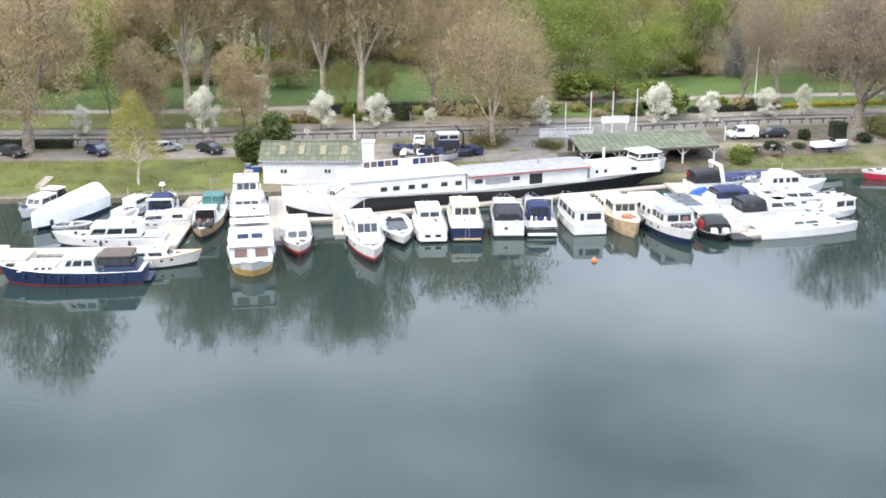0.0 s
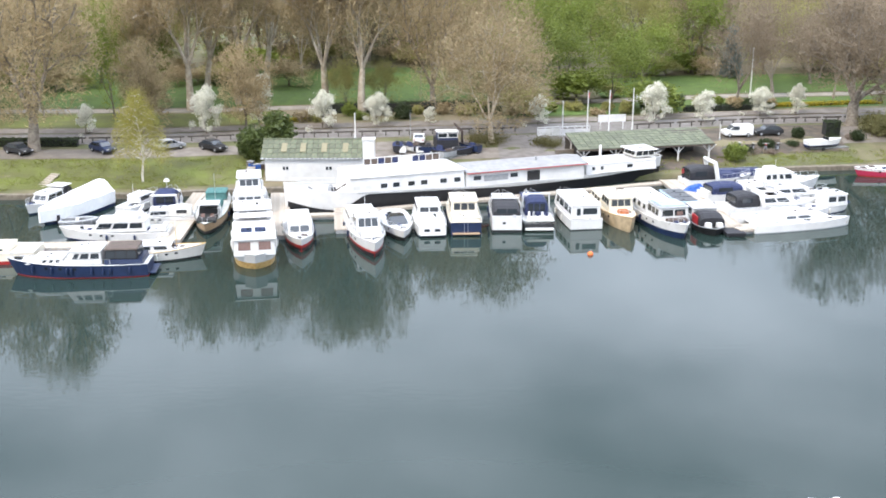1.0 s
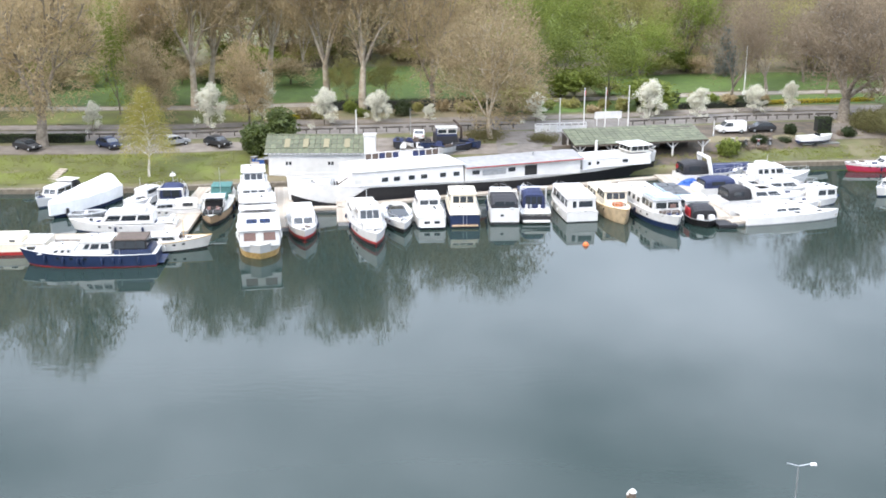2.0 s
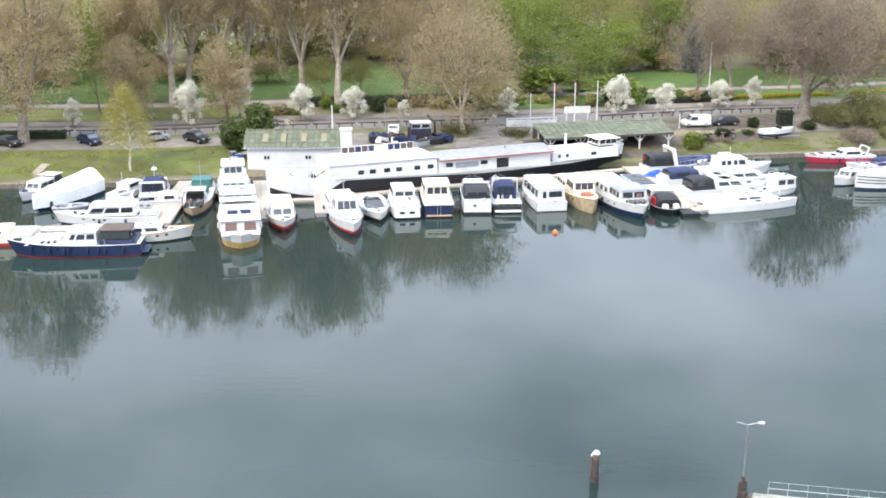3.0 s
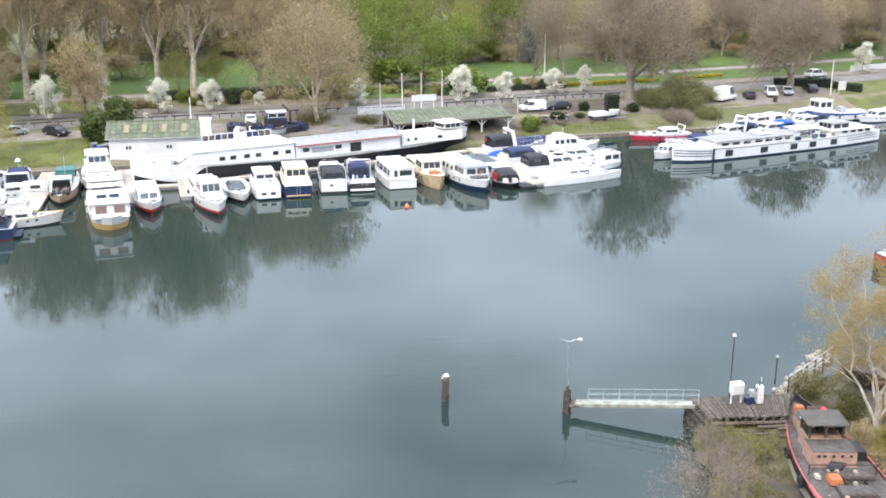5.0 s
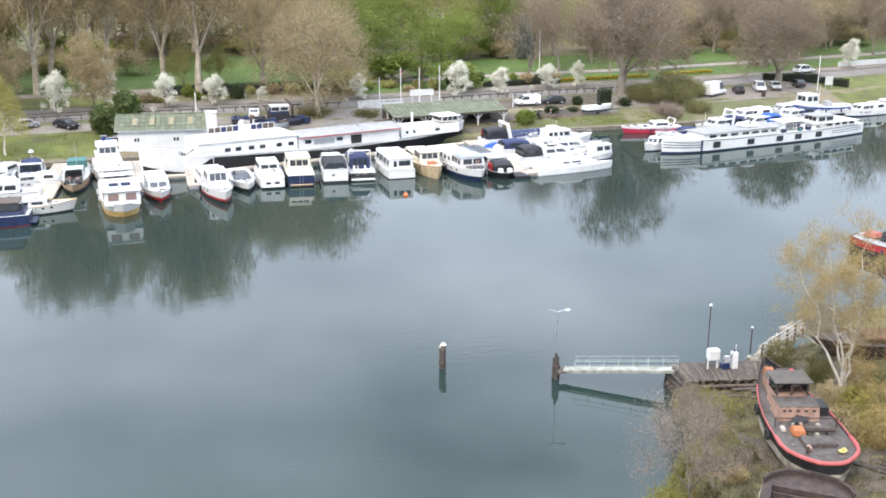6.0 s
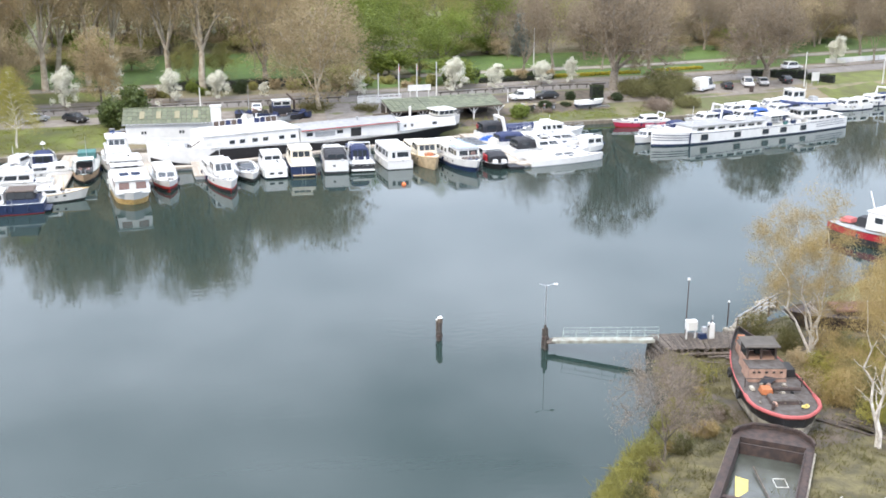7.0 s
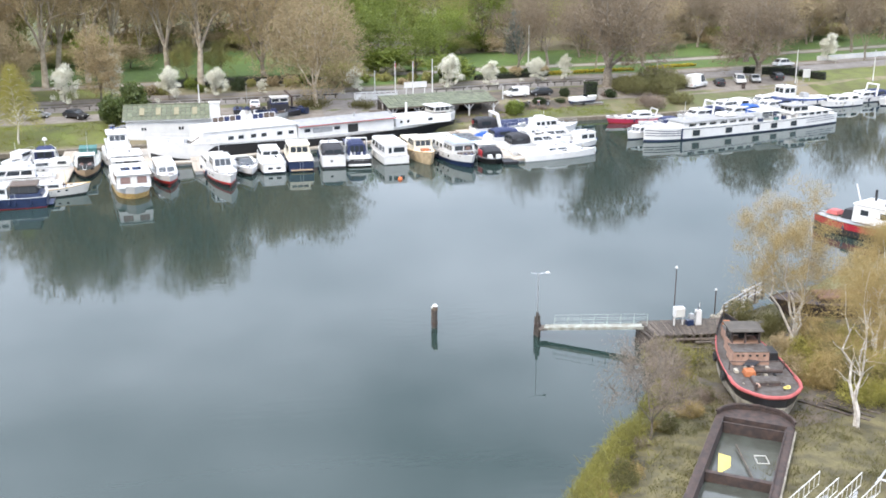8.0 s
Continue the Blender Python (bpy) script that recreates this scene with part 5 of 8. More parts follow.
part("seat", blk((2.5, 0.3, 0.8), (3.2, 1.0, 1.3), 0.05), "white", o)

# low houseboat between the barge and the eastern pontoon
o, h = boat("houseboat", "low houseboat with a dark panelled flat roof and pale blue rim", 28.4, 120.2, 278, 9.0, 3.2, hull="white", stripe="navy", stern_h=0.9, bow_h=1.1, transom=0.9, full=4.0, rail=None)
cabin(o, -3.6, 3.0, 2.8, 0.9, 1.35, "white", "paleblue", 0.2, side=((0.08, 0.3), (0.38, 0.6), (0.68, 0.9)), fwin=2, bwin=2, over=0.12)
for k in range(3):
    part("roof_panel", blk((-3.2 + k * 2.0, -1.25, 2.40), (-1.35 + k * 2.0, 1.25, 2.45)), "darkpanel", o)

# catamaran outside of the eastern pontoon
o = thing("catamaran", "broad flat white catamaran without mast, lying along the pontoon end", "boat", pose(40.6, 116.0, 0, 0, 0, 15), "boats at the pontoon")
for sg in (-1, 1):
    hl = Hull(12.6, 2.0, 0.95, 1.1, transom=0.8, full=3.4, rake=0.01)
    sh = part("float", hl.shell(0.12, 1.0), "white", o)
    sh.location = (0, sg * 2.0, 0)
    bt = part("float_bottom", hl.shell(-0.5, 0.12), "grey", o)
    bt.location = (0, sg * 2.0, 0)
    dk = part("float_deck", hl.deck(1.0, 1.0), "white", o)
    dk.location = (0, sg * 2.0, 0.004)
    for px in (-3.6, 0.4, 3.4):
        part("deck_hatch", blk((px, sg * 2.0 - 0.3, 0.97), (px + 0.7, sg * 2.0 + 0.3, 1.06), 0.02), "glass" if px > 0 else "grey", o)
    part("guard_rail", chain([(-5.8, sg * 2.9, 1.5), (0, sg * 2.95, 1.5), (4.6, sg * 2.5, 1.6)], 0.02), "metal", o)
    for px in (-5.8, -2.9, 0.0, 2.6, 4.6):
        part("stanchion", rod((px, sg * (2.9 if px < 2 else 2.5), 0.95), (px, sg * (2.9 if px < 2 else 2.5), 1.55), 0.018, n=4), "metal", o)
part("bridge_deck", blk((-5.6, -1.5, 0.6), (4.4, 1.5, 0.99), 0.04), "white", o)
cabin(o, -2.4, 2.8, 3.6, 0.98, 0.62, "white", "white", 1.2, back=0.5, tumble=0.4, side=((0.1, 0.38), (0.44, 0.8)), fwin=3, wz=(0.25, 0.7))
part("cockpit_seat", blk((-5.2, -1.4, 0.98), (-4.6, 1.4, 1.3), 0.05), "offwhite", o)
part("cockpit_sole", blk((-4.5, -1.3, 0.985), (-2.6, 1.3, 1.0)), "grey", o)
EAST = "boats on the inner side of the eastern pontoon"
o, h = boat("motor_yacht", "white motor yacht with a black cockpit hood and clear panes", 39.6, 121.6, 12, 12.6, 3.9, stern_h=1.15, bow_h=1.5, group=EAST)
cabin(o, -1.6, 3.4, 3.0, 1.2, 0.95, "white", "white", 1.5, tumble=0.3, side=((0.06, 0.4), (0.46, 0.8)), fwin=2)
hood(o, -5.0, -2.0, 3.1, 1.2, 1.55, "blackcover", front_drop=0.2, aft=2)
arch(o, -1.6, 3.3, 1.2, 1.7, t=0.28)
part("roof_hatch", blk((-0.6, -0.8, 2.2), (0.8, 0.8, 2.28), 0.02), "browncover", o)
o, h = boat("sports_cruiser", "white sports cruiser under flat navy canopies", 38.4, 128.2, 12, 11.5, 3.6, stern_h=1.1, bow_h=1.5, group=EAST)
hood(o, -5.0, -1.0, 3.0, 1.1, 1.25, "navycover", front_drop=0.15, aft=2)
cabin(o, -0.8, 3.6, 2.7, 1.15, 0.65, "white", "white", 1.2, tumble=0.3, side=((0.1, 0.8),), fwin=2)
part("cockpit_seat", blk((-5.6, -1.2, 1.1), (-5.1, 1.2, 1.5), 0.05), "offwhite", o)
o, h = boat("motor_cruiser", "white cruiser with a dark grey camper hood and white arch", 36.8, 135.8, 10, 9.8, 3.4, stern_h=1.1, bow_h=1.5, group=EAST)
hood(o, -4.4, -0.9, 3.0, 1.15, 1.7, "blackcover", front_drop=0.1, aft=2)
arch(o, -0.6, 3.5, 1.1, 2.3, t=0.3)
cabin(o, -0.6, 3.2, 2.6, 1.15, 0.6, "navycover", None, 0.9, tumble=0.4, name="boat_cover")
part("life_belt", chain([(-4.5, 0.9 + 0.3 * math.cos(a * 0.7854), 1.9 + 0.3 * math.sin(a * 0.7854)) for a in range(8)], 0.06, 6, True), "red", o)
o, h = boat("trawler_yacht", "white blue-striped trawler yacht with rows of windows", 44.6, 133.2, 12, 11.0, 3.8, stern_h=1.1, bow_h=1.7, stripe="navy", group=EAST)
cabin(o, -3.2, 1.4, 2.9, 1.2, 1.35, "white", "white", 0.5, side=((0.06, 0.2), (0.26, 0.4), (0.5, 0.62), (0.68, 0.9)), fwin=3, wz=(0.45, 0.88), name="wheelhouse")
cabin(o, 1.4, 3.6, 2.2, 1.25, 0.4, "white", "white", 0.5, name="fore_cabin")
cabin(o, -2.4, -0.4, 2.2, 2.65, 0.5, "white", None, 0.4, name="flybridge")
mast(o, -1.0, 2.6, 1.5)
o, h = boat("motor_cruiser", "white cruiser under a long flat navy cover", 41.0, 138.2, 8, 10.0, 3.4, stern_h=1.0, bow_h=1.3, group=EAST)
cabin(o, -4.6, 3.8, 2.9, 1.0, 0.75, "navycover", None, 1.6, back=0.6, tumble=0.6, name="boat_cover")
o, h = boat("flybridge_cruiser", "white cruiser with a low flybridge and open cockpit", 43.6, 126.8, 12, 11.0, 3.6, stern_h=1.1, bow_h=1.5, group=EAST)
cabin(o, -2.4, 3.0, 2.8, 1.15, 0.85, "white", "white", 1.2, tumble=0.25, side=((0.06, 0.4), (0.46, 0.82)), fwin=2)
well(o, -5.0, -2.6, 2.6, 1.08, "grey")
arch(o, -2.4, 3.0, 1.15, 1.5, t=0.16)
o, h = boat("houseboat", "small white houseboat with a square stern cabin", 46.2, 121.9, 16, 7.5, 3.0, stern_h=0.9, bow_h=1.0, rail=None, group=EAST)
cabin(o, -0.4, 2.6, 2.6, 0.9, 1.35, "white", "white", 0.1, side=((0.1, 0.45), (0.55, 0.9)), fwin=2, wz=(0.4, 0.85))

dt = thing("covered_dinghy", "small dinghy under a bright blue cover", "dinghy", pose(32.9, 131.6, 0, 0, 0, 60), EAST)
hl = Hull(4.4, 1.9, 0.6, 0.75, draft=0.25)
part("hull", hl.shell(-1, 1), "offwhite", dt)
part("cover", hl.deck(1.05, 1.02), "bluecover", dt)
part("hump", blk((-1.4, -0.5, 0.6), (1.0, 0.5, 0.95), 0.2), "bluecover", dt)
pf = thing("float", "black boarding platform beside the tender", "pontoon", pose(32.6, 112.4, 0, 0, 0, 4), "pontoons")
part("deck", blk((-1.0, -1.8, 0.15), (1.2, 1.8, 0.42)), "blackcover", pf)
part("float", blk((-0.9, -1.7, -0.2), (1.1, 1.7, 0.15)), "black", pf)

# upstream boats
UP = "boats behind the long houseboat"
o, h = boat("sports_boat", "red and white sports boat by the grass bank", 62.5, 141.8, 185, 10.5, 3.2, hull="crimson", stripe="red", deck="white", stern_h=1.0, bow_h=1.3, rail=None, band="white", group=UP)
cabin(o, -3.2, 0.4, 2.2, 1.0, 0.7, "white", "white", 0.9, side=((0.1, 0.8),), fwin=2)
arch(o, -3.6, 2.6, 1.0, 1.2)
o, h = boat("small_cruiser", "small white cabin boat at the houseboat's bow", 58.4, 127.6, 215, 6.6, 2.5, stern_h=0.9, bow_h=1.3, group=UP)
cabin(o, -1.2, 1.4, 1.9, 0.95, 0.9, "white", "white", 0.6, side=((0.1, 0.45), (0.55, 0.9)), fwin=2, bwin=1)
o, h = boat("small_cruiser", "white boat with a pointed bow between the moorings", 64.5, 134.8, 190, 8.0, 2.8, stern_h=1.0, bow_h=1.5, group=UP)
hood(o, -3.4, -0.6, 2.4, 1.0, 1.0, "navycover", front_drop=0.3)
for x, y, L, cov, lab, fly in ((75.0, 141.5, 10.5, "navycover", "white sports cruiser with a big radar arch and navy cover", 1), (84.0, 150.0, 11.0, "whitecover", "white cruiser with a rounded wheelhouse", 0),
                               (82.5, 142.8, 10.0, "bluecover", "white cruiser under a bright blue cover", 0), (92.0, 148.5, 9.5, "navycover", "white cruiser with a blue hood", 0), (93.5, 154.2, 9.5, "whitecover", "white motor cruiser near the sandy track", 0),
                               (108.0, 152.0, 10.0, "offwhite", "white saloon cruiser with a dark rail", 0), (116.0, 156.5, 11.0, "navycover", "white flybridge yacht with a navy cover", 1), (121.0, 152.0, 12.0, "whitecover", "large white motor yacht", 0), (128, 160, 12.0, "whitecover", "white motor cruiser with a broad radar arch", 1)):
    o, h = boat("motor_cruiser", lab, x, y, 196, L, L * 0.31, stern_h=1.0, bow_h=1.4, group=UP)
    cabin(o, -L * 0.18, L * 0.24, L * 0.24, 1.05, 0.9, "white", "white", 1.0, side=((0.06, 0.4), (0.46, 0.86)), fwin=2)
    hood(o, -L * 0.42, -L * 0.1, L * 0.26, 1.0, 1.35, cov, front_drop=0.2)
    if fly:
        arch(o, -L * 0.15, L * 0.26, 1.1, 2.2, t=0.22)
o, h = boat("workboat", "white and blue workboat with a wheelhouse and open deck", 101.0, 154.6, 190, 13.5, 4.0, hull="white", band="blue", stripe="navy", deck="offwhite", stern_h=1.4, bow_h=2.2, rub="white", group=UP)
cabin(o, 2.0, 5.0, 3.0, 1.6, 2.2, "white", "white", 0.3, side=((0.1, 0.45), (0.55, 0.9)), fwin=2, wz=(0.5, 0.88), name="wheelhouse")
part("deck_winch", blk((-2.0, -1.0, 1.4), (-0.6, 0.6, 2.3), 0.2), "grey", o)
mast(o, 0.8, 1.4, 4.0)

# the long houseboat
o, h = boat("barge_houseboat", "long white converted river barge with blue stripes and hull windows", 77.6, 130.1, 196.9, 41.2, 5.1, hull="white", stripe="navy", deck="offwhite", stern_h=1.75, bow_h=2.3, transom=0.5, full=6.0, mid=0.6, rake=0.0, flare=0.08, rub="white", rail=None, sheer=3.5, sf=0.13, group=UP)
for s in (0.79, 0.625, 0.48, 0.385, 0.275):
    part("window", h.patch(s - 0.017, s + 0.017, 0.30, 0.80, 1, 0.05), "glass", o)
    part("window_frame", h.patch(s - 0.020, s + 0.020, 0.25, 0.85, 1, 0.035), "offwhite", o)
for f in (0.40, 0.58, 0.76):
    part("bow_stripe", h.band(0.86, 0.997, lambda s: f, lambda s: f + 0.055, 0.03, 14), "navy", o)
part("sheer_stripe", h.band(0.04, 0.86, lambda s: 0.90, lambda s: 0.94, 0.03, 30), "navy", o)
for f in (0.45, 0.66):
    part("stern_stripe", h.band(0.02, 0.2, lambda s: f, lambda s: f + 0.05, 0.03, 10), "navy", o)
part("gangway_brace", h.patch(0.856, 0.861, 0.1, 0.98, 1, 0.15), "navy", o)
cabin(o, -1.0, 14.5, 4.3, 1.75, 1.0, "white", "greyroof", 0.5, side=((0.04, 0.11), (0.15, 0.24), (0.28, 0.37), (0.41, 0.50), (0.56, 0.65), (0.70, 0.79), (0.84, 0.93)), over=0.3, name="saloon", wz=(0.35, 0.8))
cabin(o, 2.6, 5.2, 2.6, 3.0, 0.3, "offwhite", "offwhite", 0.2, over=0.05, name="roof_box")
cabin(o, -18.0, -10.5, 4.1, 1.75, 0.8, "white", "offwhite", 0.3, side=((0.06, 0.2), (0.28, 0.42), (0.5, 0.64), (0.72, 0.9)), over=0.35, name="aft_house")
cabin(o, -13.5, -9.5, 3.2, 2.3, 1.3, "white", "greyroof", 0.3, side=((0.08, 0.46), (0.54, 0.92)), fwin=3, bwin=2, over=0.25, wz=(0.4, 0.88), name="wheelhouse")
rng = random.Random(4)
for k in range(16):
    px, py, s = rng.uniform(-9.8, -1.6), rng.uniform(-1.9, 1.7), rng.uniform(0.25, 0.55)
    part("deck_crate", blk((px, py, 1.68), (px + s * 1.6, py + s, 1.72 + s), 0.03), rng.choice(["offwhite", "grey", "navy", "white", "browncover", "tealcover"]), o)
part("awning", blk((-7.8, -1.8, 3.2), (-2.4, 1.8, 3.28)), "offwhite", o)
for px in (-7.6, -5.0, -2.6):
    for py in (-1.7, 1.7):
        part("awning_post", rod((px, py, 1.7), (px, py, 3.2), 0.04), "white", o)
for sg in (-1, 1):
    part("deck_rail", chain([(h.at(u, 1.0).x, sg * h.at(u, 1.0).y * 0.95, h.at(u, 1.0).z + 0.7) for u in (0.03, 0.2, 0.45, 0.7, 0.86, 0.93, 0.98)], 0.025), "white", o)
    for u in (0.03, 0.12, 0.2, 0.3, 0.4, 0.5, 0.6, 0.7, 0.8, 0.88, 0.94, 0.98):
        p = h.at(u, 1.0)
        part("stanchion", rod((p.x, sg * p.y * 0.95, p.z), (p.x, sg * p.y * 0.95, p.z + 0.7), 0.02, n=4), "white", o)
mast(o, 12.5, 2.9, 3.0)

# ---- the club ship ----
o = thing("club_ship", "long white club ship with black lower hull, moored along the bank", "ship", pose(5.2, 131.4, 0, 0, 0, 200.8) @ Matrix.Diagonal((1, 1, 0.83, 1)), "moored ships")
h = Hull(52.4, 6.4, 2.2, 4.3, transom=0.30, full=2.1, mid=0.83, rake=0.004, flare=0.10, draft=0.8, sheer=6.0, tuck=0.7, aft=1.7)
part("hull", h.shell(0.07, 1.0, rows=4), "white", o)
part("bottom", h.shell(-1.0, 0.07, 0.01), "black", o)
ship_line = lambda s: 1.6 + 0.85 * max(0.0, min(1.0, (s - 0.45) / 0.375)) + 0.5 * max(0, (0.2 - s) / 0.2) ** 1.3
part("bottom_band", h.band(0.0, 0.885, lambda s: 0.0, lambda s: ship_line(s) / h.top(s) * min(1, (0.885 - s) / 0.065), 0.02, 60), "black", o, "black lower hull band")
part("ledge", h.band(0.22, 0.84, lambda s: (ship_line(s) + 0.26) / h.top(s), lambda s: (ship_line(s) + 0.44) / h.top(s), 0.16), "white", o)
# grey band paints in the shade just below the ledge
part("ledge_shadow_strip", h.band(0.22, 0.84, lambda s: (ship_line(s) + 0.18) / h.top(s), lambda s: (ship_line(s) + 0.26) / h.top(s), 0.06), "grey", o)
part("bow_waterline", h.band(0.885, 0.995, lambda s: 0.0, lambda s: 0.07 + 0.30 * ((s - 0.885) / 0.11) ** 1.3, 0.025, 12), "black", o)
part("deck", h.deck(0.90, 0.96), "offwhite", o)
part("rubbing_strake", h.rim(0.06), "white", o)
sal = cabin(o, 3.6, 18.9, 5.9, 1.8, 3.0, "white", None, 0.3, tumble=0.15, side=[((x - 3.6) / 15.3, (x - 2.75) / 15.3) for x in (4.2, 6.1, 8.7, 10.4, 12.4, 14.0)], wz=(0.42, 0.64), name="saloon")
part("roof", loft(bmesh.new(), [[(3.5, -3.0, 4.8), (18.6, -3.0, 4.8), (18.6, 3.0, 4.8), (3.5, 3.0, 4.8)], [(3.5, -3.0, 4.9), (18.7, -3.0, 4.9), (18.7, 3.0, 4.9), (3.5, 3.0, 4.9)], [(4.1, -2.7, 5.2), (18.1, -2.7, 5.2), (18.1, 2.7, 5.2), (4.1, 2.7, 5.2)], [(5.2, -1.9, 5.5), (17.2, -1.9, 5.5), (17.2, 1.6, 5.5), (5.2, 1.6, 5.5)]]), "white", sal)
for u in (15.9, 17.4):
    part("closed_window", blk((u, 2.86, 3.1), (u + 0.8, 2.92, 3.7)), "offwhite", sal, "shuttered pale window")
ch = cabin(o, -13.3, 3.5, 5.9, 1.8, 2.35, "white", None, 0.05, back=0.05, tumble=0.05, side=((0.575, 0.635), (0.88, 0.94)), wz=(0.52, 0.80), name="long_deckhouse")
part("wide_window", blk((-2.3, 2.91, 2.75), (1.05, 2.96, 3.65)), "grey", ch, "wide pale grey window")
# near-black plate on the wall stands in for the doorway's unlit inside
part("doorway", blk((-6.8, 2.90, 2.1), (-5.0, 2.95, 3.8)), "dark", ch, "doorway with its unlit inside painted as a dark plate")
part("roof", loft(bmesh.new(), [[(-13.7, -3.2, 4.15), (3.45, -3.2, 4.15), (3.45, -3.2, 4.3), (-13.7, -3.2, 4.3)], [(-13.7, 0, 4.85), (3.45, 0, 4.85), (3.45, 0, 5.0), (-13.7, 0, 5.0)], [(-13.7, 3.2, 4.15), (3.45, 3.2, 4.15), (3.45, 3.2, 4.3), (-13.7, 3.2, 4.3)]]), "greyroof", ch, "grey felt roof")
part("roof_trim", blk((-13.72, 3.2, 4.10), (3.47, 3.27, 4.26)), "redfaded", ch, "red painted roof edge")
part("roof_vent", rod((-7.2, 0.8, 4.8), (-7.2, 0.8, 5.4), 0.14, 0.14, 8), "grey", ch)
cabin(o, -24.6, -13.9, 4.8, 2.2, 1.5, "white", "white", 0.05, tumble=0.15, side=((0.34, 0.42), (0.76, 0.80), (0.88, 0.92)), name="aft_house", wz=(0.40, 0.74))
cabin(o, -24.8, -21.6, 3.2, 4.1, 1.1, "offwhite", "white", 0.3, side=((0.06, 0.32), (0.36, 0.62), (0.66, 0.94)), fwin=3, bwin=3, over=0.4, wz=(0.25, 0.9), name="wheelhouse")
part("funnel", rod((-16.4, 1.4, 3.6), (-16.4, 1.4, 6.6), 0.19, 0.17, 10), "white", o)
part("anchor_davit", chain([(20.9, 2.0, 2.6), (19.0, 2.3, 4.0)], 0.10), "browncover", o)
for k in range(12):
    x = 5.4 + k * 0.92
    part("rail_post", rod((x, -1.7, 5.4), (x, -1.7, 6.5), 0.045, n=4), "white", o)
    if k < 11:
        part("rail_panel", blk((x + 0.08, -1.72, 5.5), (x + 0.84, -1.68, 6.35)), "navycover" if k in (2, 3, 6, 8) else ("white" if k in (4, 5) else "browncover"), o)
part("rail_top", rod((5.4, -1.7, 6.5), (15.5, -1.7, 6.5), 0.05, n=4), "white", o)
for sg, nm in ((1, "bow_rail"), (-1, "bow_rail")):
    part(nm, chain([(h.at(s, 1.0).x * 0.985, sg * h.at(s, 1.0).y * 0.94, h.at(s, 1.0).z + 0.7) for s in (0.86, 0.9, 0.94, 0.97, 0.99)], 0.035), "white", o)
    part("stern_rail", chain([(h.at(s, 1.0).x, sg * h.at(s, 1.0).y * 0.96, h.at(s, 1.0).z + 0.8) for s in (0.0, 0.02, 0.05, 0.08, 0.12, 0.16)], 0.035), "white", o)
    for s in (0.0, 0.03, 0.06, 0.09, 0.12, 0.16, 0.86, 0.9, 0.94, 0.97):
        p = h.at(s, 1.0)
        part("stanchion", rod((p.x * 0.985, sg * p.y * 0.95, p.z), (p.x * 0.985, sg * p.y * 0.95, p.z + 0.78), 0.03, n=4), "white", o)
rng = random.Random(9)
for k in range(7):
    px, py, s = rng.uniform(5.6, 14.6), rng.uniform(-2.6, -2.2), rng.uniform(0.5, 0.8)
    part("deck_table" if k % 2 else "deck_chair", blk((px, py - 0.2, 5.2), (px + s, py + s * 0.7, 5.5 + s * 0.9), 0.12), rng.choice(["navycover", "blackcover", "grey", "white"]), o)
for k in range(7):
    px, py, s = rng.uniform(19.5, 23.2), rng.uniform(-0.6, 1.2), rng.uniform(0.25, 0.5)
    part("mooring_gear", blk((px, py, 2.75), (px + s * 1.5, py + s, 2.95 + s), 0.06), rng.choice(["grey", "offwhite", "browncover", "blackcover"]), o)

# ---- pontoons ----
def pontoon(x0, y0, x1, y1, w, label, z=0.55):
    a, b = Vector((x0, y0, 0)), Vector((x1, y1, 0))
    L = (b - a).length
    ang = math.degrees(math.atan2(y1 - y0, x1 - x0))
    ob = thing("pontoon", label, "pontoon", pose(x0, y0, 0, 0, 0, ang), "pontoons")
    part("float", blk((0, -w / 2 + 0.06, -0.3), (L, w / 2 - 0.06, z - 0.16)), "grey", ob)
    n = max(2, int(L / 0.6))
    mes = from_bm("board", blk((0, -w / 2, 0), (L / n - 0.03, w / 2, 0.10), 0.01), M["pontoon"])
    for k in range(n):
        bo = part("board", mes, None, ob)
        bo.location = (L * k / n, 0, z - 0.14)
    part("edge_beam", blk((0, -w / 2 - 0.08, z - 0.28), (L, -w / 2, z)), "pontoon", ob)
    part("edge_beam", blk((0, w / 2, z - 0.28), (L, w / 2 + 0.08, z)), "pontoon", ob)
    return ob


pontoon(-30.7, 129.6, -29.9, 107.8, 2.6, "pale timber pontoon arm from the grass bank")
pontoon(-31, 106.6, -55, 104.6, 2.2, "pale timber pontoon arm along the outer boats")
pontoon(-20.9, 129.5, -18.0, 109.6, 2.2, "pale timber finger pontoon beside the houseboat")
pontoon(-18.0, 118.3, -12.0, 118.9, 1.1, "narrow pale walkway beside the club ship")
pontoon(-12.5, 122.5, -11.4, 112.0, 1.4, "short pale finger pontoon")
pontoon(-11.0, 120.6, 30.0, 136.2, 1.1, "pale timber pontoon along the club ship", 0.38)
pontoon(30.6, 137.0, 33.0, 113.0, 2.4, "pale eastern pontoon with a boarded deck")
pontoon(33.2, 112.6, 46.6, 116.6, 2.2, "broad pale pontoon under the catamaran")

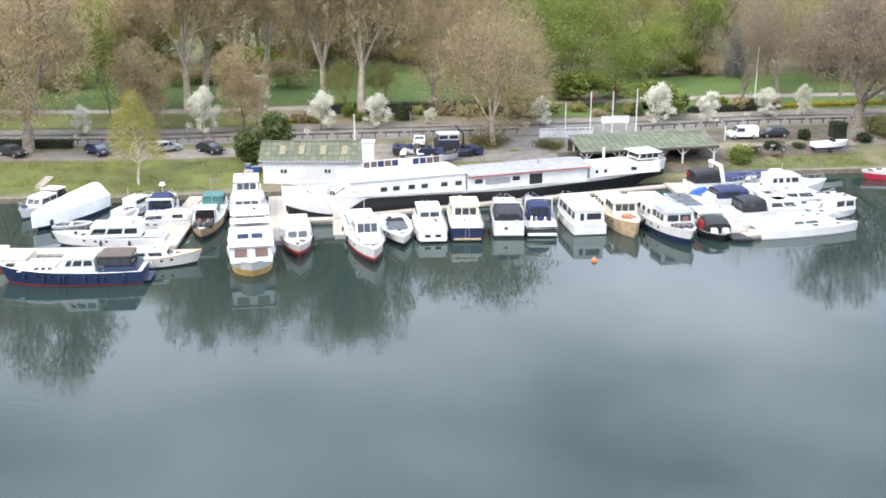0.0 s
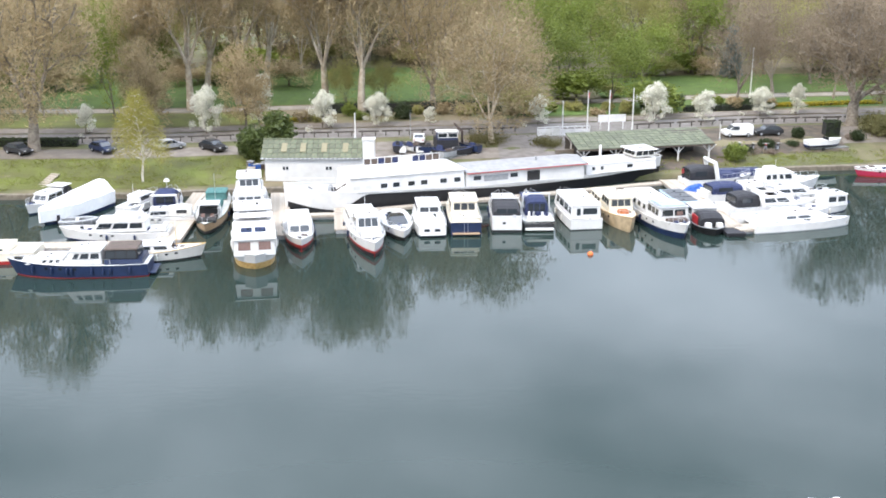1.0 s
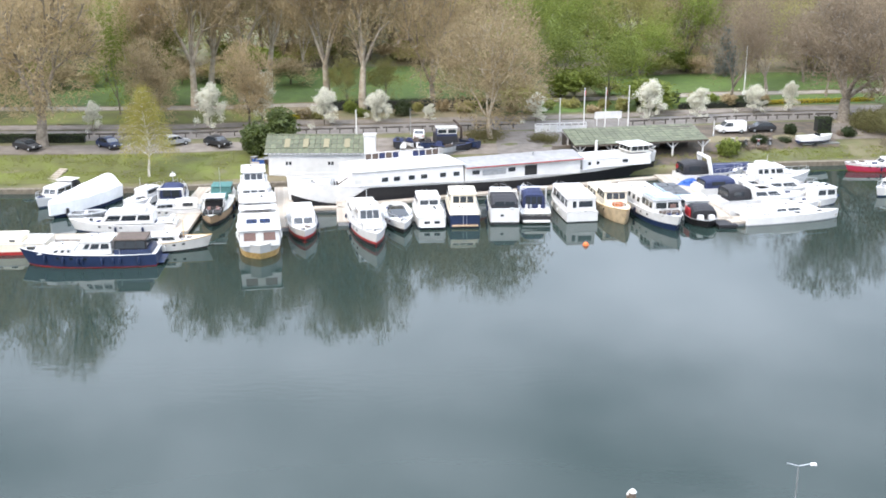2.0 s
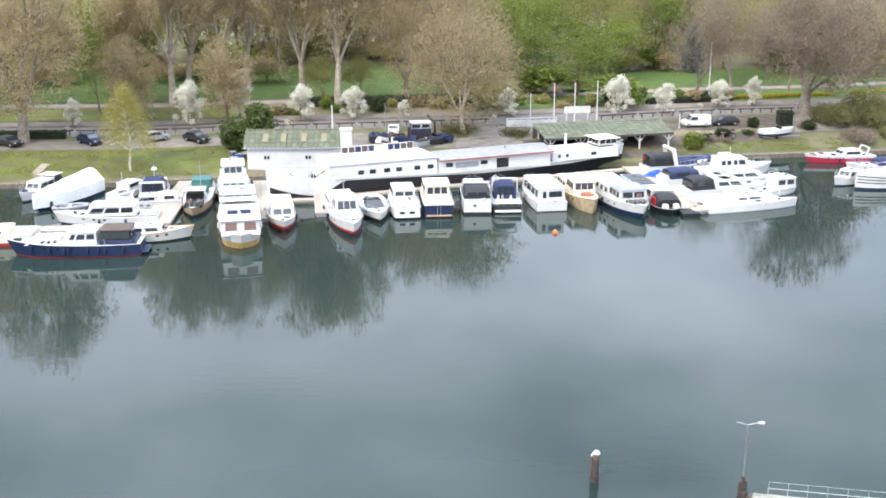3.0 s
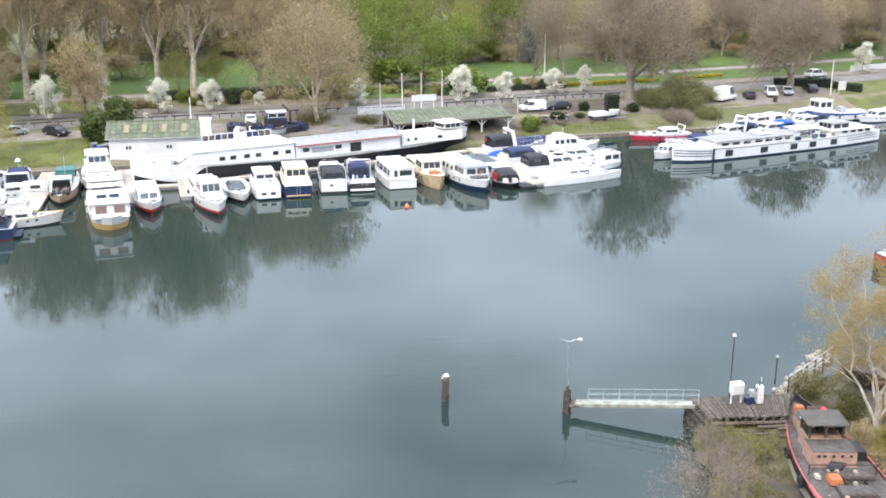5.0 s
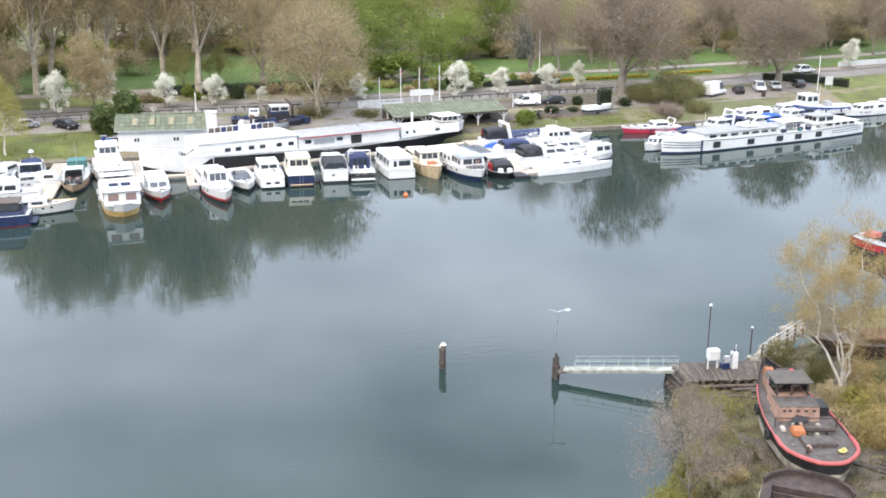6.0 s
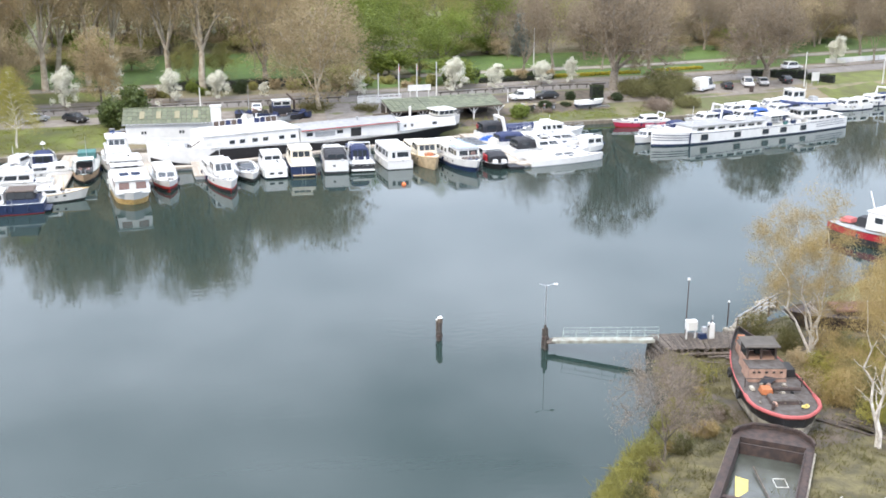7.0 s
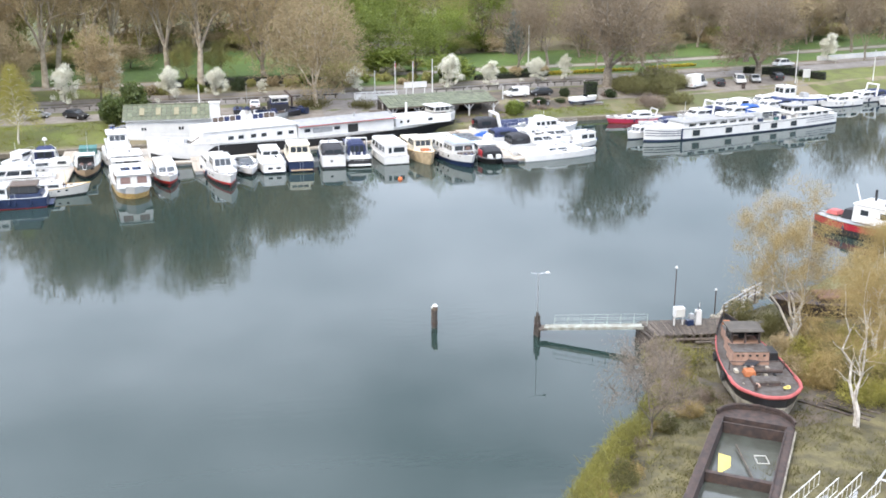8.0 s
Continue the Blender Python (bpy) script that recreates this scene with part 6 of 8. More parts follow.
# ---- club buildings on the bank ----
def panel_roof(parent, corners, nu, nv, mat="greentile", gap=0.03, thick=0.05, name="roof_panel"):
    """A roof slope of separate sheets on a quad (eave left, eave right, ridge right, ridge left)."""
    a, b, c, d = [Vector(p) for p in corners]
    nrm = (b - a).cross(d - a).normalized()
    w, l = (b - a) / nu, (d - a) / nv
    wn_, ln_ = w.normalized(), l.normalized()
    me = from_bm(name, loft(bmesh.new(), [[wn_ * gap, w - wn_ * gap, w - wn_ * gap + l, wn_ * gap + l], [wn_ * gap + nrm * thick + nrm * 0.03, w - wn_ * gap + nrm * (thick + 0.03), w - wn_ * gap + l + nrm * thick, wn_ * gap + l + nrm * thick]]), M[mat])
    part("roof_boarding", slab((a - nrm * 0.06, b - nrm * 0.06, c - nrm * 0.06, d - nrm * 0.06), 0.05), "wood_old", parent)
    for i in range(nu):
        for j in range(nv):
            t = part(name, me, None, parent)
            t.location = a + w * i + l * j


hut = thing("club_hut", "long white club hut with a mossy green roof and skylights", "hut", pose(-23.4, 133.7, 1.0))
HW, HD, HE, HR = 13.0, 5.6, 3.4, 5.1
part("wall", blk((0, 0, -0.6), (HW, 0.15, HE)), "white", hut)
part("wall", blk((0, HD - 0.15, -0.6), (HW, HD, HE)), "white", hut)
for gx in (0.0, HW - 0.15):
    bm = bmesh.new()
    pr = [(gx, 0.15, -0.6), (gx, HD - 0.15, -0.6), (gx, HD - 0.15, HE), (gx, HD / 2, HR - 0.15), (gx, 0.15, HE)]
    loft(bm, [pr, [(x + 0.15, y, z) for x, y, z in pr]])
    part("gable_wall", bm, "white", hut)
panel_roof(hut, [(-0.5, -0.35, HE - 0.2), (HW - 0.1, -0.35, HE - 0.2), (HW - 0.1, HD / 2, HR), (-0.5, HD / 2, HR)], 18, 4)
panel_roof(hut, [(HW - 0.1, HD + 0.35, HE - 0.2), (-0.5, HD + 0.35, HE - 0.2), (-0.5, HD / 2, HR), (HW - 0.1, HD / 2, HR)], 9, 2)
part("ridge_cap", rod((-0.5, HD / 2, HR + 0.08), (HW - 0.1, HD / 2, HR + 0.08), 0.10), "greentile", hut)
ridge = (HR - HE + 0.2) / (HD / 2 + 0.35)
for x in (2.1, 4.6, 7.4, 10.2):
    y0, y1 = 0.55, 2.0
    z0, z1 = HE - 0.2 + (y0 + 0.35) * ridge + 0.12, HE - 0.2 + (y1 + 0.35) * ridge + 0.12
    part("skylight", slab([(x, y0, z0), (x + 0.72, y0, z0), (x + 0.72, y1, z1), (x, y1, z1)], 0.06), "skylight", hut, "yellowed roof light")
part("eave_board", blk((-0.5, -0.42, HE - 0.34), (HW - 0.1, -0.36, HE - 0.18)), "grey", hut)
for k in range(24):
    part("rafter_end", blk((-0.3 + k * 0.56, -0.50, HE - 0.32), (-0.12 + k * 0.56, -0.42, HE - 0.16)), "white", hut)
for x in (2.3, 2.75, 8.0, 8.45):
    part("window", blk((x, -0.03, 1.55), (x + 0.34, 0.0, 2.05)), "glass", hut)
    part("window_frame", chain([(x, -0.03, 1.55), (x + 0.34, -0.03, 1.55), (x + 0.34, -0.03, 2.05), (x, -0.03, 2.05)], 0.03, 4, True), "white", hut)
part("chimney", blk((HW - 0.1, 0.1, -0.6), (HW + 1.45, 1.6, HE + 2.1)), "white", hut, "square white chimney block")
part("chimney_cap", blk((HW - 0.2, 0.0, HE + 2.1), (HW + 1.55, 1.7, HE + 2.24)), "white", hut)

cp = thing("carport", "open timber carport with white braced posts and green roof", "carport", pose(0, 0, 0))
FL, FR, BL, BR = Vector((18.6, 140.2, 3.9)), Vector((38.6, 144.9, 3.9)), Vector((17.6, 147.6, 4.9)), Vector((37.4, 151.6, 4.9))
panel_roof(cp, [FL, FR, BR, BL], 22, 7)
part("eave_board", slab([FL + Vector((0, -0.05, -0.22)), FR + Vector((0, -0.05, -0.22)), FR + Vector((0, -0.05, 0.0)), FL + Vector((0, -0.05, 0.0))], 0.05), "wood_old", cp)
for i in range(5):
    u = 0.04 + 0.23 * i
    for row, (A, B_) in enumerate(((FL, FR), (BL, BR))):
        p = A.lerp(B_, u) + Vector((0.1, 0.5 if row == 0 else -0.5, -0.12))
        g = height(p.x, p.y)
        part("post", blk((p.x - 0.11, p.y - 0.11, g - 0.2), (p.x + 0.11, p.y + 0.11, p.z)), "white", cp)
        ax = (B_ - A).normalized()
        for sg in (-1, 1):
            part("brace", rod(Vector((p.x, p.y, p.z - 1.05)), Vector((p.x, p.y, p.z - 0.06)) + ax * sg * 1.0, 0.085, n=4), "white", cp)
# dark board added across the open back to deepen the shade inside
part("dark_backing", slab([BL + Vector((0, -0.3, -3.6)), BR + Vector((0, -0.3, -3.6)), BR + Vector((0, -0.3, -0.3)), BL + Vector((0, -0.3, -0.3))], 0.1), "barrier", cp)
for i, (u, v, c) in enumerate(((0.15, 0.5, "blackcover"), (0.42, 0.55, "navycover"), (0.62, 0.5, "grey"), (0.85, 0.5, "blackcover"))):
    p = FL.lerp(FR, u).lerp(BL.lerp(BR, u), v)
    sc = thing("stored_dinghy", "dark covered dinghy stored under the carport", "dinghy", pose(p.x, p.y, height(p.x, p.y) + 0.35, 0, 0, 13 + i * 9))
    hl = Hull(4.6, 2.0, 1.1, 1.3, draft=0.3)
    part("hull", hl.shell(-1, 1), "grey" if c == "grey" else "black", sc)
    part("cover", hl.deck(1.02, 1.0), c, sc)
    part("trestle", blk((-1.2, -0.6, -0.4), (-1.0, 0.6, -0.1)), "wood_old", sc)
    part("trestle", blk((1.0, -0.6, -0.4), (1.2, 0.6, -0.1)), "wood_old", sc)

# ---- vehicles ----
def car(name, label, x, y, heading, paint, L=4.3, W=1.75, Hh=1.48, kind="car", z=None, group="parked vehicles"):
    zz = height(x, y) + 0.06 if z is None else z
    ob = thing(name, label, "van" if kind == "van" else "car", pose(x, y, zz, 0, 0, heading), group)
    if kind == "van":
        prof = [(-L / 2, 0.35), (L / 2 - 0.1, 0.35), (L / 2, 0.55), (L / 2 - 0.05, 0.95), (L / 2 - 0.75, 1.12), (L / 2 - 1.45, Hh - 0.1), (L / 2 - 1.8, Hh), (-L / 2 + 0.15, Hh), (-L / 2, Hh - 0.2)]
        panes = [((L / 2 - 0.85, 1.12), (L / 2 - 1.4, Hh - 0.16), (L / 2 - 2.3, Hh - 0.2), (L / 2 - 2.3, 1.12))]
        ws = ((L / 2 - 0.78, 1.12), (L / 2 - 1.43, Hh - 0.12))
        rw = None
    else:
        prof = [(-L / 2, 0.35), (L / 2 - 0.08, 0.35), (L / 2, 0.5), (L / 2 - 0.06, 0.72), (L / 2 - 1.1, 0.92), (L / 2 - 1.75, Hh - 0.08), (L / 2 - 2.1, Hh), (-L / 2 + 0.9, Hh - 0.03), (-L / 2 + 0.22, 0.98), (-L / 2, 0.85)]
        panes = [((L / 2 - 1.3, 0.95), (L / 2 - 1.85, Hh - 0.12), (0.05, Hh - 0.10), (0.05, 0.95)), ((-0.03, 0.95), (-0.03, Hh - 0.10), (-L / 2 + 1.0, Hh - 0.12), (-L / 2 + 0.5, 0.98))]
        ws = ((L / 2 - 1.14, 0.94), (L / 2 - 1.72, Hh - 0.09))
        rw = ((-L / 2 + 0.26, 1.02), (-L / 2 + 0.84, Hh - 0.08))
    rings = []
    for k, (yy, inn) in enumerate(((-W / 2, 0.10), (-W / 2 + 0.06, 0.0), (W / 2 - 0.06, 0.0), (W / 2, 0.10))):
        rings.append([(px * (1 - inn * 0.06), yy * (1 - max(0, pz - 0.9) * 0.16), pz - (inn * 0.4 if pz > 1.2 else 0)) for px, pz in prof])
    part("body", loft(bmesh.new(), rings), paint, ob)
    for pn in panes:
        for sg in (-1, 1):
            out = [(px, sg * (W / 2 * (1 - max(0, pz - 0.9) * 0.16) + 0.012), pz) for px, pz in pn]
            part("side_window", loft(bmesh.new(), [out, [(px, yy - sg * 0.03, pz) for px, yy, pz in out]]), "glass", ob)
    for pr in (ws, rw):
        if pr:
            (xa, za), (xb, zb) = pr
            sgx = 1 if xa > 0 else -1
            c = [(xa + sgx * 0.02, -W / 2 + 0.14, za), (xa + sgx * 0.02, W / 2 - 0.14, za), (xb + sgx * 0.02, W / 2 - 0.2, zb), (xb + sgx * 0.02, -W / 2 + 0.2, zb)]
            part("windscreen" if sgx > 0 else "rear_window", slab(c if sgx > 0 else c[::-1], 0.02), "glass", ob)
    for px in (L / 2 - 0.85, -L / 2 + 0.8):
        for sg in (-1, 1):
            wh = part("wheel", rod((px, sg * (W / 2 - 0.2), 0.31), (px, sg * (W / 2 + 0.01), 0.31), 0.31, 0.31, 14), "rubber", ob)
            part("rim", rod((px, sg * (W / 2 - 0.02), 0.31), (px, sg * (W / 2 + 0.02), 0.31), 0.19, 0.17, 10), "metal", wh)
    for sg in (-1, 1):
        part("headlight", blk((L / 2 - 0.12, sg * (W / 2 - 0.3) - 0.16, 0.58), (L / 2 + 0.005, sg * (W / 2 - 0.3) + 0.16, 0.72)), "white", ob)
        part("tail_light", blk((-L / 2 - 0.01, sg * (W / 2 - 0.2) - 0.1, 0.65), (-L / 2 + 0.08, sg * (W / 2 - 0.2) + 0.1, 0.82)), "red", ob)
    return ob


car("parked_car", "black hatchback parked on the lane above the grass bank", -32.4, 144.4, -38, "black")
car("parked_car", "dark blue hatchback parked beside the birch", -47.6, 143.0, -40, "navy")
car("parked_car", "black estate car under the plane tree", -59.0, 142.0, -32, "black")
car("parked_car", "silver-grey car half hidden behind the birch", -38.6, 144.5, 40, "grey")
tk = thing("work_truck", "dark work truck with a white-framed glazed cab behind the ship", "truck", pose(0.6, 146.0, height(0, 146.0) + 0.05, 0, 0, 8) @ Matrix.Scale(0.92, 4), "parked vehicles")
part("body", blk((-1.7, -1.1, 0.5), (1.7, 3.4, 1.7), 0.05), "blackcover", tk)
part("cab", blk((-1.6, -1.0, 1.7), (1.6, 0.9, 2.9), 0.1), "navycover", tk)
part("cab_roof", blk((-1.7, -1.1, 2.9), (1.7, 1.1, 3.05)), "white", tk)
for x0, x1 in ((-1.5, -0.08), (0.08, 1.5)):
    part("window", blk((x0, -1.06, 2.15), (x1, -0.98, 2.75)), "glass", tk)
    part("window_frame", chain([(x0, -1.06, 2.1), (x1, -1.06, 2.1), (x1, -1.06, 2.8), (x0, -1.06, 2.8)], 0.07, 4, True), "white", tk)
for x0 in (-1.5, 1.5):
    for y0 in (-0.4, 2.6):
        part("wheel", rod((x0 - 0.2, y0, 0.45), (x0 + 0.2, y0, 0.45), 0.45, n=12), "rubber", tk)
part("crane_post", blk((2.2, -0.2, 0.0), (2.6, 0.2, 2.9), 0.05), "rust", tk, "rust-red crane post")
part("crane_arm", rod((2.4, 0, 2.8), (1.4, 1.6, 3.8), 0.16), "rust", tk)
yr = random.Random(17)
for i_, (x0, y0) in enumerate(((-6.4, 1.0), (-5.0, 1.4), (-3.9, 0.6), (-2.4, -0.2), (-0.6, -1.2), (1.1, -1.4), (2.6, -0.4), (3.8, 1.2))):
    cv = thing("covered_jet_boat", "small craft under a dark cover on the yard", "dinghy", pose(x0, 144.2 + y0, height(x0, 144.2 + y0) + 0.35, 0, 0, yr.uniform(0, 180)), "covered small craft")
    L_ = yr.uniform(2.4, 3.8)
    hl = Hull(L_, L_ * 0.42, yr.uniform(0.4, 0.7), 0.8, draft=0.3)
    part("hull", hl.shell(-1, 1), ("blackcover", "white", "blackcover", "navy", "blackcover", "grey", "blackcover", "navy")[i_], cv)
    part("cover", hl.deck(1.05, 1.0), ("navycover", "blackcover")[i_ % 2], cv)
    part("hump", blk((-L_ * 0.3, -0.35, 0.5), (L_ * yr.uniform(0.0, 0.25), 0.35, yr.uniform(0.8, 1.3)), 0.2), ("blackcover", "navycover", "browncover")[i_ % 3], cv)
    part("cradle", blk((-0.8, -0.4, -0.4), (0.8, 0.4, -0.28)), "metal", cv)
for i_, x0 in enumerate((-5.6, -3.2, -1.4, 1.8)):
    ps = thing("stacked_seat", "stacked pale seats standing in the yard", "seat", pose(x0, 143.2 + 0.2 * i_, height(x0, 143.4), 0, 0, 20 * i_), "yard seats")
    part("seat", blk((-0.45, -0.35, 0.4), (0.45, 0.35, 0.55), 0.02), "white", ps)
    part("backrest", blk((-0.45, 0.25, 0.55), (0.45, 0.38, 1.15), 0.03), "white", ps)
    for q in (-0.38, 0.38):
        part("leg", blk((q - 0.05, -0.3, -0.05), (q + 0.05, 0.3, 0.4)), "grey", ps)
car("parked_car", "small white car behind the ship's upper deck", -3.4, 149.6, 88, "white", 3.6, 1.65, 1.45)
car("panel_van", "white panel van parked on the yard", 44.6, 155.6, 186, "white", 4.5, 1.8, 1.85, "van")
car("pickup", "black car with a pale load beside the van", 49.6, 156.8, 188, "black", 4.4, 1.8, 1.5)
car("panel_van", "tall white box van on the sandy track", 82.6, 161.8, 35, "white", 5.4, 2.1, 2.6, "van")
car("parked_car", "small black car beside the box van", 88.3, 163.6, 80, "black", 3.8, 1.65, 1.4)
car("parked_car", "white people carrier with a dark windscreen", 93.6, 165.6, 255, "white", 4.7, 1.85, 1.8)
car("parked_car", "grey-blue hatchback beside the people carrier", 97.4, 166.6, 255, "grey", 4.1, 1.75, 1.5)
car("parked_car", "white car passing the far hedge on the road", 112.0, 183.0, 18, "white", 4.8, 1.85, 1.7)
car("parked_car", "dark car under the roadside planes", 103.5, 169.0, 80, "black")

dn = thing("trailer_boat", "white speedboat on a road trailer on the bank", "boat", pose(56.3, 151.2, height(56.3, 151.2) + 0.6, 0, 0, 14) @ Matrix.Scale(0.85, 4), "parked vehicles")
hl = Hull(6.8, 2.3, 0.85, 1.1, draft=0.35)
part("hull", hl.shell(0.1, 1.0), "white", dn)
part("hull_bottom", hl.shell(-1, 0.1), "navy", dn)
part("deck", hl.deck(0.98), "offwhite", dn)
part("windscreen", blk((0.2, -0.8, 0.85), (0.5, 0.8, 1.25), 0.06), "glass", dn)
part("trailer_frame", blk((-3.0, -0.7, -0.62), (4.6, 0.7, -0.5)), "metal", dn)
for sg in (-1, 1):
    wh = part("wheel", rod((-0.6, sg * 0.95, -0.6), (-0.6, sg * 1.15, -0.6), 0.28, n=12), "rubber", dn)

for i, (x, y, a) in enumerate(((43.2, 149.3, 60), (45.2, 149.2, 50), (47.2, 149.4, 70), (49.0, 149.8, 55))):
    mb = thing("motorcycle", "dark motorcycle standing on the gravel", "motorcycle", pose(x, y, height(x, y) + 0.04, 0, 8, a), "motorcycles on the yard")
    for px in (-0.7, 0.7):
        part("wheel", chain([(px + 0.28 * math.cos(k * 0.5236), 0, 0.32 + 0.28 * math.sin(k * 0.5236)) for k in range(12)], 0.06, 5, True), "rubber", mb)
    part("engine_block", blk((-0.35, -0.2, 0.25), (0.3, 0.2, 0.7), 0.05), "grey", mb)
    part("tank", blk((-0.05, -0.17, 0.72), (0.5, 0.17, 1.0), 0.07), ("tealcover", "black", "red", "black")[i], mb)
    part("saddle", blk((-0.85, -0.15, 0.75), (0.0, 0.15, 0.9), 0.04), "blackcover", mb)
    part("fork", rod((0.7, 0, 0.32), (0.45, 0, 1.1), 0.05), "metal", mb)
    part("handlebar", rod((0.42, -0.38, 1.12), (0.42, 0.38, 1.12), 0.03), "metal", mb)

# ---- poles, signs, fences ----
for x, y, hgt, fl in ((18.1, 155.3, 4.9, None), (21.9, 155.9, 6.4, "brightred"), (25.3, 156.7, 6.3, "red"), (29.0, 157.4, 6.5, None)):
    g = height(x, y)
    fp = thing("flagpole", "slim white flagpole beside the club sign", "flagpole", pose(x, y, g), "flagpoles")
    part("pole", rod((0, 0, -0.2), (0, 0, hgt), 0.11, 0.07, 8), "white", fp)
    part("base", blk((-0.2, -0.2, -0.05), (0.2, 0.2, 0.15)), "grey", fp)
    part("finial", blk((-0.09, -0.09, hgt), (0.09, 0.09, hgt + 0.14), 0.03), "white", fp)
    if fl:
        part("flag", slab([(0.05, -0.01, hgt - 1.1), (0.16, 0.05, hgt - 1.15), (0.2, 0.0, hgt - 0.35), (0.05, 0.0, hgt - 0.2)], 0.012), fl, fp, "limp red and white flag")
for x, y, hgt, r, lab in ((52.3, 176.9, 9.9, 0.13, "tall white mast beside the park path"), (-12.9, 151.2, 3.9, 0.13, "white post beside the road"), (-4.8, 152, 4.2, 0.05, "thin grey lamp post by the road"), (41.5, 153.6, 2.4, 0.08, "pale post behind the carport"),
                          (105.4, 164.8, 7.0, 0.11, "tall pale lamp post on the track"), (125, 168.5, 6.5, 0.10, "pale lamp post by the moorings")):
    pl = thing("pole", lab, "pole", pose(x, y, height(x, y)))
    part("shaft", rod((0, 0, -0.2), (0, 0, hgt), r, r * 0.7, 8), "white" if r > 0.06 else "grey", pl)
    part("foot", blk((-r * 1.6, -r * 1.6, -0.1), (r * 1.6, r * 1.6, 0.25), 0.02), "grey", pl)
sg_ = thing("club_sign", "long blank white sign board on posts", "sign", pose(26.0, 158.4, height(26, 158.4), 0, 0, 10))
part("board", blk((-2.2, -0.05, 1.2), (2.2, 0.05, 2.3)), "white", sg_)
for x in (-1.8, 1.8):
    part("leg", blk((x - 0.06, -0.04, -0.2), (x + 0.06, 0.04, 1.2)), "white", sg_)
gate = thing("white_fence", "white panelled fence and gate beside the club drive", "fence", pose(14.2, 153.4, height(14.2, 153.4), 0, 0, 10))
for k in range(8):
    x = k * 1.15
    part("post", blk((x - 0.06, -0.06, -0.2), (x + 0.06, 0.06, 1.5)), "white", gate)
    if k < 7:
        part("panel", blk((x + 0.08, -0.02, 0.15), (x + 1.07, 0.02, 1.25 if k < 3 else 1.1)), "offwhite" if k in (1, 2) else "white", gate)
part("top_rail", blk((-0.05, -0.05, 1.42), (8.1, 0.05, 1.54)), "white", gate)

rail0 = None
for i in range(44):
    x = -74 + i * 3.5
    if 12 < x < 30:
        continue
    px, py = on_bank(x, 19.6)
    m = pose(px, py, height(px, py), 0, 0, math.degrees(math.atan2(bank(x + 1) - bank(x), 1)))
    if rail0 is None:
        rail0 = thing("road_barrier", "low dark timber barrier along the road", "barrier", m, "barriers along the road")
        part("bar", blk((-1.55, -0.06, 0.62), (1.55, 0.06, 0.84)), "barrier", rail0)
        for q in (-1.0, 1.0):
            part("post", blk((q - 0.08, -0.08, -0.2), (q + 0.08, 0.08, 0.86)), "barrier", rail0)
    else:
        copy_thing(rail0, m)
wallp = thing("white_parapet", "long low white parapet beside the far road", "wall", pose(0, 0, 0))
for i in range(9):
    xa, xb = 124 + i * 4.0, 127.9 + i * 4.0
    (x0, y0), (x1, y1) = on_bank(xa, 29), on_bank(xb, 29)
    z0 = height(x0, y0)
    part("panel", slab([(x0, y0, z0 - 0.1), (x1, y1, z0 - 0.1), (x1, y1, z0 + 1.1), (x0, y0, z0 + 1.1)], 0.25), "white", wallp)
bx = thing("notice_board", "square white notice board beside the track", "sign", pose(109.2, 167.4, height(109.2, 167.4), 0, 0, 10))
part("board", blk((-0.9, -0.06, 0.7), (0.9, 0.06, 2.4)), "offwhite", bx)
part("leg", blk((-0.8, -0.05, -0.2), (-0.7, 0.05, 0.7)), "grey", bx)
part("leg", blk((0.7, -0.05, -0.2), (0.8, 0.05, 0.7)), "grey", bx)
br = thing("barrel", "rust-orange steel barrel on the track", "barrel", pose(92.2, 160.8, height(92.2, 160.8)))
part("drum", rod((0, 0, 0), (0, 0, 1.0), 0.38, 0.38, 14), "rust", br)
part("lid", rod((0, 0, 1.0), (0, 0, 1.04), 0.40, 0.40, 14), "rust", br)
by = thing("mooring_buoy", "small orange mooring buoy floating on the river", "buoy", pose(15.6, 103.9, 0.05))
rings = []
for k in range(7):
    a = -1.4 + 2.8 * k / 6
    rings.append([(0.33 * math.cos(a) * math.cos(j * 0.6283), 0.33 * math.cos(a) * math.sin(j * 0.6283), 0.33 * math.sin(a)) for j in range(10)])
part("float", loft(bmesh.new(), rings), "orange", by)
part("ring", chain([(0.1 * math.cos(k * 0.7854), 0, 0.38 + 0.1 * math.sin(k * 0.7854)) for k in range(8)], 0.025, 4, True), "metal", by)

# bank edging
for xa, xb in ((-160, -20), (46, 110)):
    verts, faces = [], []
    xs_ = np.arange(xa, xb + 0.1, 2.0)
    for x in xs_:
        y = bank(x) + 0.15 * noise.noise((x * 0.4, 0, 7))
        verts += [(x, y - 0.45, -0.6), (x, y - 0.4, 0.62), (x, y + 0.25, 0.72), (x, y + 0.3, 0.3)]
    for i in range(len(xs_) - 1):
        for k in range(3):
            a = i * 4 + k
            faces.append((a, a + 4, a + 5, a + 1))
    tagged(new("quay_wall", mesh_of("quay_wall", verts, faces, M["quay"])), "worn stone edging of the river bank", "quay wall", kind="structure")
st = thing("bank_steps", "short pale timber steps down the grass bank", "steps", pose(-52.2, 129.2, 0.8, 0, 0, 74))
for k in range(9):
    part("tread", blk((k * 0.5, -0.6, k * 0.16 - 0.1), (k * 0.5 + 0.47, 0.6, k * 0.16 + 0.06)), "pontoon", st)
st = thing("bank_steps", "short pale timber steps beside the hut", "steps", pose(-25.9, 131.8, 0.85, 0, 0, 88))
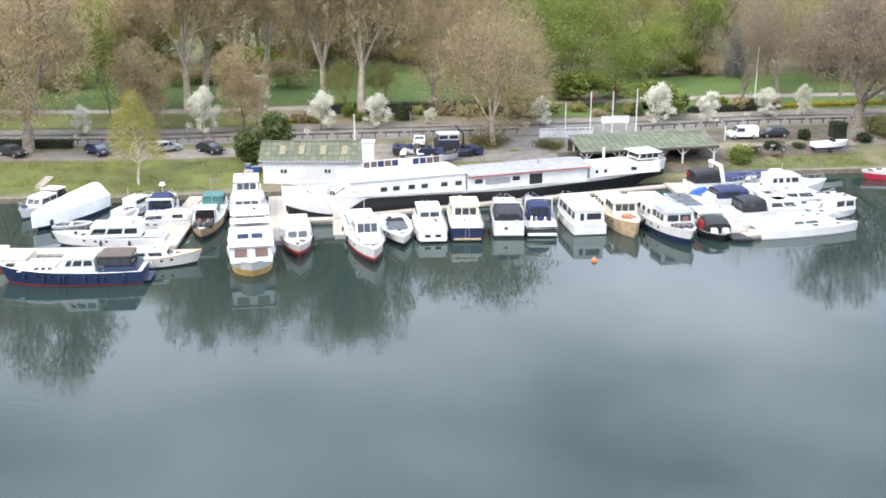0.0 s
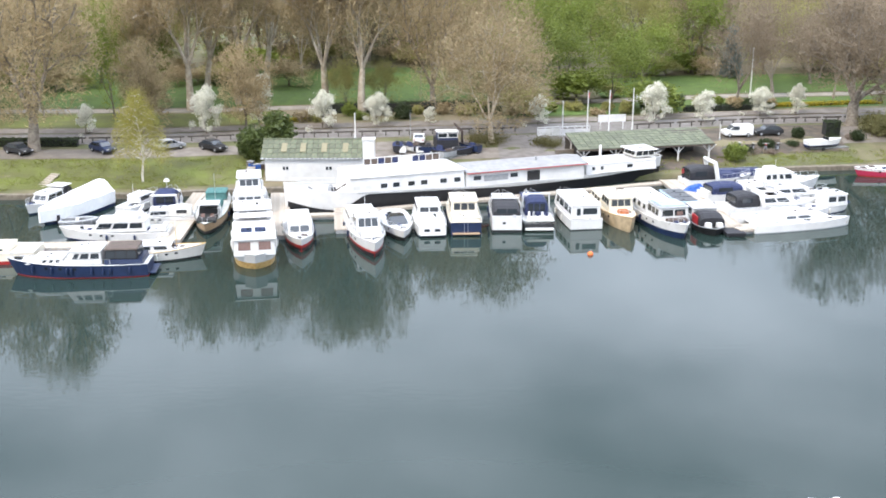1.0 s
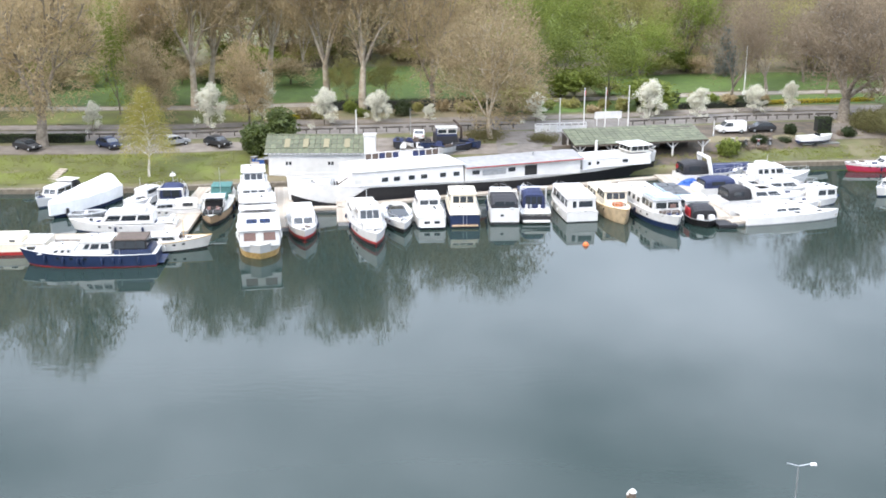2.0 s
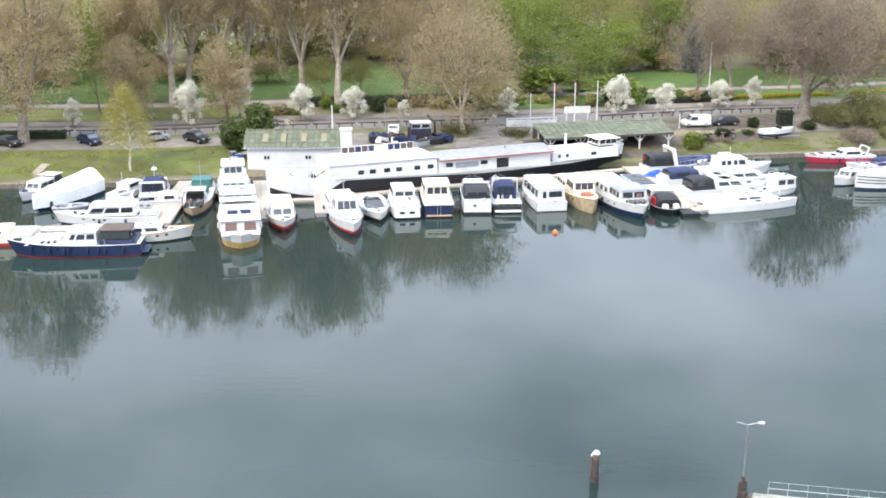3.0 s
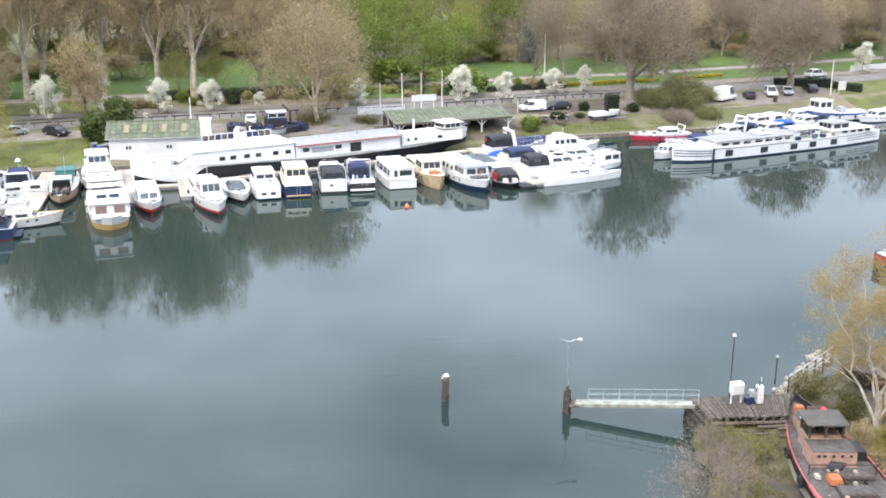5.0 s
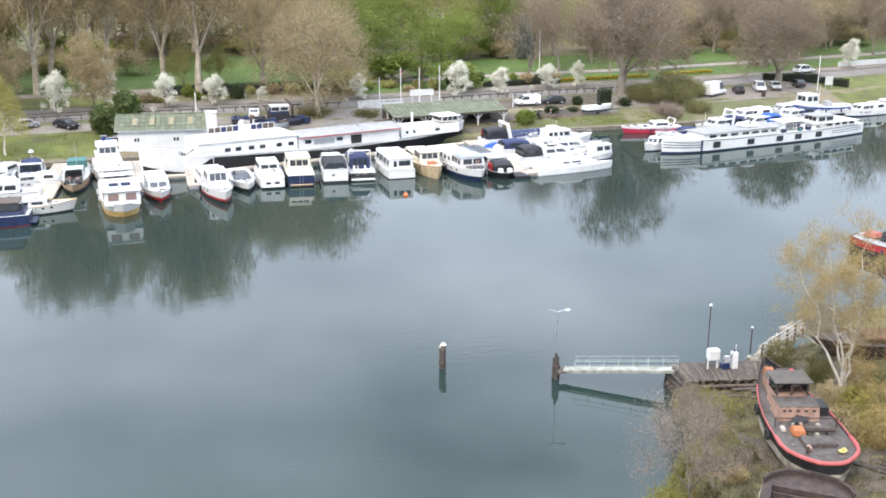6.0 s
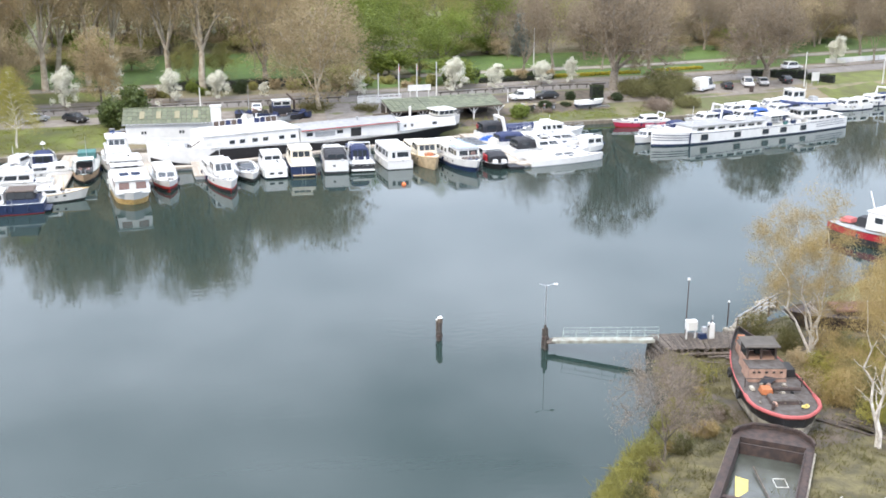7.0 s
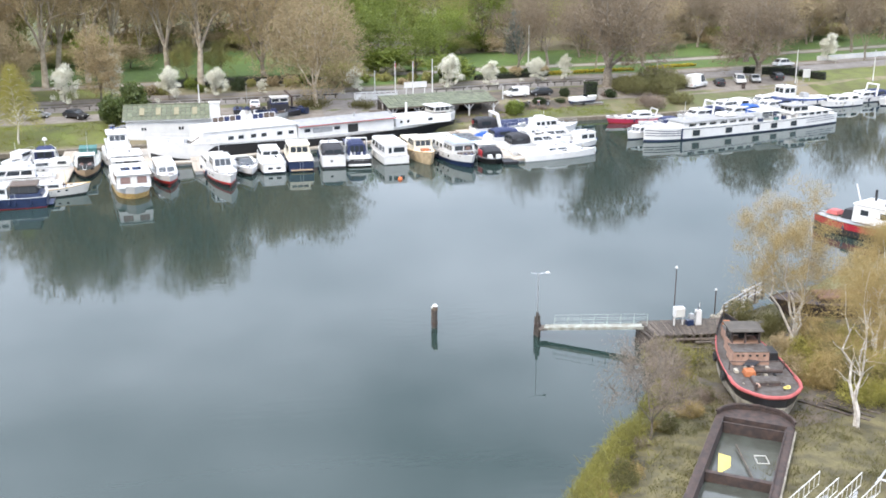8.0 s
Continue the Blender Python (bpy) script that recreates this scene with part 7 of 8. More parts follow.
for k in range(10):
    part("tread", blk((k * 0.5, -0.55, k * 0.16 - 0.1), (k * 0.5 + 0.47, 0.55, k * 0.16 + 0.06)), "pontoon", st)


# ---- shrubs, hedges and the far-bank birch ----
def bush(name, label, x, y, r, hgt, leaf, n=60, per=40, size=0.3, width=0.16, seed=0, squash=1.0, z=None):
    """A bush: short stems and leaf clumps with an uneven outline."""
    rng = np.random.default_rng(seed + int(abs(x) * 7 + abs(y) * 3))
    ob = thing(name, label, "bush", pose(x, y, height(x, y) if z is None else z))
    cs = []
    while len(cs) < n:
        p = rng.uniform(-1, 1, 3)
        q = (p[0] ** 2 + p[1] ** 2) + (p[2]) ** 2
        if q < 1 and rng.random() < q + 0.25:
            cs.append((p[0] * r * 0.85, p[1] * r * 0.85 * squash, hgt * (0.5 + 0.42 * p[2])))
    part("foliage", tri_mesh("foliage", shards(rng, cs, [r * 0.30] * n, per, size, width), M[leaf]), None, ob)
    segs = [(Vector((c[0] * 0.1, c[1] * 0.1, -0.1)), Vector(c) * 0.9, 0.05, 0.02) for c in cs[::5]]
    for sg in segs[:6] if name != "bank_scrub" else segs[:2]:
        part("stem", limb_mesh("stem", [sg], M["bark"]), None, ob)
    return ob


def hedge(name, label, x0, d0, x1, d1, w, hgt, leaf="hedge", per_m=900, size=0.16, width=0.09):
    rng = np.random.default_rng(int(abs(x0) * 13 + d0))
    (ax, ay), (bx_, by_) = on_bank(x0, d0), on_bank(x1, d1)
    L = math.hypot(bx_ - ax, by_ - ay)
    zz = height((ax + bx_) / 2, (ay + by_) / 2)
    ob = thing(name, label, "hedge", pose(ax, ay, zz, 0, 0, math.degrees(math.atan2(by_ - ay, bx_ - ax))))
    part("core", blk((0.1, -w / 2 + 0.12, -0.3), (L - 0.1, w / 2 - 0.12, hgt - 0.12)), "dark", ob)
    n = int(L * per_m)
    p = np.stack([rng.uniform(0, L, n), rng.uniform(-w / 2, w / 2, n), rng.uniform(0, hgt, n)], 1)
    s = rng.integers(0, 3, n)
    p[s == 0, 2] = hgt + rng.normal(size=(s == 0).sum()) * 0.06
    p[s == 1, 1] = -w / 2 + rng.normal(size=(s == 1).sum()) * 0.05
    part("leaves", tri_mesh("leaves", shards(rng, p, [0.08] * n, 1, size, width), M[leaf]), None, ob)
    return ob


hedge("hedge", "dark clipped hedge between lane and road", -64.5, 18.2, -52, 18.0, 1.0, 1.1, per_m=260)
hedge("hedge", "dark clipped hedge between lane and road", -72, 18.2, -66.5, 18.2, 1.0, 1.1, per_m=260)
hedge("hedge", "low dark hedge along the park lawn", -20, 37.0, 8, 36.5, 1.4, 1.5, per_m=160)
hedge("hedge", "tall dark hedge behind the parked cars", 99, 21.5, 110, 15.5, 1.3, 1.5, per_m=220)
hedge("hedge", "dark hedge running down to the moorings", 110.2, 15.3, 114, 10.0, 1.3, 1.4, per_m=220)
hedge("hedge", "square clipped green hedge block", 58.2, 11.6, 60.6, 11.6, 1.6, 2.2, per_m=500)
hedge("hedge", "low dark hedge by the park path", 40, 30, 56, 30, 1.2, 1.0, per_m=160)
hedge("flower_bed", "strip of bright yellow flowers by the road", -26.5, 31, -21.0, 31, 1.6, 0.5, "flower", 300)
hedge("flower_bed", "strip of bright yellow flowers on the verge", 56, 31.5, 76, 32.5, 1.6, 0.5, "flower", 260)
hedge("flower_bed", "strip of bright yellow flowers on the verge", 80, 33, 92, 33, 1.4, 0.45, "flower", 220)
bush("laurel_bush", "large glossy green laurel beside the hut", -25.9, 140.8, 2.3, 4.4, "laurel", 80, 60, 0.4, 0.2)
bush("laurel_bush", "large glossy green laurel beside the hut", -22.9, 142.6, 2.2, 6.4, "laurel", 70, 60, 0.4, 0.2, 3)
bush("round_bush", "rounded green bush beside the carport", 41.9, 145.6, 1.7, 2.2, "leaf", 50, 40)
bush("round_bush", "small clipped green bush on the yard", 53.8, 155.4, 1.0, 1.5, "hedge", 40, 40, 0.22, 0.12)
bush("round_bush", "small dark green bush by the trailer", 62.5, 154.6, 1.1, 1.4, "hedge", 40, 40, 0.22, 0.12)
bush("round_bush", "small dark bush on the planted island", 47.8, 151.0, 1.2, 1.0, "hedge", 40, 40, 0.22, 0.12)
for x, y, r, hh in ((68.4, 156.6, 3.2, 3.2), (71.8, 158.4, 3.6, 4.6), (75.6, 160.4, 3.4, 3.8), (73.6, 156.4, 2.8, 2.4), (66.6, 159.2, 2.2, 2.6), (78.6, 161.6, 2.4, 2.2)):
    bush("willow_scrub", "sprawling grey-olive willow scrub on the bank", x, y, r, hh, "willow", 70, 60, 0.6, 0.05)
bush("willow_scrub", "brown leafless scrub at the water's edge", 69.0, 150.4, 3.0, 1.3, "twigdark", 60, 50, 0.5, 0.05)
bush("willow_scrub", "brown leafless scrub at the water's edge", 75.5, 152.2, 2.6, 1.2, "willow", 60, 50, 0.5, 0.05)
bush("planted_island", "low brown planting beside the club drive", 6.4, 150.6, 3.4, 0.6, "dulltuft", 60, 60, 0.25, 0.05)
bush("planted_island", "low brown planting beside the club drive", 15.4, 149.4, 2.6, 0.5, "dulltuft", 50, 60, 0.25, 0.05)
for i in range(26):
    x = -22 + i * 3.1 + trng.uniform(-1, 1)
    d = trng.uniform(29.5, 35)
    px, py = on_bank(x, d)
    bush("park_shrub", "low shrub in the planted strip beside the pavement", px, py, trng.uniform(0.9, 1.8), trng.uniform(1.0, 2.4), ("twig", "twiggreen", "leaf", "hedge")[int(trng.random() * 4)], 26, 30, 0.4, 0.12, i)
cyp = thing("grey_conifer", "tall blue-grey conifer among the bare trees", "tree", pose(56.7, 206, height(56.7, 206)))
crng = np.random.default_rng(5)
cc = [(math.cos(a) * r_, math.sin(a) * r_, z_) for z_ in np.linspace(0.6, 9.4, 26) for a, r_ in [(crng.uniform(0, 6.28), (10.2 - z_) * 0.22 * crng.uniform(0.5, 1)) for _ in range(4)]]
part("trunk", limb_mesh("trunk", [(Vector((0, 0, -0.2)), Vector((0, 0, 9.9)), 0.2, 0.04)], M["bark"]), None, cyp)
part("crown", tri_mesh("crown", shards(crng, cc, [0.8] * len(cc), 40, 0.5, 0.12, 0.6), M["conifer"]), None, cyp)


def birch_kind(seed, h, r, leaf, per, size, width, blob, bark="birchbark", wide=3.5, **kw):
    rng = np.random.default_rng(seed)
    segs, tips = grow(rng, h, r, **kw)
    segs, tips = fit_height(segs, tips, h)
    segs, tips = fit_width(segs, tips, wide)
    mids = [(a + b) / 2 for a, b, r0, r1 in segs if r0 < 0.06]
    pts = tips + mids[::2]
    return limb_mesh("trunk", segs, M[bark], 0.0, 0.017), tri_mesh("crown", shards(rng, pts, [blob] * len(pts), max(1, int(per * len(tips) / len(pts))), size, width, 0.8, 1.4), M[leaf])


def leader_birch(seed, h, wide):
    """A birch with one straight white stem, drooping side branches and a pointed crown."""
    rng = np.random.default_rng(seed)
    segs, pts, q = [], [], Vector((0, 0, -0.3))
    for i in range(12):
        e = Vector((0.25 * math.sin(i * 0.5), 0.12 * math.cos(i * 0.9), h * (i + 1) / 12))
        segs.append((q, e, 0.17 * (1 - i / 13), 0.17 * (1 - (i + 1) / 13)))
        if i > 1:
            n = 7 if i < 10 else 4
            for k in range(n):
                a = 6.28 * (k + rng.random()) / n
                ln = wide * (1.08 - (i + 1) / 12.5) * (0.65 + 0.5 * rng.random()) + 0.25
                d = Vector((math.cos(a), math.sin(a), 0.75))
                m = e + d * ln * 0.5
                f = m + Vector((d.x * ln * 0.5, d.y * ln * 0.5, -0.15 * ln))
                segs += [(e, m, 0.05, 0.03), (m, f, 0.03, 0.012)]
                pts += [m, f, (m + f) / 2, f + Vector((0, 0, -0.6))]
        q = e
    return limb_mesh("trunk", segs, M["birchbark"], 0.0, 0.02), tri_mesh("crown", shards(rng, pts, [0.66] * len(pts), 62, 0.30, 0.024, 0.9, 1.3), M["leafyellow"])


bk = leader_birch(31, 11.2, 4.9)
plant("birch", bk, "slender birch hung with yellow-green catkins on the grass bank", -39.1, 131.9, 11.2, 14, 0.5, ref_h=11.2)

rc = random.Random(21)
for k in range(9):
    x, y = rc.uniform(-26.4, -24.2), rc.uniform(136.2, 138.6)
    s = rc.uniform(0.4, 0.8)
    yc = thing("yard_crate", "crate or drum stacked beside the club hut", "crate", pose(x, y, height(x, y), 0, 0, rc.uniform(0, 90)), "stored crates")
    part("body", blk((-s / 2, -s / 2, 0), (s / 2, s / 2, s * 0.9), 0.02), rc.choice(["grey", "bluecover", "offwhite", "wood_old", "rust", "white"]), yc)
    part("lid", blk((-s / 2 - 0.02, -s / 2 - 0.02, s * 0.9), (s / 2 + 0.02, s / 2 + 0.02, s * 0.96)), "grey", yc)


def bank_tufts():
    """Tufts of longer grass on the far bank's slope."""
    rng = np.random.default_rng(91)
    pts = []
    while len(pts) < 2600:
        x, d = rng.uniform(-135, -22), rng.uniform(0.8, 11.0)
        if noise.noise((x * 0.12, d * 0.35, 7.0)) + 0.25 * rng.normal() > 0.02:
            px, py = on_bank(x, d)
            pts.append((px, py, height(px, py) + 0.05))
    while len(pts) < 3300:
        x, d = rng.uniform(28, 66), rng.uniform(0.6, 5.0)
        if noise.noise((x * 0.2, d * 0.5, 3.0)) + 0.25 * rng.normal() > 0.0:
            px, py = on_bank(x, d)
            pts.append((px, py, height(px, py) + 0.05))
    v = shards(rng, pts, [0.45] * len(pts), 9, 0.20, 0.04, -1.0, 0.10)
    tagged(new("bank_grass", tri_mesh("bank_grass", v, M["tuft"])), "tufts of rough yellow-green grass on the slope", "grass", kind="stuff")


bank_tufts()

rh_ = random.Random(71)
for k in range(12):
    x = rh_.uniform(41, 63)
    px, py = on_bank(x, rh_.uniform(4.6, 9.5))
    bush("brush_heap", "low heap of dark brown cut brush on the yard", px, py, rh_.uniform(0.7, 1.4), rh_.uniform(0.35, 0.8), ("twigdark", "hedge", "twigdark")[k % 3], 24, 40, 0.35, 0.03, k)

# ---- the near bank ----
# lone pile
lp = thing("mooring_pile", "weathered timber mooring pile stained white on top", "pile", pose(10.8, 47.7, 0))
part("shaft", rod((0, 0, -2.0), (0, 0, 0.75), 0.27, 0.25, 12), "pile", lp)
part("upper_shaft", rod((0.03, 0, 0.75), (0.06, 0, 1.55), 0.21, 0.20, 10), "pile", lp)
part("side_timber", rod((-0.16, 0.05, 0.3), (-0.18, 0.05, 1.75), 0.10, 0.09, 7), "wood_old", lp)
part("collar", rod((0, 0, 0.35), (0, 0, 0.5), 0.30, 0.30, 12), "rust", lp)
part("head", rod((0.06, 0, 1.55), (0.07, 0, 1.95), 0.24, 0.20, 10), "wood_old", lp)
part("cap", rod((0.07, 0, 1.95), (0.08, 0, 2.1), 0.25, 0.12, 10), "offwhite", lp, "white stained cap")
part("stained_tip", rod((-0.18, 0.05, 1.75), (-0.18, 0.05, 1.86), 0.10, 0.07, 7), "offwhite", lp, "white stained tip")

# dolphin with its lamp
dp = thing("dolphin", "dark timber dolphin of bundled piles carrying a lamp", "dolphin", pose(18.9, 44.3, 0))
for dx, dy, hz_ in ((0, 0, 2.1), (0.20, 0.06, 1.8), (-0.12, 0.20, 1.7), (0.05, -0.2, 1.2)):
    part("post", rod((dx * 1.3, dy * 1.3, -2.0), (dx * 0.8, dy * 0.8, hz_), 0.14, 0.11, 9), "pile", dp)
part("band", rod((0.05, 0.03, 0.9), (0.05, 0.03, 1.1), 0.29, 0.29, 12), "rust", dp)
lampd = thing("street_lamp", "thin double-armed lamp pole on the dolphin", "lamp", pose(18.9, 44.3, 2.0))
part("pole", rod((0, 0, -0.3), (0, 0, 3.4), 0.045, 0.035, 8), "metal", lampd, "rust-flecked white pole")
part("arm", chain([(0, 0, 3.4), (0.55, 0, 3.52), (0.85, 0, 3.52)], 0.03), "metal", lampd)
part("arm", chain([(0, 0, 3.4), (-0.4, 0, 3.52), (-0.65, 0, 3.58)], 0.025), "metal", lampd)
part("lamp_head", blk((0.6, -0.09, 3.47), (0.95, 0.09, 3.58), 0.03), "white", lampd)

# footbridge
fb = thing("footbridge", "pale green steel footbridge to the timber pier", "bridge", pose(0, 0, 0))
A, B_ = Vector((19.5, 44.2, 0.80)), Vector((27.2, 40.9, 1.62))
ax = (B_ - A)
side = Vector((-ax.y, ax.x, 0)).normalized() * 0.36
n = 26
for k in range(n):
    p, q = A.lerp(B_, (k + 0.02) / n), A.lerp(B_, (k + 0.98) / n)
    part("deck_plank", slab([p - side, q - side, q + side, p + side], 0.05), "worncream", fb)
for sg in (-1, 1):
    part("girder", loft(bmesh.new(), [[p + side * sg * 1.02 + Vector((0, 0, z)) for p in (A, B_) for z in ((-0.17, 0.06) if p is A else (0.06, -0.17))], [p + side * sg * 1.12 + Vector((0, 0, z)) for p in (A, B_) for z in ((-0.17, 0.06) if p is A else (0.06, -0.17))]]), "worncream", fb, "worn cream steel girder")
    s = side * sg * 1.05
    u0 = 0.10
    for k in range(8):
        p = A.lerp(B_, u0 + (1 - u0) * k / 7) + s
        part("post", rod(p, p + Vector((0, 0, 0.88)), 0.012, n=5), "mint", fb)
    for hh in (0.45, 0.88):
        part("handrail", rod(A.lerp(B_, u0) + s + Vector((0, 0, hh)), B_ + s + Vector((0, 0, hh)), 0.012, n=5), "mint", fb)
part("landing", blk((18.95, 43.7, 0.66), (19.9, 44.7, 0.76)), "wood_old", fb)

# timber pier
pier = thing("pier", "old timber pier of weathered planks on dark piles", "pier", pose(0, 0, 0))
C = [Vector((26.9, 41.9, 1.6)), Vector((34.0, 41.4, 1.6)), Vector((32.6, 38.0, 1.6)), Vector((27.0, 38.6, 1.6))]
rp = random.Random(3)
n = 34
for k in range(n):
    u0, u1 = k / n + 0.002, (k + 1) / n - 0.003
    jj = rp.uniform(-0.15, 0.12)
    a, b = C[0].lerp(C[1], u0), C[0].lerp(C[1], u1)
    c, d = C[3].lerp(C[2], u1) + Vector((0, jj, 0)), C[3].lerp(C[2], u0) + Vector((0, jj, 0))
    lift = Vector((0, 0, rp.uniform(-0.02, 0.03)))
    part("deck_plank", slab([d + lift, c + lift, b + lift, a + lift], 0.07), "wood_old", pier)
for k in range(10):
    u = k / 9
    p = C[3].lerp(C[2], u)
    part("post", rod((p.x + rp.uniform(-0.1, 0.1), p.y - 0.05, -1.5), (p.x, p.y + 0.1, 1.55 + rp.uniform(-0.1, 0.15)), 0.17, 0.15, 7), "wood_old", pier)
for k in range(8):
    p = C[0].lerp(C[3], k / 7)
    part("post", rod((p.x - 0.25 + rp.uniform(-0.1, 0.1), p.y, -1.5), (p.x, p.y, 1.55 + rp.uniform(-0.1, 0.2)), 0.18, 0.15, 7), "pile", pier)
for z in (0.3, 0.8, 1.3):
    part("wale", rod(C[0] + Vector((-0.15, 0, z - 1.6)), C[3] + Vector((-0.15, 0, z - 1.6)), 0.12, n=6), "pile", pier)
    part("wale", rod(C[3] + Vector((0, -0.15, z - 1.6)), C[2] + Vector((0, -0.15, z - 1.6)), 0.12, n=6), "wood_old", pier)
for k in range(10):
    x, y = rp.uniform(29.5, 34.5), rp.uniform(36.4, 38.4)
    bd = thing("loose_plank", "grey loose plank lying beside the pier", "plank", pose(x, y, height(x, y) + 0.12 + 0.03 * k, 0, rp.uniform(-4, 4), rp.uniform(-14, 8)), "loose planks")
    part("board", blk((-1.3, -0.12, -0.03), (1.3, 0.12, 0.03)), "wood_old", bd)

kb = thing("meter_box", "white service cabinet on legs on the pier", "cabinet", pose(29.7, 40.5, 1.65))
part("body", blk((-0.42, -0.3, 0.75), (0.42, 0.3, 1.55), 0.0, 0.05), "white", kb)
for x in (-0.36, 0.36):
    part("leg", blk((x - 0.05, -0.05, 0), (x + 0.05, 0.05, 0.75)), "white", kb)
part("door", blk((-0.34, -0.33, 0.82), (0.34, -0.302, 1.48)), "offwhite", kb)
sc = thing("service_pedestal", "white and blue pedestal unit on the pier", "pedestal", pose(31.3, 40.4, 1.65))
part("pedestal", blk((-0.2, -0.25, 0), (0.25, 0.25, 1.25), 0.03), "white", sc)
part("tank", blk((-1.0, -0.25, 0.0), (-0.35, 0.25, 0.42), 0.05), "navy", sc)
part("hose", chain([(-0.8, 0, 0.6), (-0.3, -0.1, 0.9), (0.1, 0, 1.5)], 0.05), "blackcover", sc)
part("aerial", rod((0.1, 0, 1.2), (0.1, 0, 1.9), 0.025), "white", sc)
part("drum", blk((-0.75, -0.2, 0.55), (-0.3, 0.25, 0.95), 0.06), "grey", sc)
l2 = thing("street_lamp", "tall thin rusty lamp pole with a white ball lamp", "lamp", pose(29.6, 41.3, 1.6))
part("pole", rod((0, 0, -0.2), (0, 0, 4.7), 0.05, 0.04, 8), "rust", l2)
part("lamp_head", blk((-0.10, -0.10, 4.68), (0.10, 0.10, 4.84), 0.04), "white", l2)
l3 = thing("street_lamp", "short dark post with a small white lamp", "lamp", pose(35.0, 45.2, 1.0))
part("pole", rod((0, 0, -0.4), (0, 0, 1.75), 0.06, 0.05, 8), "rust", l3)
part("lamp_head", blk((-0.08, -0.08, 1.75), (0.08, 0.08, 1.88), 0.03), "white", l3)
sr = thing("rubble_bank", "pile of pale rubble stones beside the pier", "rubble", pose(0, 0, 0))
stones = []
for s in range(5):
    bm = bmesh.new()
    bmesh.ops.create_icosphere(bm, subdivisions=1, radius=0.27)
    for v in bm.verts:
        v.co *= 1 + 0.3 * noise.noise(v.co * 2.5 + Vector((s * 9, 0, 0)))
        v.co.z *= 0.7
    stones.append(from_bm("stone", bm, M["stone"]))
for k in range(220):
    u = rp.random()
    x, y = 33.6 + 6.0 * u + rp.uniform(-0.5, 0.5), 41.6 + 5.2 * u + rp.uniform(-0.9, 0.9)
    t = part("stone", stones[k % 5], None, sr)
    t.location = (x, y, 0.9 + 0.9 * u + rp.uniform(-0.25, 0.35))
    t.rotation_euler = (rp.uniform(0, 3), rp.uniform(0, 3), rp.uniform(0, 3))
gr = thing("steel_railing", "grey steel railing above the rubble", "railing", pose(0, 0, 0))
ra, rb = Vector((34.3, 42.0, 1.6)), Vector((39.2, 45.0, 2.3))
for k in range(6):
    p = ra.lerp(rb, k / 5)
    part("post", rod(p - Vector((0, 0, 0.6)), p + Vector((0, 0, 1.05)), 0.07, n=5), "wood_old", gr)
for hh in (0.35, 0.7, 1.05):
    part("rail", rod(ra + Vector((0, 0, hh)), rb + Vector((0, 0, hh)), 0.07, n=5), "grey", gr)

# old tug on the bank
tug, h = boat("old_tug", "derelict black steel tug with a red rail, beached on the bank", 30.5, 29.8, 80, 13.8, 4.5, hull="black", stripe="hullgrey", deck="tugdeck", stern_h=1.2, bow_h=1.7, transom=0.30, full=2.3, mid=0.27, rub="black", rail=None, draft=1.4, sf=0.40, z=1.95, group="beached hulls", flare=0.15, tuck=0.3, pitch=0)
aft_rail = [h.at(u, 1.04) for u in (0.24, 0.17, 0.11, 0.07, 0.04, 0.022, 0.008, 0.0)]
part("stern_rail", chain([(p.x, p.y, p.z) for p in aft_rail] + [(p.x - 0.10, p.y * 0.5, p.z) for p in aft_rail[-1:]] + [(p.x - 0.10, -p.y * 0.5, p.z) for p in aft_rail[-1:]] + [(p.x, -p.y, p.z) for p in reversed(aft_rail)], 0.13, 7), "redfaded", tug, "broad faded red stern rail")
for sg in (1, -1):
    part("side_rail", chain([(q.x, sg * (q.y - 0.03), q.z + 0.05) for q in [h.at(u, 1.0) for u in (0.24, 0.34, 0.45, 0.56, 0.67, 0.76)]], 0.05, 6), "redfaded", tug, "thin worn red side rail")
    part("bulwark", h.band(0.62, 0.995, lambda u: 1.0, lambda u: 1.0 + 0.22 * min(1, (u - 0.62) * 6), 0.0, 12, False) if sg > 0 else loft(bmesh.new(), [[(q.x, -q.y, q.z) for q in [h.at(0.62 + 0.375 * k / 12, 1.0) for k in range(13)]], [(q.x, -q.y, q.z) for q in [h.at(0.62 + 0.375 * k / 12, 1.0 + 0.22 * min(1, 0.375 * k / 2)) for k in range(13)]]], cap=False, close=False), "black", tug)
part("bulwark_cap", chain([(q.x, q.y, q.z) for q in [h.at(u, 1.22) for u in (0.8, 0.88, 0.95, 0.99)]] + [(q.x, -q.y, q.z) for q in [h.at(u, 1.22) for u in (0.99, 0.95, 0.88, 0.8)]], 0.05, 5), "rust", tug)
for s in (0.35, 0.6):
    p = h.at(s, 0.55)
    for sg in (1, -1):
        part("tyre_fender", chain([(p.x + 0.3 * math.cos(k * 0.7854), sg * (p.y - 0.12), p.z + 0.3 * math.sin(k * 0.7854)) for k in range(8)], 0.10, 6, True), "rubber", tug)
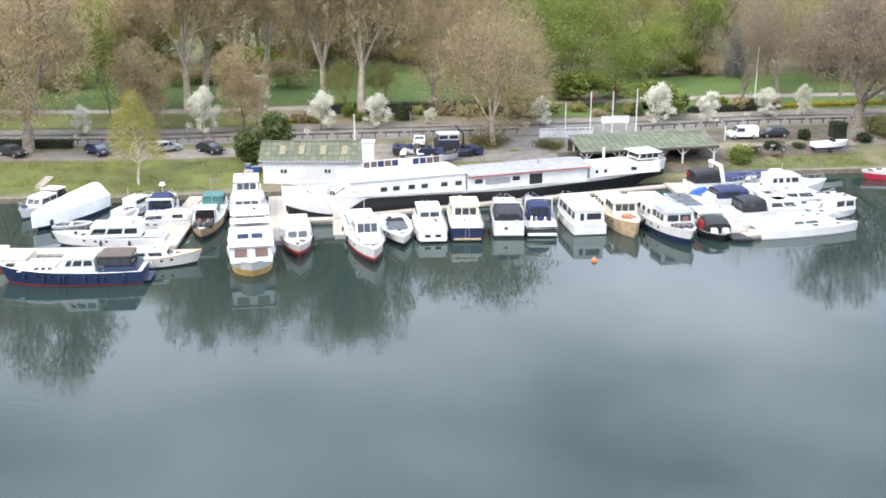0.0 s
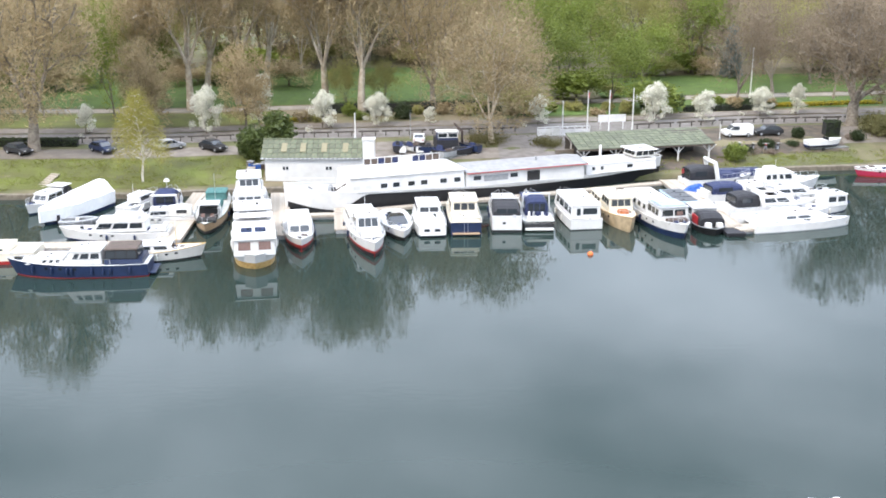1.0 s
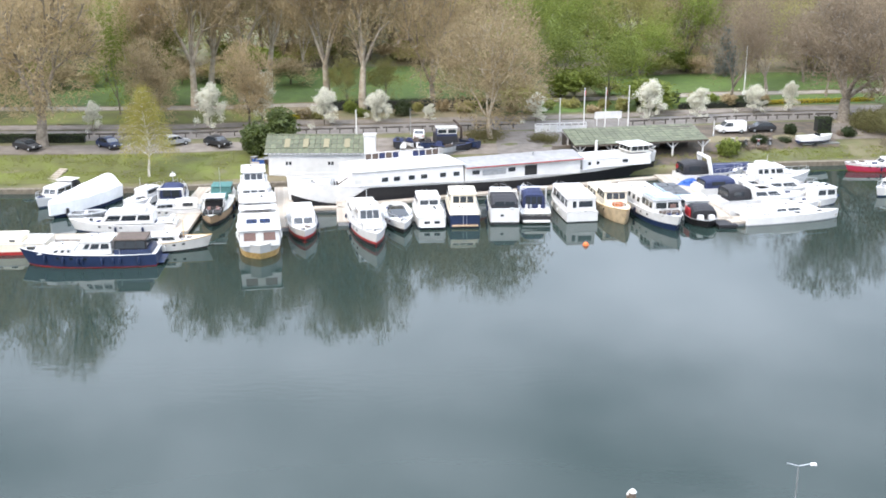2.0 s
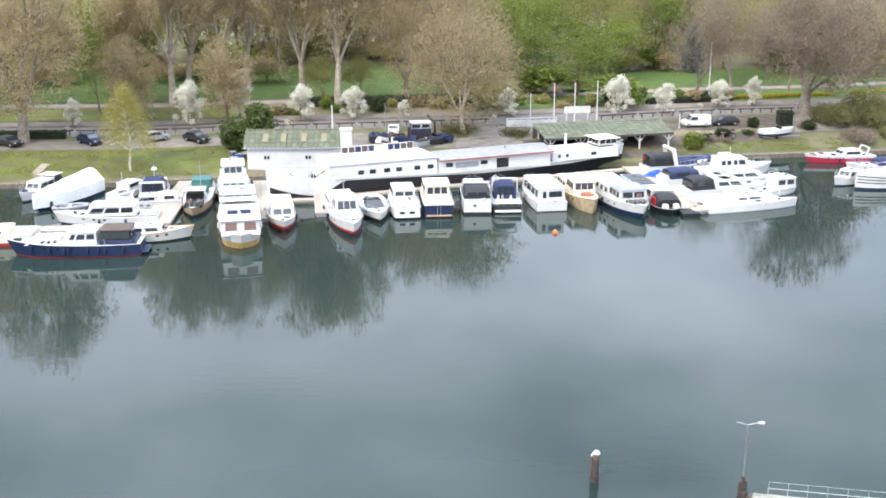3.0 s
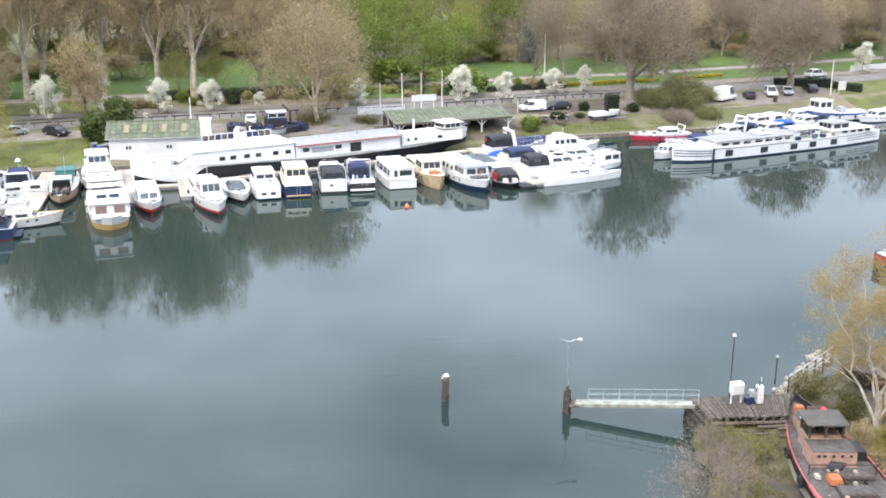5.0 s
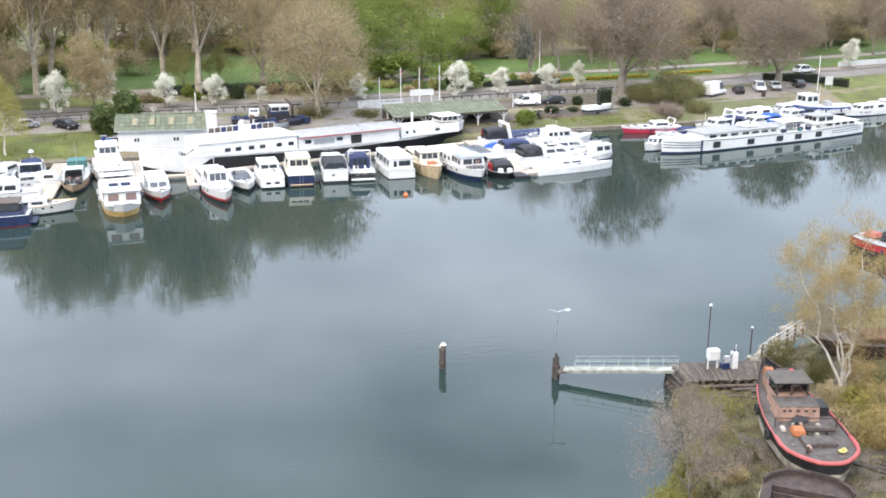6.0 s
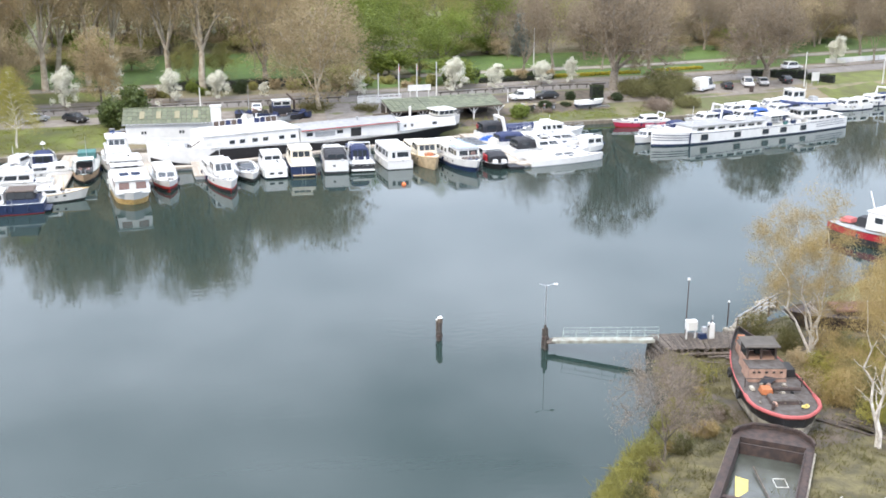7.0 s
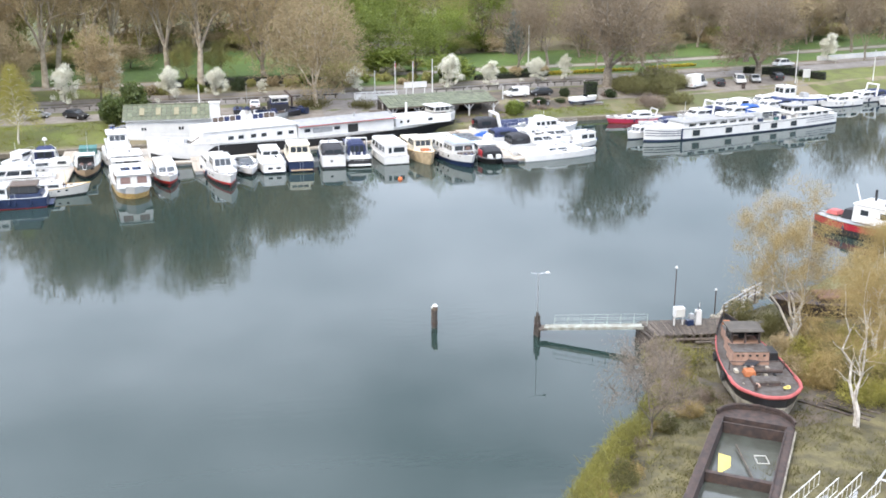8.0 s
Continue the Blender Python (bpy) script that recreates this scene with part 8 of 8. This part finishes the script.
# open-fronted casing with its slots, the small wheelhouse and the fore trunk
cas = part("engine_casing", blk((-1.35, -1.15, 1.15), (0.4, 1.45, 2.1), 0.05, 0.03), "salmon", tug, "faded salmon engine casing")
part("casing_roof", blk((-1.3, -1.1, 2.1), (0.4, 1.4, 2.15)), "tugdeck", cas)
for py in (-0.75, -0.25, 0.25, 0.75, 1.1):
    part("vent_slot", blk((-1.365, py - 0.09, 1.82), (-1.33, py + 0.09, 1.95)), "dark", cas)
part("torn_sheet", slab([(-1.9, 0.1, 1.28), (-1.45, -0.5, 1.5), (-1.4, 0.4, 1.62), (-1.8, 0.9, 1.3)], 0.03), "blackcover", tug)
wh = part("wheelhouse", blk((0.25, -0.85, 1.2), (1.85, 1.25, 2.2), 0.02), "salmon", tug)
for px in (0.3, 1.75):
    for py in (-0.8, 0.2, 1.15):
        part("window_post", blk((px - 0.05, py - 0.06, 2.2), (px + 0.05, py + 0.06, 3.1)), "rust", wh)
part("window_pane", blk((1.72, -0.74, 2.25), (1.75, 1.1, 3.05)), "glass", wh)
for py in (-0.82, 1.18):
    part("window_pane", blk((0.36, py - 0.015, 2.25), (1.7, py + 0.015, 3.05)), "glass", wh)
part("wheel_stand", blk((1.2, 0.0, 2.2), (1.5, 0.35, 2.8), 0.04), "dark", wh)
part("wheelhouse_roof", loft(bmesh.new(), [[(0.0, -1.05, 3.1), (2.1, -1.05, 3.1), (2.1, 1.4, 3.1), (0.0, 1.4, 3.1)], [(0.0, -1.05, 3.17), (2.1, -1.05, 3.17), (2.1, 1.4, 3.17), (0.0, 1.4, 3.17)], [(0.2, -0.7, 3.26), (1.9, -0.7, 3.26), (1.9, 1.05, 3.26), (0.2, 1.05, 3.26)]]), "tugroof", wh)
part("companionway", blk((-0.6, -2.0, 1.15), (0.9, -1.2, 1.75), 0.05), "black", tug, "open black companionway")
cabin(tug, 1.95, 4.1, 1.9, 1.25, 0.85, "salmon", "tugdeck", 0.1, tumble=0.05, over=0.02, name="fore_trunk")
part("skylight", rod((2.9, 0.5, 2.2), (2.9, 0.5, 2.34), 0.36, 0.32, 12), "offwhite", tug, "round pale skylight")
cabin(tug, -4.9, -3.7, 1.9, 1.15, 0.18, "rust", "tugdeck", 0.05, over=0.02, name="aft_hatch")
part("towing_hook", blk((-3.5, 0.35, 1.2), (-2.6, 1.15, 1.55), 0.08, 0.03), "rustorange", tug, "orange towing gear")
part("towing_beam", rod((-3.1, -1.5, 1.45), (-3.1, 0.3, 1.45), 0.14, n=8), "rust", tug)
part("towing_bow", chain([(-2.2, -1.9, 1.2), (-2.2, -1.9, 1.8), (-2.2, 1.9, 1.8), (-2.2, 1.9, 1.2)], 0.05), "rust", tug)
part("rope_coil", chain([(-5.6 + 0.20 * math.cos(k * 0.7854), -1.05 + 0.20 * math.sin(k * 0.7854), 1.3 + 0.02 * k) for k in range(8)], 0.06, 5, True), "yellow", tug, "yellow rope coil")
part("bollard", rod((-5.6, 1.0, 1.2), (-5.6, 1.0, 1.6), 0.12, n=8), "rust", tug)
part("bow_winch", blk((4.6, -0.1, 1.45), (5.3, 0.6, 2.1), 0.1, 0.04), "rustorange", tug, "orange bow winch")
part("winch_drum", rod((4.9, -1.1, 1.8), (4.9, -0.2, 1.8), 0.28, n=10), "rust", tug)
part("life_raft", rod((4.2, -1.2, 1.9), (4.8, -1.2, 1.9), 0.22, n=10), "brightred", tug)
for k in range(26):
    x, y = rp.uniform(-5.6, -1.7), rp.uniform(-1.5, 1.5)
    s = rp.uniform(0.08, 0.30)
    part("deck_scrap", blk((x, y, 1.2), (x + s * 1.8, y + s, 1.2 + s * 0.6), 0.03), rp.choice(["rust", "wood_old", "hullgrey", "rust", "tugdeck", "blackcover", "salmon"]), tug)
for k in range(7):
    kl = thing("timber_baulk", "heavy old timber baulk beside the beached tug", "timber", pose(33.6 + k * 0.5, 24.0 + rp.uniform(-0.5, 0.5), height(34, 24) + 0.15, 0, 0, 125 + rp.uniform(-8, 8)), "timber baulks")
    part("beam", blk((-1.8, -0.16, -0.12), (1.8, 0.16, 0.16)), "wood_old", kl)

# open hopper barge
bg = thing("hopper_barge", "open rusty hopper barge with rainwater in its hold", "barge", pose(27.8, 22.6, 0.12, 0, 0, 57.0), "beached hulls")
BW, TOP, BLN = 2.35, 2.05, 24.0
for sg in (-1, 1):
    part("side_wall", blk((-BLN, sg * BW - 0.10, 0.2), (-0.9, sg * BW + 0.10, TOP)), "rust", bg)
    part("side_deck", blk((-BLN, min(sg * BW, sg * (BW - 0.38)), TOP), (-0.9, max(sg * BW, sg * (BW - 0.38)) + (0.12 if sg > 0 else 0), TOP + 0.06)), "rust", bg)
    part("coaming", blk((-BLN, sg * (BW - 0.40) - 0.04, 0.9), (-1.6, sg * (BW - 0.40) + 0.04, TOP + 0.22)), "rust", bg)
    part("rubbing_bar", rod((-BLN, sg * (BW + 0.14), TOP - 0.25), (-0.9, sg * (BW + 0.14), TOP - 0.25), 0.07), "hullgrey", bg)
bowr = [(-0.95, -BW - 0.1), (-0.3, -BW + 0.15), (0.55, -BW + 0.9), (0.85, 0), (0.55, BW - 0.9), (-0.3, BW - 0.15), (-0.95, BW + 0.1)]
part("bow_plate", loft(bmesh.new(), [[(x, y, 0.2) for x, y in bowr], [(x, y, TOP + 0.05) for x, y in bowr]], close=True), "rust", bg)
part("bow_rim", chain([(x, y, TOP + 0.38) for x, y in bowr], 0.09), "rust", bg)
part("bow_bulwark", loft(bmesh.new(), [[(x, y, TOP) for x, y in bowr], [(x, y, TOP + 0.36) for x, y in bowr]], cap=False, close=False), "rust", bg)
for x in (-1.6, -8.2, -15.0, -22.0):
    part("bulkhead", blk((x - 0.35 if x < -2 else x - 0.1, -BW + 0.36, 0.6), (x, BW - 0.36, TOP - (0.0 if x > -2 else 0.12))), "rust", bg)
part("hold_floor", blk((-BLN, -BW, 0.9), (-1.6, BW, 1.0)), "rust", bg)
rw = bmesh.new()
box(rw, (-BLN, -BW + 0.4, 1.0), (-1.7, BW - 0.4, 1.32))
part("rainwater", rw, "rainwater", bg, "still grey rainwater in the hold")
ys = thing("yellow_sheet", "yellow sheet of board leaning in the barge hold", "board", bg.matrix_world @ pose(-6.4, 1.2, 1.36, 12, -8, 8))
part("sheet", blk((-1.5, -0.5, 0), (1.2, 0.25, 0.05)), "yellow", ys)
wf = thing("floating_frame", "small white frame floating in the hold", "frame", bg.matrix_world @ pose(-4.6, -0.9, 1.36, 0, 0, 20))
part("frame", chain([(-0.5, -0.35, 0), (0.5, -0.35, 0), (0.5, 0.35, 0), (-0.5, 0.35, 0)], 0.035, 4, True), "offwhite", wf)
pp = thing("drift_pole", "dark pole lying across the hold", "pole", bg.matrix_world @ pose(-5.6, 0, 1.42, 0, 0, 8))
part("shaft", rod((-1.9, -0.5, 0), (2.2, 0.5, 0.1), 0.05), "wood_old", pp)

# gangway stairs lying on the bank
for i, (x, y, a) in enumerate(((26.4, 13.0, 38), (28.7, 12.4, 38))):
    gw = thing("gangway", "white aluminium gangway with lattice rails lying on the grass", "gangway", pose(x, y, height(x, y) + 0.12, 0, 0, a), "gangways on the bank")
    part("floor", blk((-3.2, -0.5, 0), (2.4, 0.5, 0.08)), "grey", gw)
    for sg in (-1, 1):
        for hh in (0.1, 0.95):
            part("chord", rod((-3.2, sg * 0.55, hh), (2.4, sg * 0.55, hh), 0.032, n=5), "offwhite", gw)
        for k in range(9):
            part("upright", rod((-3.2 + k * 0.7, sg * 0.55, 0.1), (-3.2 + k * 0.7, sg * 0.55, 0.95), 0.02, n=5), "offwhite", gw)
tr = thing("boat_cradle", "pale metal boat cradle on the grass", "cradle", pose(32.8, 14.9, height(32.8, 14.9) + 0.1, 0, 0, 40))
part("beam", rod((-1.8, -0.5, 0.2), (1.8, -0.5, 0.5), 0.07), "metal", tr)
part("beam", rod((-1.8, 0.5, 0.2), (1.8, 0.5, 0.5), 0.07), "metal", tr)
part("cross_beam", rod((-1.2, -0.6, 0.25), (-1.2, 0.6, 0.25), 0.07), "metal", tr)
part("arm", rod((1.2, 0.5, 0.4), (1.4, 1.1, 1.5), 0.06), "metal", tr)

# rusty hull behind the birches and the red tug
rh = boat("rusty_hull", "low rust-red steel barge lying behind the birches", 47.0, 41.5, 172, 17, 4.0, hull="rust", stripe="rust", deck="rust", rub="rust", stern_h=1.0, bow_h=1.3, rail=None, z=1.5, group="beached hulls", transom=0.8, full=5)[0]
cabin(rh, -5, 4.5, 2.4, 0.95, 0.45, "rust", "rustroof", 0.1, name="hatch")
rt, h = boat("red_tug", "red and white harbour tug with a black waterline", 64.6, 65.0, -62, 18.0, 5.4, hull="tugred", stripe="black", deck="grey", stern_h=1.5, bow_h=2.4, transom=0.5, full=3.0, rub="black", rail=None, group="moored ships")
part("black_side", h.shell(0.1, 0.50, 0.01, 1), "black", rt)
cabin(rt, -4.2, 5.4, 3.6, 1.6, 2.0, "white", "white", 0.4, side=((0.1, 0.2), (0.35, 0.45), (0.6, 0.7)), wz=(0.45, 0.75), over=0.1, name="deckhouse")
cabin(rt, 0.4, 3.6, 2.8, 3.7, 2.0, "white", "white", 0.3, side=((0.1, 0.45), (0.55, 0.9)), fwin=3, bwin=2, wz=(0.45, 0.85), name="wheelhouse")
part("stern_cover", blk((-8.0, -0.8, 1.6), (-6.5, 0.8, 2.0), 0.2), "redfaded", rt, "red covered stern locker")
part("tow_winch", blk((-6.0, -0.9, 1.5), (-4.6, 0.9, 2.5), 0.25), "blackcover", rt)
part("davit", rod((-4.6, 1.5, 1.5), (-6.0, 1.7, 5.0), 0.07), "white", rt)
part("exhaust", rod((-3.0, 0.8, 3.6), (-3.0, 0.8, 5.0), 0.16), "black", rt)
part("searchlight", blk((-1.0, -0.9, 3.7), (-0.3, -0.2, 4.4), 0.1), "blackcover", rt)
mast(rt, 1.6, 5.8, 2.5)
part("emblem", chain([(-3.3, 1.83, 2.3), (-3.3, 1.83, 3.0), (-2.9, 1.83, 2.9), (-2.9, 1.83, 2.65), (-3.3, 1.83, 2.6)], 0.05), "brightred", rt)

# near-bank birches and scrub
def stem_birch(seed, h, stems, wide, tufts, lean=(0.0, 0.0), leaf="leafbirch"):
    """A birch of several sinuous white stems with rising side branches and drooping tufts at their ends."""
    rng = np.random.default_rng(seed)
    segs, pts = [], []

    def branch(p, d, ln, rad, lev):
        q = p
        n = 4
        for k in range(n):
            d = (d + Vector(rng.normal(size=3)) * 0.16 + Vector((0, 0, 0.10 if k < 2 else -0.10))).normalized()
            e = q + d * ln / n
            segs.append((q, e, rad * (1 - k / (n + 1.2)), rad * (1 - (k + 1) / (n + 1.2))))
            if lev < 2 and k:
                for c in range(2):
                    dd = (d * 0.55 + Vector(rng.normal(size=3)) * 0.55 + Vector((0, 0, 0.12))).normalized()
                    branch(e, dd, ln * 0.52, rad * 0.42, lev + 1)
            if lev >= 1 and k >= 2:
                pts.append(e)
            q = e
        if lev >= 1:
            pts.append(q + Vector((0, 0, -0.25)))

    for k in range(stems):
        a = 6.283 * (k + 0.3 * rng.random()) / stems
        out = wide * (0.25 + 0.35 * rng.random())
        top = Vector((math.cos(a) * out + lean[0], math.sin(a) * out + lean[1], h * (1.0 if k == 0 else rng.uniform(0.72, 0.95))))
        q, m = Vector((0.15 * math.cos(a), 0.15 * math.sin(a), -0.3)), 9
        for i in range(m):
            u = (i + 1) / m
            e = Vector((top.x * u ** 0.9 + 0.16 * rng.normal(), top.y * u ** 0.9 + 0.16 * rng.normal(), top.z * u))
            r0 = 0.125 * (1 - 0.86 * i / m)
            segs.append((q, e, r0, 0.125 * (1 - 0.86 * u)))
            if i >= 2:
                for c in range(2 if i < m - 1 else 4):
                    b = rng.uniform(0, 6.283)
                    ln = wide * (0.62 - 0.34 * u) * rng.uniform(0.7, 1.3)
                    branch(e, Vector((math.cos(b), math.sin(b), 0.55)).normalized(), ln, r0 * 0.38, 0)
            q = e
    crown = shards(rng, pts, [0.42] * len(pts), max(1, int(tufts / len(pts))), 0.20, 0.013, 0.9, 1.25)
    fine = []
    for p0, p1, r0, r1 in segs:
        if r0 < 0.019:
            sd = (p1 - p0).cross(Vector(rng.normal(size=3))).normalized() * max(0.011, r0 * 0.8)
            fine += [p0 - sd, p0 + sd, p1]
    crown = np.concatenate([crown, np.array([tuple(v) for v in fine])])
    return limb_mesh("trunk", segs, M["birchbark"], 0.019, 0.020), tri_mesh("crown", crown, M[leaf])


b1 = stem_birch(41, 12.0, 5, 5.6, 50000, (-1.6, 0.2))
b2 = stem_birch(44, 9.5, 3, 4.6, 33000)
b3 = stem_birch(43, 10.5, 3, 4.2, 9000, (-0.6, 0.3))
BL_ = "white-barked birch with ochre buds on the near bank"
for k, (x, y, h_, kd, tn) in enumerate(((37.6, 35.8, 11.0, b1, 0.0), (34.3, 21.5, 10.5, b3, 0.2), (41.6, 31.0, 9.5, b2, 1.3), (39.2, 24.6, 9.0, b3, 2.6), (44.5, 35.0, 8.5, b2, 3.9), (46.0, 28.0, 9.5, b2, 0.7))):
    plant("birch", kd, BL_, x, y, h_, 14 * h_ / {id(b1): 12.0, id(b2): 9.5, id(b3): 10.5}[id(kd)], tn, group="birches on the near bank", ref_h={id(b1): 12.0, id(b2): 9.5, id(b3): 10.5}[id(kd)])
for k in range(16):
    y = rp.uniform(24.5, 36)
    bush("willow_scrub", "feathery yellow-green willow scrub beside the tug", rp.uniform(34.4, 39.5) + 0.1 * (y - 26), y, rp.uniform(1.0, 1.7), rp.uniform(1.4, 3.2), ("leafyellow", "willow", "leafyellow", "leafbirch")[k % 4], 40, 70, 0.34, 0.018, k)
bare_patch(45.0, 40.0, 9.0, 5.0, 0.3, 7.0)
for k in range(40):
    x, y = 33.4 + 13 * rp.random(), 24 + 18 * rp.random()
    if x < 33.4 + 0.1 * (y - 22) or (x > 38 and y > 37):
        continue
    bush("bank_scrub", "tangled yellow-green scrub under the birches", x, y, rp.uniform(0.9, 1.8), rp.uniform(0.9, 2.4), ("leafyellow", "dulltuft", "twig", "leafbirch", "dulltuft", "twigdark")[k % 6], 34, 60, 0.3, 0.022, k)
for k in range(46):
    y = rp.uniform(11, 37)
    x = shore(y) + rp.uniform(0.8, 4.2 if y > 22 else 3.0)
    if abs((x - 27.8) * 0.839 - (y - 22.6) * 0.545) < 3.0 and y < 24 or math.hypot((x - 30.5) / 3.4, (y - 29.8) / 8.2) < 1:
        continue
    bush("bank_scrub", "dry tangled scrub on the near bank", x, y, rp.uniform(0.5, 1.0), rp.uniform(0.5, 1.4), ("dulltuft", "reed", "twigdark", "willow", "leafbirch")[k % 5], 26, 60, 0.32, 0.02, k)
wk = birch_kind(51, 6.2, 0.12, "twigdark", 26, 0.30, 0.011, 0.5, bark="bark", wide=3.1, bole=0.14, levels=4, spread=0.72, kids=3, shrink=0.78, up=0.25)
for k, (x, y, h_, tn) in enumerate(((20.8, 23.2, 7.0, 0.4), (23.8, 28.8, 3.8, 2.0), (25.2, 32.0, 4.0, 3.6), (25.6, 34.6, 3.4, 0.9), (26.2, 36.2, 2.4, 5.0))):
    plant("bare_shrub", wk, "leafless brown willow shrub at the water's edge", x, y, h_, 14 * h_ / 6.2, tn, group="bare shrubs", ref_h=6.2)
fbk = grow(np.random.default_rng(61), 3.2, 0.07, bole=0.2, levels=3, spread=0.7, kids=3, shrink=0.78, up=0.1)
for k, (x, y, a) in enumerate(((16.6, 20.4, 150), (17.2, 19.0, 205), (16.0, 19.4, 170))):
    br = thing("fallen_branch", "dark leafless branch lying in the shallow water", "branch", pose(x + 1.2, y, 0.15, 0, -76, a), "fallen branches")
    part("limb", limb_mesh("limb", fbk[0], M["barrier"], 0.0, 0.03), None, br)
    part("twigs", tri_mesh("twigs", shards(np.random.default_rng(k), [tuple(q) for q in fbk[1]], [0.35] * len(fbk[1]), 14, 0.4, 0.03), M["barrier"]), None, br)
rr_ = np.random.default_rng(12)
pts = []
while len(pts) < 1500:
    y = rr_.uniform(6, 38)
    x = shore(y) + abs(rr_.normal()) * (1.0 + 0.9 * noise.noise((0.0, y * 0.45, 5))) - 0.2
    if noise.noise((x * 0.4, y * 0.4, 9)) < -0.28:
        continue
    pts.append((x, y, height(x, y) + rr_.uniform(0.0, 1.0) * (0.7 + 0.6 * noise.noise((x * 0.5, y * 0.5, 2)))))
rd = new("reed_bed", tri_mesh("reed_bed", shards(rr_, pts, [0.5] * len(pts), 24, 0.6, 0.026, -1.0), M["reed"]))
tagged(rd, "yellow-green reeds and scrub along the water's edge", "reeds", kind="stuff")
pts = []
while len(pts) < 5200:
    x, y = rr_.uniform(18, 52), rr_.uniform(5, 46)
    if x > shore(y) + 1.0 and noise.noise((x * 0.35, y * 0.35, 11)) > -0.12:
        pts.append((x, y, height(x, y) + 0.17))
gt = new("rough_grass", tri_mesh("rough_grass", shards(rr_, pts, [0.5] * len(pts), 16, 0.22, 0.02, -1.5, 0.15), M["dulltuft"]))
tagged(gt, "rough straw-coloured grass tufts on the near bank", "grass", kind="stuff")
